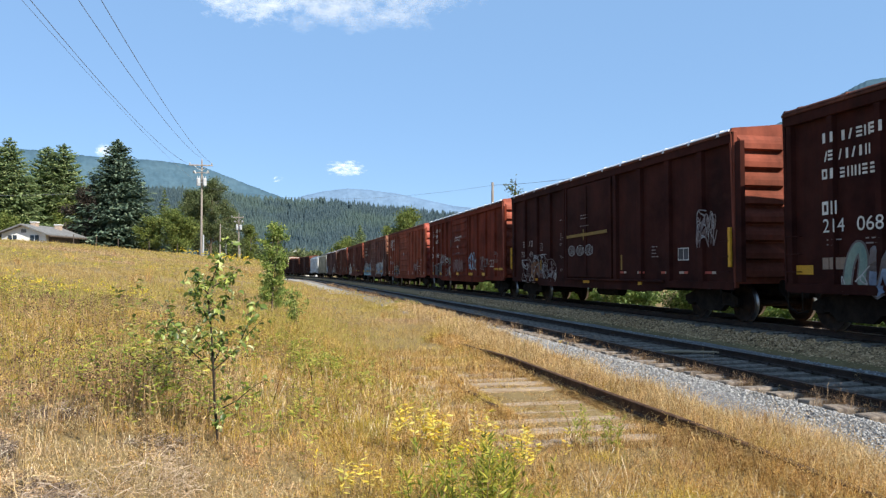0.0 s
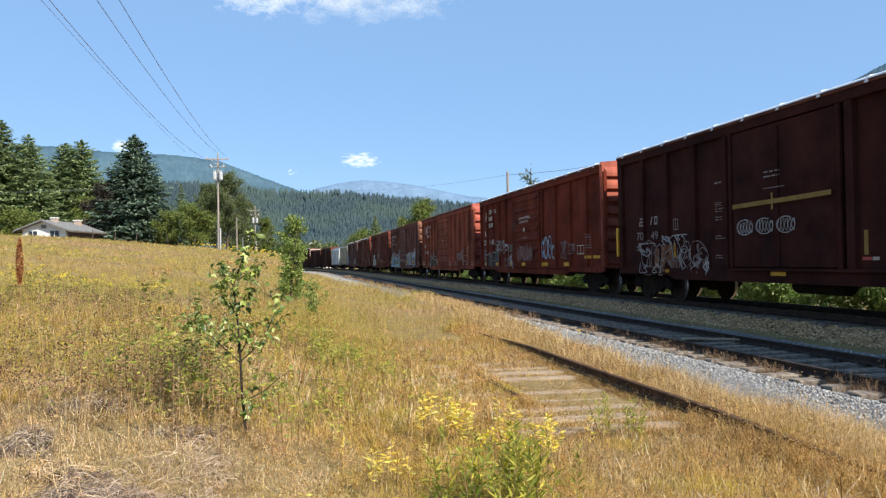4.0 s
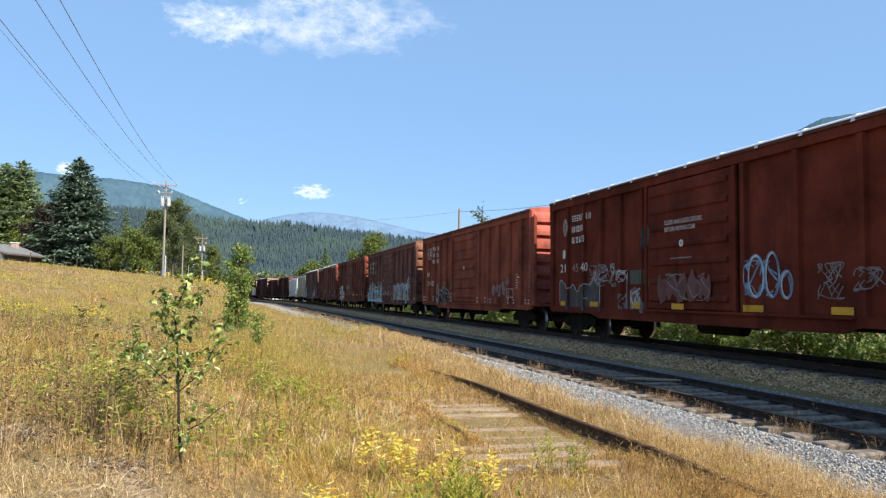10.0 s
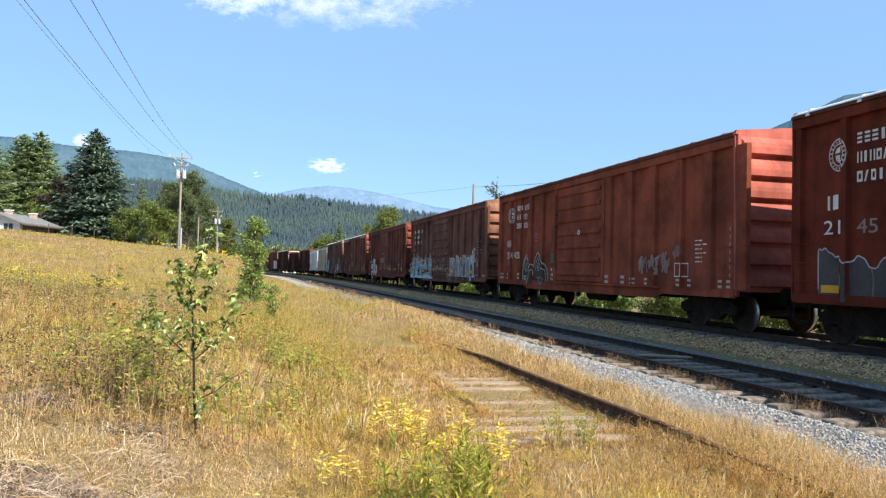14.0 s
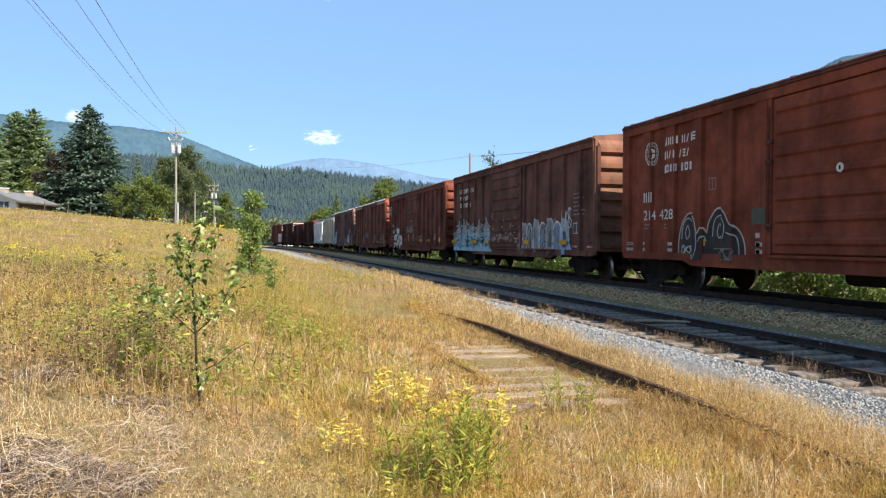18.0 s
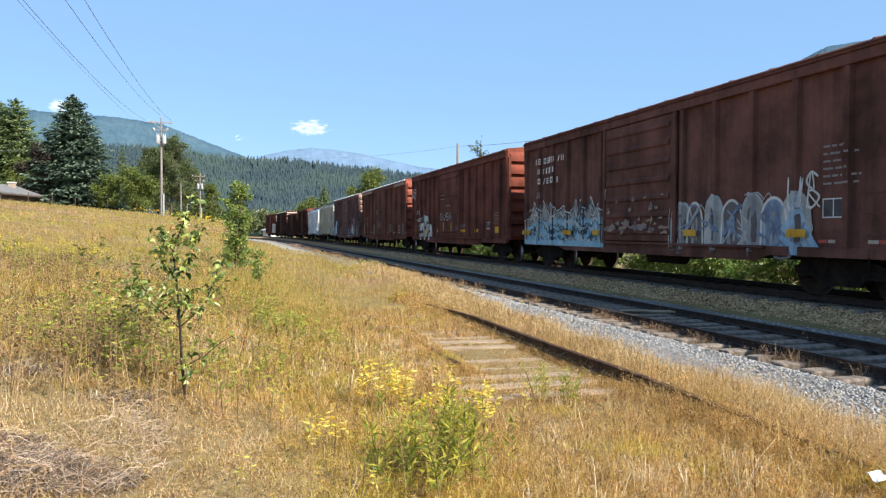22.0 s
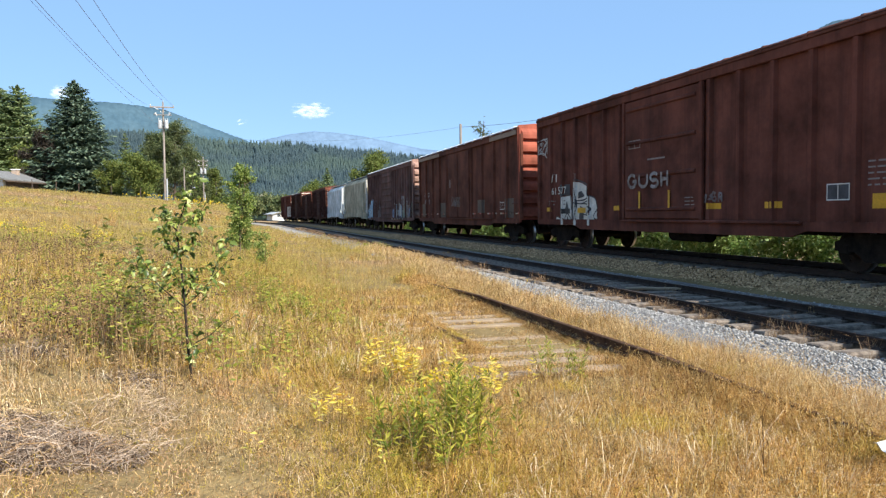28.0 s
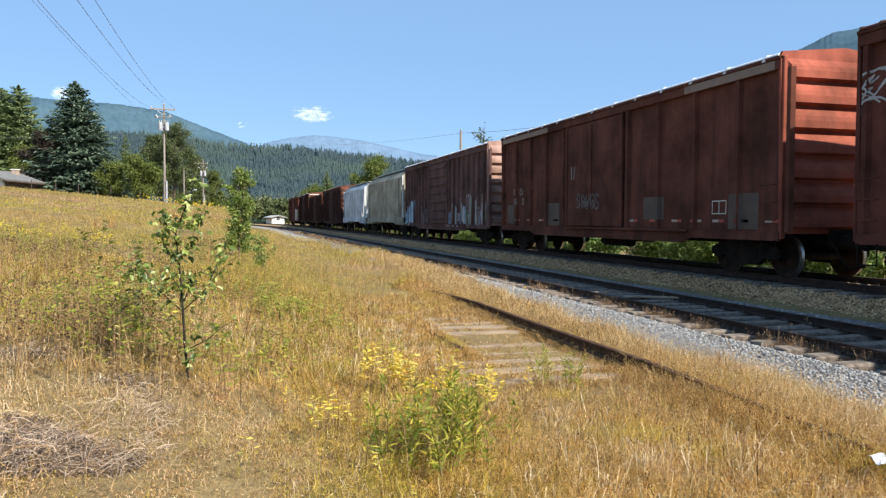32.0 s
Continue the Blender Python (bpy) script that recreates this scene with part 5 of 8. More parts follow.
    digits(side, car, "CLOSE AND LOCK DOORS", 6.9, 3.1, 0.11, WHITE, "notice", width=1.5, lift=0.044)
    digits(side, car, "BEFORE MOVING CAR", 6.9, 2.93, 0.11, WHITE, "notice", width=1.25, lift=0.044)
    m = Mesh()
    m.add([(-1.558, CAR_L / 2 - 7.6 - 0.085 * math.cos(6.283 * k / 20), 2.62 + 0.085 * math.sin(6.283 * k / 20)) for k in range(20)], [tuple(range(20))])
    part("round_plate", m, WHITE, car)
    part("round_plate_slot", Mesh().bar(-1.562, -1.5585, CAR_L / 2 - 7.62, CAR_L / 2 - 7.58, 2.59, 2.65, 0.001), RED_B, car)
    strip(side, 7.15, 8.0, 2.26, 2.285, WHITE_DIM, "stencil_line", car, lift=0.045)
    for k, (cu, cz, ru, rz) in enumerate(((5.95, 2.95, 0.22, 0.3), (5.85, 2.7, 0.12, 0.16), (6.02, 1.7, 0.14, 0.2))):
        m = Mesh()
        blob(side, m, cu, cz, ru, rz, random.Random(60 + k), 0.006, wob=0.35)
        part("dark_stain", m, SPRAY_SLATE, car, "dark mould stain beside the door")
    for k, (cu, cz, ru, rz) in enumerate(((10.02, 1.78, 0.24, 0.42), (10.5, 1.8, 0.2, 0.44), (10.9, 1.6, 0.16, 0.26))):
        m = Mesh()
        ring = [(cu + ru * math.cos(0.35 + 0.55 * q), cz + rz * math.sin(0.35 + 0.55 * q)) for q in range(13)]
        stroke(side, m, ring, 0.06, 0.010 + 0.004 * k)
        part("graffiti_letter", m, SPRAY_BLUE if k == 0 else SPRAY_FADED, car, "light blue sprayed ring")
        m = Mesh()
        stroke(side, m, [(a + 0.05, b) for a, b in ring[2:9]], 0.025, 0.024 + 0.004 * k)
        part("graffiti_outline", m, SPRAY_WHITE, car)
    scribble(side, car, 9.8, 11.0, 1.4, 2.1, 12, SPRAY_FADED, 0.03, 126, 0.008)
    scribble(side, car, 11.7, 12.3, 1.35, 1.95, 12, SPRAY_DIM, 0.022, 27, 0.012)
    scribble(side, car, 12.5, 13.15, 1.5, 1.85, 8, SPRAY_DIM, 0.022, 29, 0.012)
    framed(side, car, 13.3, 13.92, 1.48, 1.8, WHITE)
    small_print(side, car, 14.05, 14.6, 1.65, 2.2, 6, WHITE_DIM, 8)
    marks(side, car, (0.7, 2.75, 5.2, 7.15, 9.75, 12.0), 1.05, YELLOW, 0.5, 0.14, 0.02)
    marks(side, car, (13.95, 14.68), 1.32, w=0.6)
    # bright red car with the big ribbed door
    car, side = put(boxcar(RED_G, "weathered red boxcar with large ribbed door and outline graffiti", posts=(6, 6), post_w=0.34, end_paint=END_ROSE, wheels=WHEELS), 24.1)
    crest(side, car, 1.45, 3.58)
    railway_name(side, car, 2.0, WHITE, 3.9, 31)
    letters(side, car, 1.14, 1.6, 2.32, 2.58, 2, WHITE, 32)
    digits(side, car, "214", 1.14, 1.86, 0.26, WHITE, width=0.6)
    digits(side, car, "428", 1.92, 1.86, 0.26, WHITE, width=0.6)
    small_print(side, car, 1.2, 1.55, 1.6, 1.78, 2, WHITE_DIM, 9)
    small_print(side, car, 2.0, 2.4, 1.6, 1.78, 2, WHITE_DIM, 10)
    left = [(2.66, 0.9), (2.68, 1.35), (2.82, 1.75), (3.1, 1.98), (3.38, 1.86), (3.52, 1.5), (3.66, 1.62), (3.8, 1.5)]
    right = [(3.8, 1.5), (3.9, 1.78), (4.18, 2.04), (4.5, 1.98), (4.72, 1.7), (5.0, 1.5), (5.14, 1.25), (5.18, 0.92)]
    area(side, car, [(2.66, 0.88), (5.18, 0.88)], left + right[1:], SPRAY_BROWN, "graffiti_ground", 0.006, "dark brown sprayed arches with pale outlines")
    for k, pts in enumerate((left, right, [(2.8, 1.35), (2.86, 1.7), (3.08, 1.86), (3.26, 1.7), (3.3, 1.3)], [(4.02, 1.4), (4.1, 1.78), (4.36, 1.88), (4.56, 1.66), (4.5, 1.36)],
                             [(2.96, 1.5), (3.05, 1.68), (3.14, 1.5), (3.04, 1.36), (2.96, 1.5)], [(4.2, 1.52), (4.3, 1.7), (4.4, 1.5), (4.28, 1.38), (4.2, 1.52)],
                             [(3.5, 1.5), (3.52, 1.2), (3.42, 0.95)], [(4.62, 1.5), (4.9, 1.38), (4.98, 1.05), (4.9, 0.92)], [(3.6, 1.3), (3.7, 1.42), (3.82, 1.3)])):
        m = Mesh()
        stroke(side, m, pts, 0.04 if k < 2 else 0.03, 0.012 + 0.002 * k)
        part("graffiti_outline", m, SPRAY_PINK if k < 2 else SPRAY_SILVER, car)
    scribble(side, car, 2.85, 3.4, 0.9, 1.18, 8, SPRAY_SILVER, 0.022, 36, 0.032)
    scribble(side, car, 4.1, 4.8, 0.9, 1.14, 9, SPRAY_DIM, 0.022, 39, 0.032)
    part("locking_rod", Mesh().tube([(-1.55, CAR_L / 2 - 6.0, 1.5), (-1.55, CAR_L / 2 - 6.0, 4.0)], 0.022, 6), RED_F, car)
    for z in (1.62, 2.9, 3.3):
        part("rod_keeper", Mesh().bar(-1.575, -1.5, CAR_L / 2 - 6.1, CAR_L / 2 - 5.9, z - 0.04, z + 0.04, 0.01), RED_F, car)
    for z in (1.05, 1.2, 1.38):
        strip(side, 5.5, 5.72, z, z + 0.1, REFLECT_PALE, "white_mark", car)
    strip(side, 3.65, 4.26, 1.2, 1.36, YELLOW, "yellow_mark", car)
    framed(side, car, 3.86, 4.12, 2.48, 2.76, WHITE_DIM)
    strip(side, 5.35, 6.02, 1.66, 2.0, PATCH_GREEN, "repaint_patch", car, "dull green repaint patch")
    m = Mesh()
    m.add([side.point(7.85 + 0.085 * math.cos(6.283 * k / 20), 2.62 + 0.085 * math.sin(6.283 * k / 20), 0.042) for k in range(20)], [tuple(range(20))])
    part("round_plate", m, WHITE, car)
    part("round_plate_slot", Mesh().bar(-1.562, -1.556, CAR_L / 2 - 7.87, CAR_L / 2 - 7.83, 2.58, 2.66, 0.002), RED_B, car)
    for u in (0.25, 1.0, 2.3, 5.6, 9.6, 10.4):
        strip(side, u, u + 0.2, 1.05, 1.13, REFLECT_PALE, "reflector", car)
        strip(side, u, u + 0.2, 1.2, 1.28, REFLECT_PALE, "reflector", car)
    r = random.Random(34)
    for k in range(46):
        q = r.randrange(4)
        u, z = (11.65, 12.2, 12.75, 13.3)[q] + r.gauss(0, 0.09), (1.3, 1.3, 1.35, 1.62)[q] + r.uniform(0, 0.3)
        m = Mesh()
        stroke(side, m, [(u, z), (u + r.gauss(0, 0.04), z + r.uniform(0.08, 0.16)), (u + r.gauss(0, 0.06), z + r.uniform(0.18, 0.3))], r.uniform(0.05, 0.11), 0.006 + 0.0005 * k)
        part("paint_smudge", m, SPRAY_SMUDGE, car, "rubbed-out grey graffiti smudge")
    framed(side, car, 13.28, 13.74, 1.28, 1.62, WHITE)
    small_print(side, car, 14.0, 14.6, 1.6, 2.2, 6, WHITE, 12)
    for k in range(7):
        strip(side, 15.3, 15.34, 1.3 + 0.17 * k, 1.39 + 0.17 * k, WHITE_DIM, "stencil_line", car)
    for u in (11.05, 11.7, 13.35, 13.7, 14.9, 15.2):
        for z in (1.05, 1.17):
            strip(side, u, u + 0.14, z, z + 0.06, REFLECT_PALE, "reflector", car)
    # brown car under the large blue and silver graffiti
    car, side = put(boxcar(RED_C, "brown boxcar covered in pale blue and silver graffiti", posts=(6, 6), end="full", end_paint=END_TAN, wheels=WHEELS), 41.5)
    railway_name(side, car, 1.0, WHITE, 3.8, 41, 2.2)
    letters(side, car, 1.0, 1.5, 2.45, 2.65, 2, WHITE_DIM, 42)
    digits(side, car, "214", 0.95, 2.02, 0.22, WHITE_DIM, width=0.62)
    digits(side, car, "949", 1.9, 2.02, 0.22, WHITE_DIM, width=0.62)
    r = random.Random(50)
    peaks, u = [(0.0, 1.62)], 0.0
    while u < 5.5:
        u += r.choice((0.14, 0.2, 0.34, 0.5)) * r.uniform(0.8, 1.2)
        peaks.append((u, min(2.42, max(1.84, 2.1 + (-1) ** len(peaks) * r.uniform(0.02, 0.3))) - 0.3 * max(0.0, 0.7 - u)))
    peaks += [(u + 0.14, 2.5), (5.96, 1.95)]
    area(side, car, [(0.0, 0.86), (5.96, 0.86)], peaks, SPRAY_TAN, "graffiti_ground", 0.006, "grey-tan sprayed letter bodies with jagged tops")
    area(side, car, [(0.0, 0.855), (5.96, 0.855)], [(0.0, 1.42), (0.5, 1.5), (1.1, 1.72), (1.9, 1.62), (2.6, 1.75), (3.3, 1.66), (4.2, 1.78), (5.0, 1.68), (5.96, 1.74)], SPRAY_SKY, "graffiti_ground", 0.009, "light blue sprayed ground")
    part("graffiti_ground", Mesh().add([(-1.4945, CAR_L / 2 - u, z) for u in (0.03, 5.93) for z in (0.85, 1.02)], [(0, 2, 3, 1)]), SPRAY_SKY, car)
    for i, (p, q) in enumerate(zip(peaks, peaks[1:])):
        m = Mesh()
        stroke(side, m, [p, (0.5 * (p[0] + q[0]) + r.uniform(-0.03, 0.03), 0.5 * (p[1] + q[1]) - 0.03), q], 0.04, 0.013 + 0.0002 * i)
        part("graffiti_edge", m, SPRAY_WHITE, car)
        m = Mesh()
        stroke(side, m, [(p[0], p[1] - 0.06), (0.5 * (p[0] + q[0]), 0.5 * (p[1] + q[1]) - 0.08), (q[0], q[1] - 0.06)], 0.035, 0.016 + 0.0002 * i)
        part("graffiti_stroke", m, SPRAY_DARK, car)
    for i in range(110):
        u, z = r.uniform(0.05, 5.5), r.uniform(0.95, 2.1)
        pts, k = [(u, z)], r.choice((-1, 1))
        for _ in range(r.randint(2, 4)):
            u, z, k = min(5.92, u + r.uniform(0.03, 0.24)), min(2.2, max(0.9, z + k * r.uniform(0.03, 0.24))), -k
            pts.append((u, z))
        m = Mesh()
        stroke(side, m, pts, r.uniform(0.02, 0.042), 0.020 + 0.0002 * i)
        part("graffiti_stroke", m, SPRAY_WHITE if i % 3 == 0 else SPRAY_NAVY if i % 3 else SPRAY_DARK, car)
    for u in (0.9, 2.2, 3.35, 4.7):
        m = Mesh()
        blob(side, m, u, r.uniform(1.1, 1.4), 0.13, 0.09, r, 0.044, wob=0.3, skew=0.5)
        part("graffiti_letter", m, SPRAY_NAVY, car)
    r = random.Random(45)
    for k in range(40):
        m = Mesh()
        low = k % 3 == 0
        blob(side, m, r.uniform(6.3, 9.2), (1.42 if low else r.choice((1.3, 1.55, 1.68, 1.9, 2.15))) + r.gauss(0, 0.05), r.uniform(0.12, 0.4) if low else r.uniform(0.03, 0.12), r.uniform(0.02, 0.07), r, 0.05 + 0.0004 * k, n=8, wob=0.5)
        part("paint_patch", m, PATCH if k % 2 else SPRAY_DIM, car, "flaking cream paint on the door")
    fills = [SPRAY_TAN, SPRAY_GREY, SPRAY_SILVER, SPRAY_GREY, SPRAY_TAN, SPRAY_FADED, SPRAY_SILVER]
    for k in range(7):
        a, w, top = 9.3 + 0.62 * k + r.uniform(-0.05, 0.05), r.uniform(0.55, 0.78), r.uniform(1.9, 2.2)
        up = [(a, 1.0), (a + 0.05 * w, top - 0.3), (a + 0.25 * w, top - 0.06), (a + 0.5 * w, top), (a + 0.75 * w, top - 0.08), (a + 0.94 * w, top - 0.34), (a + w, 1.0)]
        area(side, car, [(a, 0.9), (a + w, 0.9)], up, fills[k], "graffiti_letter", 0.006 + 0.003 * k, "silver and grey sprayed letter")
        m = Mesh()
        stroke(side, m, [(p, max(0.95, q)) for p, q in up], 0.06, 0.0075 + 0.003 * k)
        part("graffiti_outline", m, SPRAY_WHITE if k % 2 else SPRAY_SILVER, car)
        m = Mesh()
        stroke(side, m, [(a + 0.4 * w, 1.0), (a + 0.42 * w, 1.5), (a + 0.52 * w, top - 0.3), (a + 0.62 * w, 1.5), (a + 0.6 * w, 1.1)], 0.07, 0.0085 + 0.003 * k)
        part("graffiti_stroke", m, SPRAY_GREY if k % 2 == 0 else SPRAY_TAN, car)
    area(side, car, [(12.9, 0.86), (14.0, 0.86)], [(12.9, 1.3), (13.2, 1.6), (13.45, 2.0), (13.6, 1.5), (13.8, 1.2), (14.0, 0.95)], SPRAY_BLUE, "graffiti_ground", 0.028, "pale blue sprayed end of the piece")
    scribble(side, car, 9.3, 13.8, 0.95, 2.1, 18, SPRAY_SILVER, 0.026, 60, 0.034)
    scribble(side, car, 9.4, 13.6, 1.0, 1.9, 16, SPRAY_FADED, 0.05, 59, 0.032)
    graffiti(side, car, 9.3, 13.4, 0.78, 0.98, 6, None, SPRAY_GREY, 48, None, line_w=0.04)
    graffiti(side, car, 13.1, 14.0, 1.65, 2.4, 2, None, SPRAY_WHITE, 47, None, jag=True, line_w=0.04)
    marks(side, car, (0.1, 3.4, 5.3, 9.85, 13.2), 1.2, YELLOW, 0.5, 0.15, 0.1)
    framed(side, car, 14.0, 14.5, 1.55, 1.9, WHITE, SPRAY_DARK)
    small_print(side, car, 14.0, 14.9, 2.1, 2.9, 6, WHITE_DIM, 13)
    reflectors(side, car, (13.9, 15.0), 1.1)
    # dull car with the white tag on its door
    car, side = put(boxcar(RED_D, "dull maroon boxcar with white graffiti letters on its door", posts=(7, 7), post_w=0.1, end="full", door="four", end_paint=END_DULL, wheels=WHEELS), 58.9)
    scribble(side, car, 0.1, 0.72, 3.2, 3.75, 9, SPRAY_SILVER, 0.03, 51, 0.012)
    m = Mesh()
    stroke(side, m, [(0.1, 3.0), (0.14, 3.22), (0.4, 3.28), (0.7, 3.1)], 0.035, 0.02)
    part("graffiti_stroke", m, SPRAY_SILVER, car)
    letters(side, car, 1.15, 1.55, 2.25, 2.5, 2, WHITE, 52)
    digits(side, car, "61", 1.15, 1.84, 0.22, WHITE, width=0.36)
    strip(side, 1.68, 2.45, 1.78, 2.14, SPRAY_DARK, "repaint_patch", car, "dark patch under the number", lift=0.003)
    small_print(side, car, 1.05, 1.45, 1.45, 1.68, 2, WHITE_DIM, 153)
    small_print(side, car, 1.75, 2.3, 1.45, 1.68, 2, WHITE_DIM, 154)
    framed(side, car, 2.75, 3.0, 2.15, 2.45, WHITE_DIM)
    digits(side, car, "577", 1.75, 1.84, 0.24, WHITE, width=0.62)
    area(side, car, [(1.36, 0.84), (4.4, 0.84)], [(1.36, 0.88), (1.46, 1.12), (1.75, 1.04), (2.0, 1.22), (2.35, 1.1), (2.7, 1.24), (3.1, 1.05), (3.5, 1.25), (3.95, 1.15), (4.2, 1.0), (4.4, 0.88)], SPRAY_WHITE, "graffiti_letter", 0.006, "white sprayed letter feet")
    area(side, car, [(1.8, 1.05), (2.7, 1.05)], [(1.8, 1.1), (1.96, 1.74), (2.56, 1.78), (2.7, 1.1)], SPRAY_WHITE, "graffiti_letter", 0.010, "white sprayed block letter")
    area(side, car, [(2.68, 1.05), (4.3, 1.05)], [(2.68, 1.1), (2.72, 1.7), (2.84, 2.2), (3.3, 2.14), (3.8, 1.98), (3.84, 1.74), (4.2, 1.62), (4.32, 1.35), (4.1, 1.12), (4.3, 1.06)], SPRAY_WHITE, "graffiti_letter", 0.010, "white sprayed block letter")
    for lo, hi in (([(2.12, 1.3), (2.4, 1.3)], [(2.12, 1.34), (2.26, 1.62), (2.4, 1.34)]), ([(3.08, 1.66), (3.5, 1.72)], [(3.08, 1.86), (3.3, 1.9), (3.5, 1.76)]), ([(3.12, 0.9), (3.45, 0.9)], [(3.12, 0.92), (3.2, 1.45), (3.45, 1.36)]),
                   ([(2.2, 0.9), (2.44, 0.9)], [(2.2, 0.92), (2.32, 1.14), (2.44, 0.92)]), ([(2.6, 0.9), (2.8, 0.9)], [(2.6, 1.6), (2.68, 1.3), (2.8, 0.95)])):
        area(side, car, lo, hi, SPRAY_DARK, "graffiti_shadow", 0.016)
    strip(side, 2.02, 2.5, 1.2, 1.36, SPRAY_SLATE, "dark_mark", car, lift=0.022)
    strip(side, 3.05, 3.6, 1.22, 1.38, YELLOW, "yellow_mark", car, "yellow reflective mark", lift=0.026)
    for pts in ([(1.42, 0.9), (1.5, 1.1), (1.9, 1.06), (1.95, 1.4), (2.02, 1.78), (2.5, 1.8), (2.6, 1.3)], [(2.7, 1.1), (2.72, 1.7), (2.82, 2.22), (3.32, 2.18), (3.82, 2.0), (3.86, 1.76), (4.22, 1.64), (4.34, 1.35), (4.12, 1.12), (4.4, 0.88)], [(3.3, 1.5), (3.7, 1.48), (3.95, 1.34), (3.75, 1.16), (3.4, 1.18)], [(3.84, 1.74), (3.5, 1.62), (3.0, 1.6)], [(2.1, 1.04), (2.3, 1.2), (2.55, 1.05), (2.7, 0.88)], [(2.86, 1.55), (3.3, 1.5), (3.75, 1.6)], [(2.95, 2.0), (3.0, 1.5), (2.95, 1.0)]):
        m = Mesh()
        stroke(side, m, pts, 0.04, 0.021)
        part("graffiti_outline", m, SPRAY_DARK, car)
    strip(side, 2.2, 2.65, 1.45, 1.6, PATCH_GREY, "faded_patch", car)
    def bow(u, z, w, h, a0, a1):
        return [(u + w * math.cos(radians(a0 + (a1 - a0) * q / 10)), z + h * math.sin(radians(a0 + (a1 - a0) * q / 10))) for q in range(11)]

    for k, pts in enumerate((bow(6.52, 2.04, 0.2, 0.16, 40, 340) + [(6.72, 2.04), (6.55, 2.02)], [(6.88, 2.2)] + bow(7.08, 2.02, 0.2, 0.14, 180, 360) + [(7.28, 2.2)],
                             bow(7.6, 2.11, 0.17, 0.09, 30, 270) + bow(7.6, 1.95, 0.17, 0.09, 90, -150), [(7.92, 2.22), (7.94, 1.86)], [(7.94, 2.03), (8.2, 2.05)], [(8.2, 2.24), (8.2, 1.86)])):
        m = Mesh()
        stroke(side, m, pts, 0.085, 0.046 + 0.002 * k)
        part("graffiti_letter", m, SPRAY_CHALK, car, "thick rubbed white sprayed letter")
    framed(side, car, 6.28, 6.86, 2.9, 3.12, WHITE_DIM)
    strip(side, 6.34, 6.8, 3.03, 3.07, WHITE_DIM, "stencil_line", car)
    strip(side, 7.2, 8.0, 2.55, 2.59, WHITE_DIM, "stencil_line", car)
    for u in (6.84, 8.2):
        strip(side, u, u + 0.08, 1.32, 1.76, YELLOW, "door_handle_mark", car, lift=0.04)
    small_print(side, car, 8.85, 9.25, 1.35, 1.6, 3, WHITE_DIM, 14)
    graffiti(side, car, 9.5, 10.25, 1.42, 1.66, 3, None, SPRAY_DIM, 55, None, jag=True, line_w=0.035)
    marks(side, car, (0.65, 3.2, 5.3, 9.6, 11.48), 1.28, YELLOW, 0.5, 0.13)
    strip(side, 14.1, 14.75, 1.25, 1.5, YELLOW, "yellow_mark", car)
    framed(side, car, 13.1, 13.62, 1.4, 1.7, WHITE, SPRAY_DARK)
    small_print(side, car, 14.0, 14.8, 1.6, 2.1, 5, WHITE_DIM, 15)
    # car with pale eave bands and square patches
    car, side = put(boxcar(RED_F, "dull maroon boxcar with faded eave bands and square repaint patches", posts=(5, 5), post_w=0.1, end="full", door="plain", roof=ROOF_WHITE, wheels=WHEELS), 76.3)
    for a, b in ((0.2, 4.5), (12.4, 15.42)):
        y0, y1 = CAR_L / 2 - b, CAR_L / 2 - a
        part("faded_band", Mesh().bar(-1.535, -1.5, y0, y1, 4.185, 4.36, 0.003), PATCH, car, "faded brown band under the eave")
    letters(side, car, 1.35, 2.2, 2.15, 2.4, 4, WHITE_DIM, 61, gap_at=(1,))
    letters(side, car, 1.4, 2.2, 1.8, 2.03, 4, WHITE_DIM, 62, gap_at=(2,))
    for a, b, c, d in ((4.37, 5.3, 1.06, 1.8), (10.5, 11.45, 1.26, 1.83), (13.95, 14.9, 1.06, 1.81), (0.5, 1.2, 1.1, 1.8)):
        strip(side, a, b, c, d, PATCH_GREY, "repaint_patch", car, "grey-brown repaint patch")
    framed(side, car, 13.38, 13.88, 1.38, 1.68, WHITE)
    graffiti(side, car, 6.8, 8.3, 1.55, 2.05, 5, None, SPRAY_GREY, 63, None, jag=True, line_w=0.035)
    letters(side, car, 6.3, 6.7, 2.5, 2.9, 2, WHITE_DIM, 64)
    small_print(side, car, 14.2, 14.5, 1.35, 1.6, 2, WHITE_DIM, 16)
    reflectors(side, car, (0.3, 1.4, 2.5, 3.6, 4.8, 9.8, 10.8, 11.8, 12.6, 13.4, 14.2, 15.1), 1.2)
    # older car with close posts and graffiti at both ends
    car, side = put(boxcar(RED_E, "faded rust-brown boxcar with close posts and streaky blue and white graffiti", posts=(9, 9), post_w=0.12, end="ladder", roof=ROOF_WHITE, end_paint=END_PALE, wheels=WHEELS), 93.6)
    r = random.Random(71)
    for u0, u1, n, mats in ((0.2, 2.4, 26, (SPRAY_BLUE, SPRAY_FADED, SPRAY_SILVER)), (2.4, 5.6, 14, (SPRAY_FADED, SPRAY_DIM, SPRAY_GREY)), (9.4, 15.4, 60, (SPRAY_DIM, SPRAY_SILVER, SPRAY_TEAL, SPRAY_TAN, SPRAY_FADED))):
        for i in range(n):
            u, top = r.uniform(u0, u1), r.uniform(1.5, 2.4)
            m = Mesh()
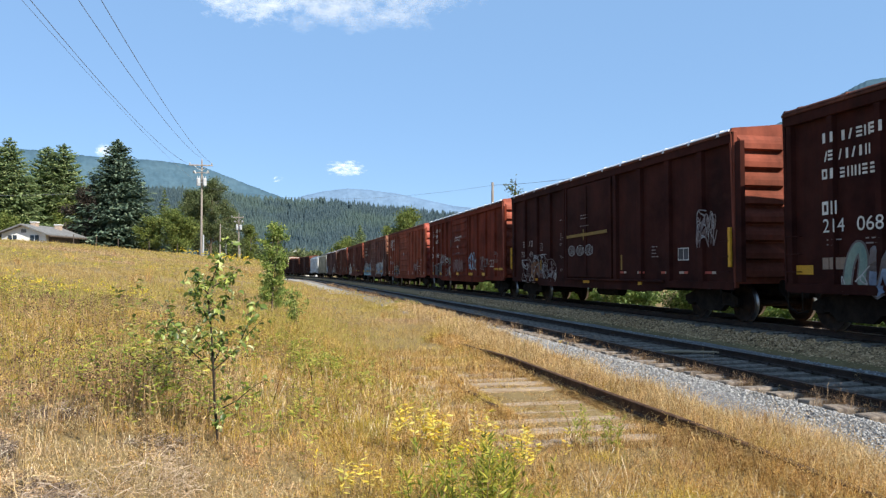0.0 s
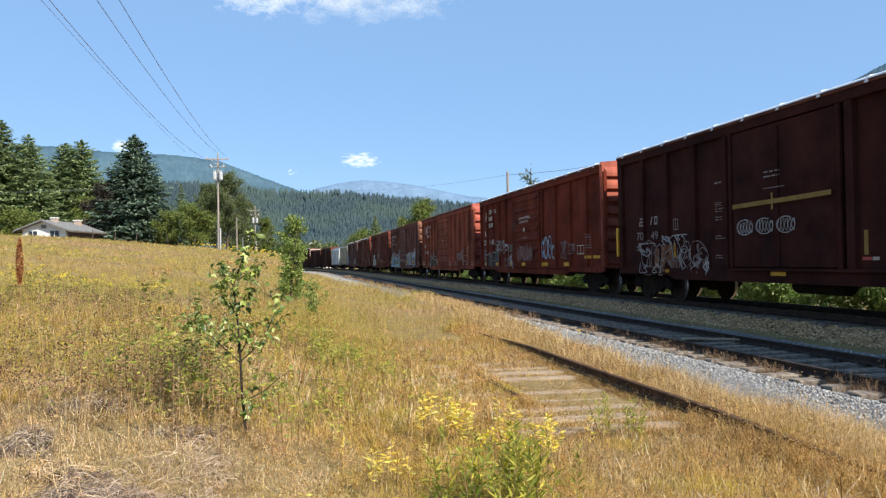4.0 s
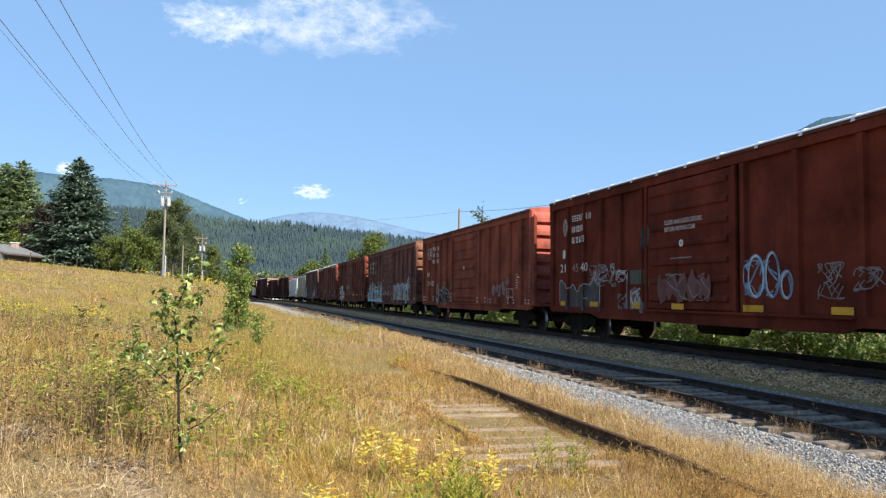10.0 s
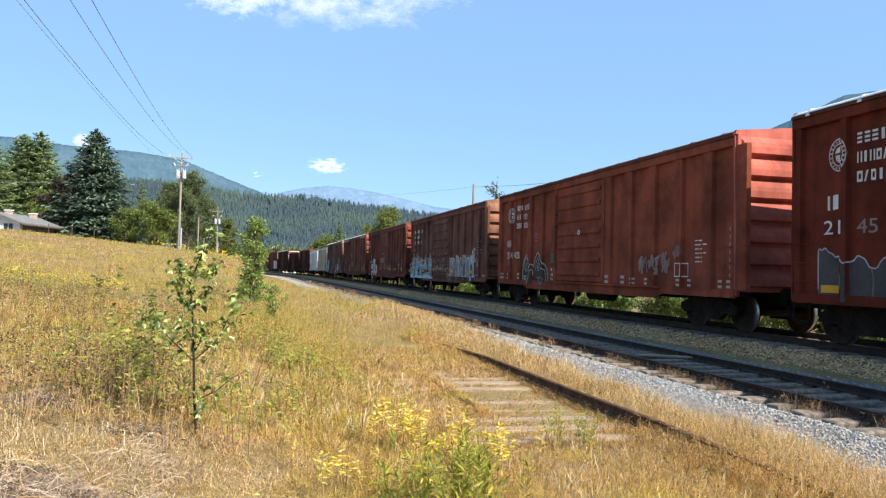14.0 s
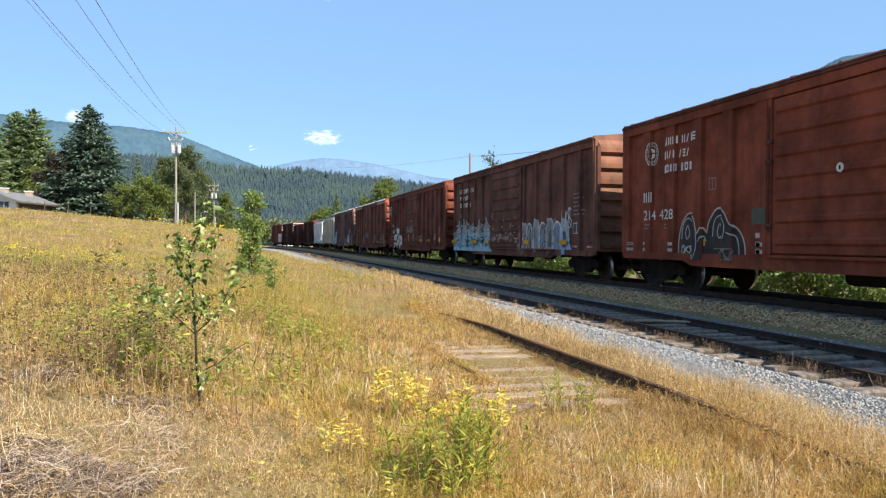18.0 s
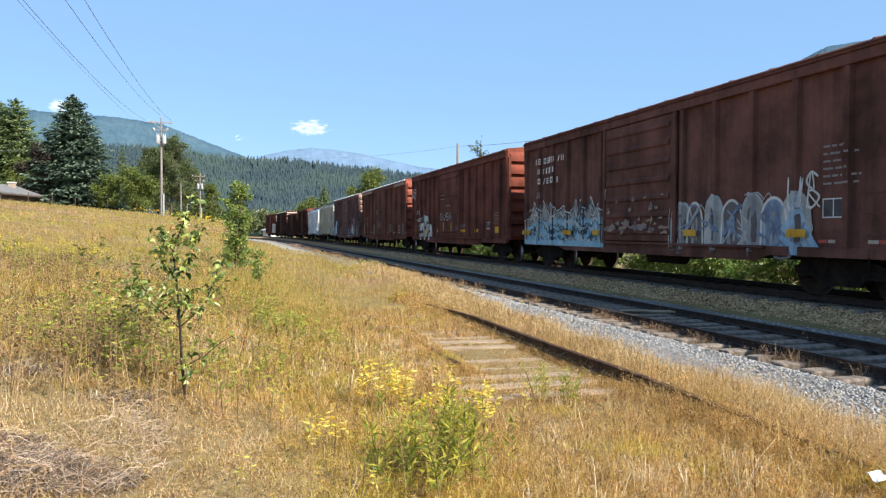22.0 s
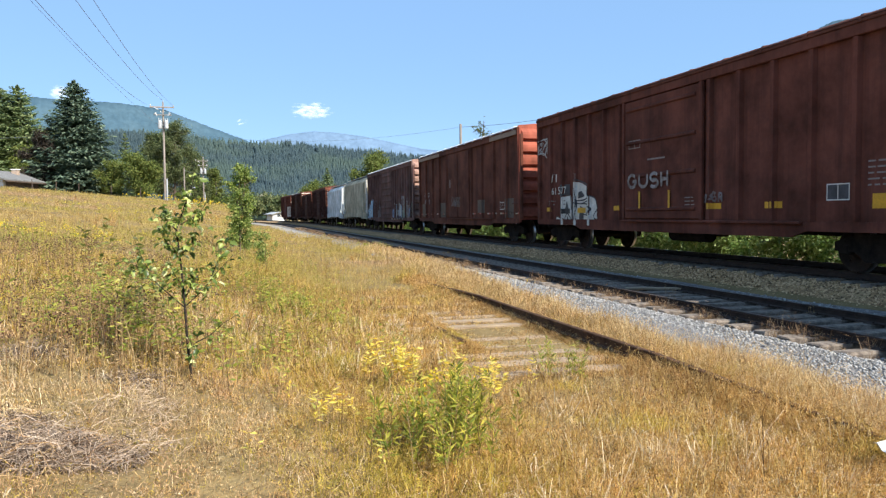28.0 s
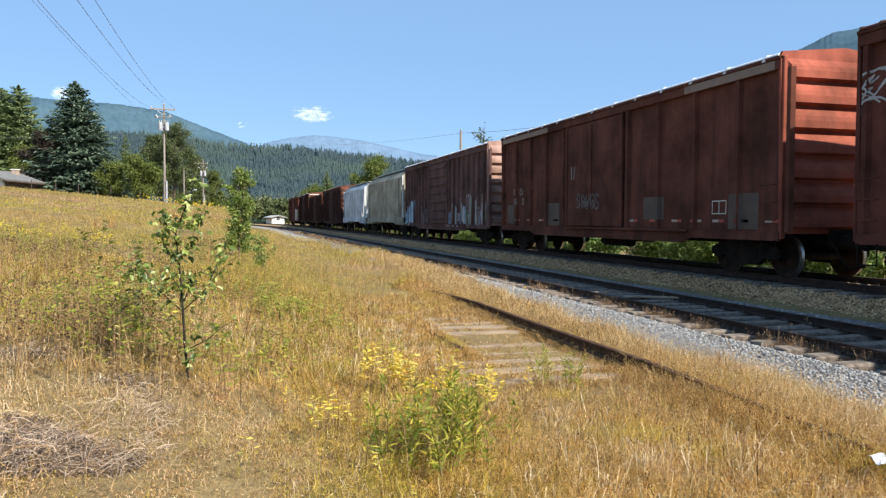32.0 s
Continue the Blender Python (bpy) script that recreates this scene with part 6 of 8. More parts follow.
            stroke(side, m, [(u, r.uniform(0.88, 1.2)), (u + r.gauss(0, 0.03), 1.4), (u + r.gauss(0, 0.08), top)], r.uniform(0.05, 0.16), 0.006 + 0.0003 * i)
            part("graffiti_drip", m, mats[i % len(mats)], car)
    strip(side, 9.4, 12.0, 0.9, 1.0, SPRAY_SILVER, "sprayed_edge", car, lift=0.026)
    small_print(side, car, 0.7, 1.8, 3.3, 3.8, 3, WHITE_DIM, 17)


def hopper(paint, label, length, tall):
    """A covered hopper: bulging sides with ribs, sloped end sheets, bays below, hatches and walkway on top."""
    car = thing("covered_hopper", label, "hopper car", group="train")
    h = length / 2
    sect = [(-1.45, 1.35), (-1.52, 2.4), (-1.50, tall - 0.5), (-1.2, tall - 0.12), (-0.5, tall), (0.5, tall), (1.2, tall - 0.12), (1.5, tall - 0.5), (1.52, 2.4), (1.45, 1.35)]
    m = Mesh()
    m.prism(sect, 1, -h + 1.1, h - 1.1)
    part("body", m, paint, car)
    for s in (-1, 1):
        e = Mesh()
        y0, y1 = s * (h - 1.1), s * (h - 0.35)
        e.add([(-1.5, y0, tall - 0.5), (1.5, y0, tall - 0.5), (1.45, y1, tall - 0.45), (-1.45, y1, tall - 0.45), (-1.45, y0, 1.6), (1.45, y0, 1.6), (-1.2, y0, tall - 0.12), (1.2, y0, tall - 0.12), (1.1, y1, tall - 0.2), (-1.1, y1, tall - 0.2)],
              [(4, 5, 2, 3), (0, 4, 3), (1, 2, 5), (3, 2, 8, 9), (6, 9, 8, 7), (0, 3, 9, 6), (1, 7, 8, 2)])
        part("end_slope", e, paint, car)
        for x, w, q, z1 in ((-1.4, 0.06, 0.30, tall - 0.4), (1.4, 0.06, 0.30, tall - 0.4), (-0.8, 0.05, 0.32, tall - 0.6), (0.8, 0.05, 0.32, tall - 0.6)):
            part("end_post", Mesh().bar(x - w, x + w, s * (h - 0.42), s * (h - q), 0.92, z1, 0.012), STUCCO, car, "white end post")
        part("end_platform", Mesh().bar(-1.5, 1.5, s * (h - 2.6), s * h, 0.9, 1.02, 0.02), paint, car)
        ladder(car, -1.45, s * (h - 0.2), "y", 0.8, tall - 0.3, paint, 9)
        part("side_sill", Mesh().bar(s * 1.42, s * 1.5, -h + 0.1, h - 0.1, 1.02, 1.36, 0.015), paint, car)
        for y in (-h + 1.14, h - 1.14):
            part("side_rib", Mesh().bar(s * 1.49, s * 1.56, y - 0.04, y + 0.04, 1.36, tall - 0.5, 0.01), paint, car)
    for i in range(3):
        y = (i - 1) * (length - 5) / 3
        b = Mesh()
        b.add([(-1.3, y - 1.25, 1.36), (1.3, y - 1.25, 1.36), (1.3, y + 1.25, 1.36), (-1.3, y + 1.25, 1.36), (-0.4, y - 0.3, 0.42), (0.4, y - 0.3, 0.42), (0.4, y + 0.3, 0.42), (-0.4, y + 0.3, 0.42)],
              [(0, 1, 5, 4), (1, 2, 6, 5), (2, 3, 7, 6), (3, 0, 4, 7), (7, 6, 5, 4)])
        part("discharge_bay", b, IRON, car)
    w = Mesh()
    for x in (-0.85, 0.85):
        w.bar(x - 0.25, x + 0.25, -h + 0.4, h - 0.4, tall + 0.02, tall + 0.07, 0.01)
    part("running_board", w, GREY_METAL, car)
    for i in range(6):
        y = -h + 1.9 + (length - 3.8) * i / 5
        part("hatch", Mesh().bar(-0.45, 0.45, y - 0.5, y + 0.5, tall - 0.01, tall + 0.14, 0.04), paint, car)
    bogies(car, h, WHEELS)
    return car, None


def build_rear():
    put(hopper(HOPPER_TAN, "tan-grey covered hopper with rust stains", 13.2, 4.45), 107.6, 13.2)
    put(hopper(HOPPER_WHITE, "pale grey covered hopper with smooth sides", 12.6, 4.3), 121.4, 12.6)
    car, side = put(boxcar(RED_H, "dark brown boxcar with faint grey graffiti", posts=(7, 7), eave=4.5, end_paint=RED_F, wheels=WHEELS), 138.6)
    graffiti(side, car, 10.0, 14.0, 0.9, 2.2, 4, [SPRAY_GREY], SPRAY_DIM, 81)
    put(boxcar(RED_H, "dark rust-brown boxcar with close side posts", posts=(8, 8), eave=4.3, end_paint=RED_F, wheels=WHEELS), 155.9)
    put(boxcar(RED_H, "tall dark boxcar with a pale end", eave=4.95, posts=(6, 6), roof=HOPPER_WHITE, end_paint=RED_F, wheels=WHEELS), 173.3)
    car, side = put(boxcar(RED_D, "red boxcar with a white upper band and pale patch", eave=4.95, posts=(6, 6), end_paint=RED_F, wheels=WHEELS), 190.7)
    strip(side, 10.5, 15.3, 0.95, 2.9, WHITE, "white_panel", car, "white panel", step=0.1)
    # pale upper halves of the two rear end walls
    for car, _ in TRAIN[-2:]:
        part("end_panel", Mesh().bar(-1.36, 1.36, -CAR_L / 2 - 0.10, -CAR_L / 2 - 0.09, 3.2, 4.9, 0.002), WHITE, car, "white upper end panel")
        part("end_band", Mesh().bar(-1.1, 1.1, -CAR_L / 2 - 0.106, -CAR_L / 2 - 0.101, 3.9, 4.3, 0.001), REFLECT_RED, car, "red band on the end")


build_train()
build_rear()

# the train's way along the track in metres, as a polynomial of (t - 16) / 16
WAY = (43.1161, 1.2286, 3.0344, 2.5317, -1.5901, 0.3084)


def way(t):
    q = (t - 16) / 16
    return sum(c * q ** (k + 1) for k, c in enumerate(WAY))


def motions():
    for car, middle in TRAIN:
        rows = []
        for k in range(33):
            y = middle - way(k)
            rows.append((k, pose(X_MAIN - float(curve_off(y)), y, Z_MAIN, 0, 0, math.degrees(math.atan(max(0.0, y - 115) / 600)))))
        walk(car, rows)
    for w in WHEELS:
        y0 = w.location.y
        walk(w, [(k / 10, pose(0, y0, 0.42, math.degrees(way(k / 10) / 0.42) % 360)) for k in range(321)])


# ---------- distance ----------
def ridge(name, label, profile, near, far, mat, seed, az0=-70.0, az1=100.0, rough=0.03, base=-4.0, step=0.5, ragged=0.0):
    """A range of hills: its skyline is given as (bearing, elevation) seen from the railway, its foot lies at near, its crest at far."""
    az = np.arange(az0, az1 + step, step)
    el = np.interp(az, [p[0] for p in profile], [p[1] for p in profile])
    el = el + ragged * (np.random.default_rng(seed + 50).random(len(az)) - 0.5)
    rows = 14
    r = np.random.default_rng(seed)
    ph = r.uniform(0, 6.28, 8)
    v = []
    for k in range(rows + 1):
        s = k / rows
        wob = 0.10 * np.sin(az * 0.35 + ph[0] + 2 * s) + 0.06 * np.sin(az * 0.9 + ph[1] - 3 * s) + 0.03 * np.sin(az * 2.3 + ph[2])
        dist = near + (far - near) * (s + 0.35 * s * (1 - s) * wob * 4)
        crest_z = 1.64 + far * np.tan(np.radians(el))
        z = base + (crest_z - base) * (s ** 1.15) * (1 + 0.5 * wob * (1 - s) * s * 4 * 0.35)
        z = z + rough * crest_z * 0.3 * np.sin(az * 3.1 + 5 * s + ph[3]) * s * (1 - s) * 4
        v.append(np.stack([dist * np.sin(np.radians(az)), dist * np.cos(np.radians(az)), z], 1))
    back = far * 1.15
    v.append(np.stack([back * np.sin(np.radians(az)), back * np.cos(np.radians(az)), np.full_like(az, base)], 1))
    v = np.array(v)
    n = len(az)
    i = np.arange((rows + 2) * n).reshape(rows + 2, n)
    f = np.stack([i[:-1, :-1].ravel(), i[:-1, 1:].ravel(), i[1:, 1:].ravel(), i[1:, :-1].ravel()], 1)
    me = np_mesh(name, v.reshape(-1, 3), f, mat, 4)
    me.polygons.foreach_set("use_smooth", [True] * len(f))
    tagged(new(name, me), label, "mountain", kind="structure")
    return v


def conifer_cloud(pts, hs, rs, tiers, sides, seed):
    """Many simple firs in one mesh: each is a stack of ragged, drooping skirts."""
    r = np.random.default_rng(seed)
    n = len(pts)
    verts, faces = [], []
    k = np.arange(n)
    for t in range(tiers):
        z0, z1 = t / tiers * 0.92, min(1.0, (t + 1.55) / tiers)
        rad = (1 - z0) ** 0.9
        ang = np.arange(sides) * 6.283 / sides
        a = ang[None] + r.uniform(0, 6.28, (n, 1))
        q = rs[:, None] * rad * r.uniform(0.6, 1.15, (n, sides))
        zz = (z0 + r.uniform(-0.05, 0.03, (n, sides))) * hs[:, None]
        ring = np.stack([pts[:, :1] + q * np.cos(a), pts[:, 1:2] + q * np.sin(a), pts[:, 2:3] + zz], -1)
        top = np.stack([pts[:, 0], pts[:, 1], pts[:, 2] + z1 * hs], -1)[:, None]
        b = sum(len(x) for x in verts)
        verts.append(np.concatenate([ring, top], 1).reshape(-1, 3))
        base = b + k * (sides + 1)
        for s in range(sides):
            faces.append(np.stack([base + s, base + (s + 1) % sides, base + sides], 1))
    return np.concatenate(verts), np.concatenate(faces)


# the ranges get their haze from the blued material colours
ridge("mountain_far", "far mountain range with blue haze put into its colour", [(-70, 5.0), (0, 4.6), (2.4, 5.75), (4.1, 6.15), (5.8, 6.36), (7.5, 6.26), (9.7, 5.98), (11.9, 5.5), (14.0, 5.05), (16.2, 4.8), (25, 4.6), (100, 5)],
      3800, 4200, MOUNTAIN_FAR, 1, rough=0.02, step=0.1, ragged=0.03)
ridge("mountain_left", "forested mountain with distance haze put into its colour", [(-70, 7.5), (-30, 8.0), (-20, 8.25), (-15.4, 8.25), (-13.5, 8.12), (-11.1, 8.04), (-8.6, 8.05), (-6.3, 7.87), (-4.8, 7.66), (-2.9, 6.97), (0.4, 5.77), (2.4, 5.0), (6, 3.6), (12, 2.0), (20, 1.0), (100, 0.5)],
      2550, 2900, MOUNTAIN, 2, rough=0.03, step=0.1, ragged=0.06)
ridge("mountain_right", "forested mountain with distance haze put into its colour", [(-70, 0.2), (10, 0.3), (20, 3.0), (30, 7.0), (36, 9.6), (41.4, 11.8), (43.2, 12.6), (46, 12.8), (60, 13.5), (80, 11), (100, 10)],
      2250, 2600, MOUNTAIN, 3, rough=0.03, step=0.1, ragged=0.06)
slope = ridge("forest_hill", "dark forested hillside across the valley, tinted with haze",
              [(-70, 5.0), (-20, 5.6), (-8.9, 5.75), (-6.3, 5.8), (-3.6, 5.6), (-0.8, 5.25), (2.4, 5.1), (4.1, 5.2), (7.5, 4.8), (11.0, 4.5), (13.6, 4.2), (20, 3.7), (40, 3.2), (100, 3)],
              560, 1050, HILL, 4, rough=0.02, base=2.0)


def hillside_forest():
    r = np.random.default_rng(12)
    n = 15000
    rows, cols = slope.shape[0] - 2, slope.shape[1]
    a = np.where(r.random(n) < 0.8, r.uniform(-14, 16, n), r.uniform(-40, 60, n))
    c = (a + 70) / 0.5
    s = (r.random(n) ** 0.8) * rows * 0.999
    c0, s0 = c.astype(int), s.astype(int)
    cf, sf = (c - c0)[:, None], (s - s0)[:, None]
    p = (slope[s0, c0] * (1 - cf) + slope[s0, c0 + 1] * cf) * (1 - sf) + (slope[s0 + 1, c0] * (1 - cf) + slope[s0 + 1, c0 + 1] * cf) * sf
    p[:, 2] -= 0.5
    h = r.uniform(5.0, 10.0, n) * (0.85 + 0.4 * (s / rows) ** 6)
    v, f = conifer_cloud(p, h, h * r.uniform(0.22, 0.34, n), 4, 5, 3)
    tagged(new("hillside_forest", np_mesh("hillside_forest", v, f, NEEDLE_FAR)), "dense dark conifer forest covering the far hillside, tinted with haze", "forest", kind="stuff")


hillside_forest()


def cloud(name, az, el, dist, w, h, seed, thresh, label, detail=10.0, rough=0.68, wide=1.6):
    """A thin bank of cloud high over the valley; its body is broken up by noise."""
    m, nt, b = mat_new(name + "_vapour")
    nt.nodes.remove(b)
    tc = nt.nodes.new("ShaderNodeTexCoord")
    gr = nt.nodes.new("ShaderNodeTexGradient")
    gr.gradient_type = "SPHERICAL"
    mp = nt.nodes.new("ShaderNodeMapping")
    mp.inputs["Scale"].default_value = (2.0 / w, 2.0 / h, 1.0)
    nt.links.new(tc.outputs["Object"], mp.inputs[0])
    nt.links.new(mp.outputs[0], gr.inputs[0])
    mp2 = nt.nodes.new("ShaderNodeMapping")
    mp2.inputs["Location"].default_value = (seed * 313.0, seed * 97.0, 0)
    mp2.inputs["Scale"].default_value = (1.0 / h, wide / h, 1.0)
    nt.links.new(tc.outputs["Object"], mp2.inputs[0])
    nz = noise_tex(nt, mp2.outputs[0], 4.2, detail, rough)
    ad = nt.nodes.new("ShaderNodeMath")
    ad.operation = "MULTIPLY"
    nt.links.new(nz, ad.inputs[0])
    k = ramp(nt, gr.outputs["Fac"], [(0.0, (0, 0, 0)), (0.75, (1, 1, 1))])
    nt.links.new(k, ad.inputs[1])
    al = ramp(nt, ad.outputs[0], [(thresh, (0, 0, 0)), (thresh + 0.34, (0.8, 0.8, 0.8))])
    d = nt.nodes.new("ShaderNodeBsdfDiffuse")
    d.inputs[0].default_value = (0.86, 0.88, 0.90, 1)
    tr = nt.nodes.new("ShaderNodeBsdfTransparent")
    ms = nt.nodes.new("ShaderNodeMixShader")
    nt.links.new(al, ms.inputs[0])
    nt.links.new(tr.outputs[0], ms.inputs[1])
    nt.links.new(d.outputs[0], ms.inputs[2])
    nt.links.new(ms.outputs[0], nt.nodes["Material Output"].inputs[0])
    a, e = radians(az), radians(el)
    p = Vector((math.sin(a) * math.cos(e), math.cos(a) * math.cos(e), math.sin(e))) * dist
    me = Mesh().add([(-w / 2, -h / 2, 0), (w / 2, -h / 2, 0), (w / 2, h / 2, 0), (-w / 2, h / 2, 0)], [(0, 1, 2, 3)]).mesh(name, m)
    ob = tagged(new(name, me), label, "cloud", kind="structure")
    ob.matrix_basis = look(p, (0, 0, 1.6)) @ pose(0, 0, 0, 0, 180, 0)
    ob.visible_shadow = False


cloud("cloud_bank", 6.4, 20.6, 4500, 2700, 860, 3, 0.345, "broken white summer cloud")
cloud("cloud_bank", -1.8, 19.6, 4500, 1300, 500, 11, 0.36, "thin ragged edge of a white cloud")
cloud("cloud_small", 5.7, 7.9, 4500, 420, 180, 5, 0.30, "small white puff of cloud", 5.0, 0.55, 2.4)
cloud("cloud_wisp", -11.5, 8.5, 4500, 190, 150, 8, 0.30, "small white puff of cloud")
cloud("cloud_faint", 0.6, 7.0, 4500, 210, 120, 9, 0.50, "thin wisp of cloud", 4.0, 0.5, 2.2)


# ---------- trees ----------
def quads(centres, along, across):
    """One small quad for each centre, spanned by two half-axes."""
    v = np.stack([centres - along - across * 0.6, centres - along * 0.2 + across, centres + along, centres - along * 0.2 - across], 1)
    n = len(centres)
    return v.reshape(-1, 3), np.arange(4 * n).reshape(n, 4)


def unit(a):
    return a / np.maximum(1e-6, np.linalg.norm(a, axis=-1, keepdims=True))


def conifer(label, h, r, mat, seed, layers=34, dense=1.0, bare=0.04, point=0.8, name="conifer_tree"):
    g = np.random.default_rng(seed)
    t = thing(name, label, "tree")
    part("trunk", Mesh().tube([(0, 0, -0.6), (0.03 * h * 0.1, 0, h * 0.5), (0, 0, h * 0.98)], [0.018 * h, 0.012 * h, 0.002 * h], 8), BARK, t)
    C, A, B = [], [], []
    up = np.array([0, 0, 1.0])
    for i in range(layers):
        f = i / (layers - 1)
        z = h * (bare + (0.985 - bare) * f)
        R = r * (1 - f) ** point * g.uniform(0.86, 1.1) + 0.02 * h * (1 - f) + 0.012 * h
        n = int(dense * (7 + 8 * (1 - f)))
        a = g.uniform(0, 6.28) + np.arange(n) * 6.283 / n + g.normal(0, 0.2, n)
        for aa in a:
            L = R * g.uniform(0.66, 1.14)
            d = np.array([math.cos(aa), math.sin(aa), 0.0])
            side = np.array([-d[1], d[0], 0.0])
            k = max(7, int(34 * L / r + 5))
            s = np.linspace(0.15, 1, k) ** 0.8
            droop = -0.40 * s + 0.26 * s ** 2.4 + 0.45 * f * s
            p = d[None] * (L * s)[:, None] + up[None] * (z + g.normal(0, 0.2 * h / layers) + L * droop)[:, None]
            p = p + side[None] * (g.normal(0, 0.12 * L, k) * s)[:, None] + g.normal(0, 0.03, p.shape)
            size = (0.03 * r + 0.05 * L + 0.05) * g.uniform(0.7, 1.3, k) * (1.15 - 0.4 * s)
            al = d[None] * 0.9 + side[None] * g.normal(0, 0.5, (k, 1)) + up[None] * g.normal(-0.2, 0.32, (k, 1))
            ac = np.cross(al, up) + g.normal(0, 0.34, (k, 3))
            C.append(p)
            A.append(unit(al) * size[:, None])
            B.append(unit(ac) * (0.5 * size)[:, None])
    v, f = quads(np.concatenate(C), np.concatenate(A), np.concatenate(B))
    part("crown", np_mesh("crown", v, f, mat, 4), None, t)
    return t


def limb_tree(label, h, spread, mat, seed, leaf=0.16, clumps=60, per=70, base=0.25, name="broadleaf_tree", stems=1, squash=1.0, category="tree", trunk_r=None):
    """Trunks with limbs and a crown of small leaves gathered in clumps at the limbs' ends."""
    g = np.random.default_rng(seed)
    t = thing(name, label, category)
    ends = []
    tr = trunk_r or 0.016 * h
    for s in range(stems):
        lean = g.normal(0, 0.04 + 0.05 * (stems > 1), 2) * h
        bx = g.normal(0, 0.05 * (stems > 1), 2) * spread
        path = [(bx[0] + lean[0] * q, bx[1] + lean[1] * q, -0.25 + (h * 0.93 + 0.25) * q) for q in (0, 0.35, 0.7, 1.0)]
        part("trunk", Mesh().tube(path, [tr, 0.75 * tr, 0.45 * tr, 0.1 * tr], 7), BARK, t)
        n = max(6, clumps // (4 * stems))
        for i in range(n):
            f = base + (0.98 - base) * (i + g.random()) / n
            a = g.uniform(0, 6.28)
            L = spread * g.uniform(0.45, 1.0) * (math.sin(math.pi * min(0.98, 0.18 + 0.8 * (f - base) / (1 - base))) ** 0.7)
            p0 = Vector((bx[0] + lean[0] * f, bx[1] + lean[1] * f, h * 0.93 * f))
            p1 = p0 + Vector((L * math.cos(a), L * math.sin(a), 0.45 * L * squash))
            part("limb", Mesh().tube([p0, p0.lerp(p1, 0.5) + Vector((0, 0, -0.05 * L)), p1], [0.32 * tr, 0.2 * tr, 0.06 * tr], 5), BARK, t)
            for q in (0.45, 0.7, 0.88, 1.0):
                ends.append(tuple(p0.lerp(p1, q)))
    ends = np.array(ends)
    e = ends[g.integers(0, len(ends), clumps)] + g.normal(0, 0.07 * spread, (clumps, 3))
    c = np.repeat(e, per, 0)
    rad = np.repeat(g.uniform(0.09, 0.2, clumps) * spread + leaf, per)[:, None]
    loose = np.where(g.random((len(c), 1)) < 0.35, 1.9, 1.0)
    c = c + unit(g.normal(0, 1, c.shape)) * rad * loose * g.random((len(c), 1)) ** 0.5
    al = unit(g.normal(0, 1, c.shape) + np.array([0, 0, -0.35]))
    ac = unit(np.cross(al, g.normal(0, 1, c.shape)))
    sz = leaf * g.uniform(0.6, 1.3, (len(c), 1))
    v, f = quads(c, al * sz, ac * sz * 0.55)
    part("crown", np_mesh("crown", v, f, mat, 4), None, t)
    return t


def set_at(ob, x, y, turn=0.0, sink=0.0):
    ob.matrix_basis = pose(x, y, float(height(x, y)) - sink, 0, 0, turn)
    return ob


set_at(conifer("large blue-green spruce with a dense drooping crown", 14.6, 5.6, NEEDLE_BLUE, 3, layers=31, dense=3.0, point=0.66, name="spruce_tree"), -19.8, 105)
set_at(conifer("tall dark fir at the edge of a garden", 17.0, 5.0, NEEDLE, 4, layers=31, dense=2.4, point=0.6), -38.0, 111)
set_at(conifer("slender fir with gaps between its branches", 15.0, 4.6, NEEDLE, 5, layers=31, dense=2.4, point=0.6), -34.6, 111)
set_at(conifer("tall open fir behind a house", 15.4, 4.8, NEEDLE, 6, layers=31, dense=2.4, point=0.55), -32.6, 121)
set_at(conifer("tall fir behind a house", 15.8, 5.0, NEEDLE, 7, layers=31, dense=2.4, point=0.55), -30.1, 120)
set_at(conifer("tall dark fir at the edge of a garden", 20.0, 4.6, NEEDLE, 8, layers=31, dense=2.4, point=0.6), -41.5, 112)
set_at(conifer("tall dark fir at the edge of a garden", 21.0, 4.6, NEEDLE, 9, layers=31, dense=2.4, point=0.6), -46.5, 114)
set_at(conifer("small pointed fir among bushes", 10.2, 2.2, NEEDLE, 10, layers=20, dense=1.6), -16.1, 122)
set_at(limb_tree("dark plum-leaved ornamental tree beside the spruce", 7.6, 3.0, LEAF_PLUM, 11, 0.12, 130, 130, 0.06), -23.3, 103)
set_at(limb_tree("low brownish bush on the crest", 4.2, 2.2, LEAF_OLIVE, 12, 0.10, 70, 110, 0.05, name="bush", category="bush"), -15.2, 101)
set_at(limb_tree("rounded olive-green bush on the crest", 5.2, 2.9, LEAF_OLIVE, 13, 0.12, 130, 130, 0.05, name="bush", category="bush"), -12.1, 100)
set_at(limb_tree("loose tall poplar with grey-green leaves", 13.8, 3.6, LEAF_TREE, 14, 0.12, 240, 110, 0.1), -9.8, 130)
set_at(limb_tree("loose tall poplar with grey-green leaves", 12.0, 3.2, LEAF_TREE, 15, 0.12, 240, 110, 0.1), -12.0, 133)
set_at(limb_tree("loose tall poplar with grey-green leaves", 10.8, 3.4, LEAF_TREE, 16, 0.12, 240, 130, 0.08), -7.6, 150)
set_at(limb_tree("yellowing broadleaf tree at the end of the row", 8.2, 2.2, LEAF_OLIVE, 17, 0.13, 110, 110, 0.08), -4.0, 152)
set_at(limb_tree("broadleaf tree behind the garden firs", 11.0, 3.6, LEAF_OLIVE, 18, 0.15, 140, 120, 0.08), -36.5, 124)
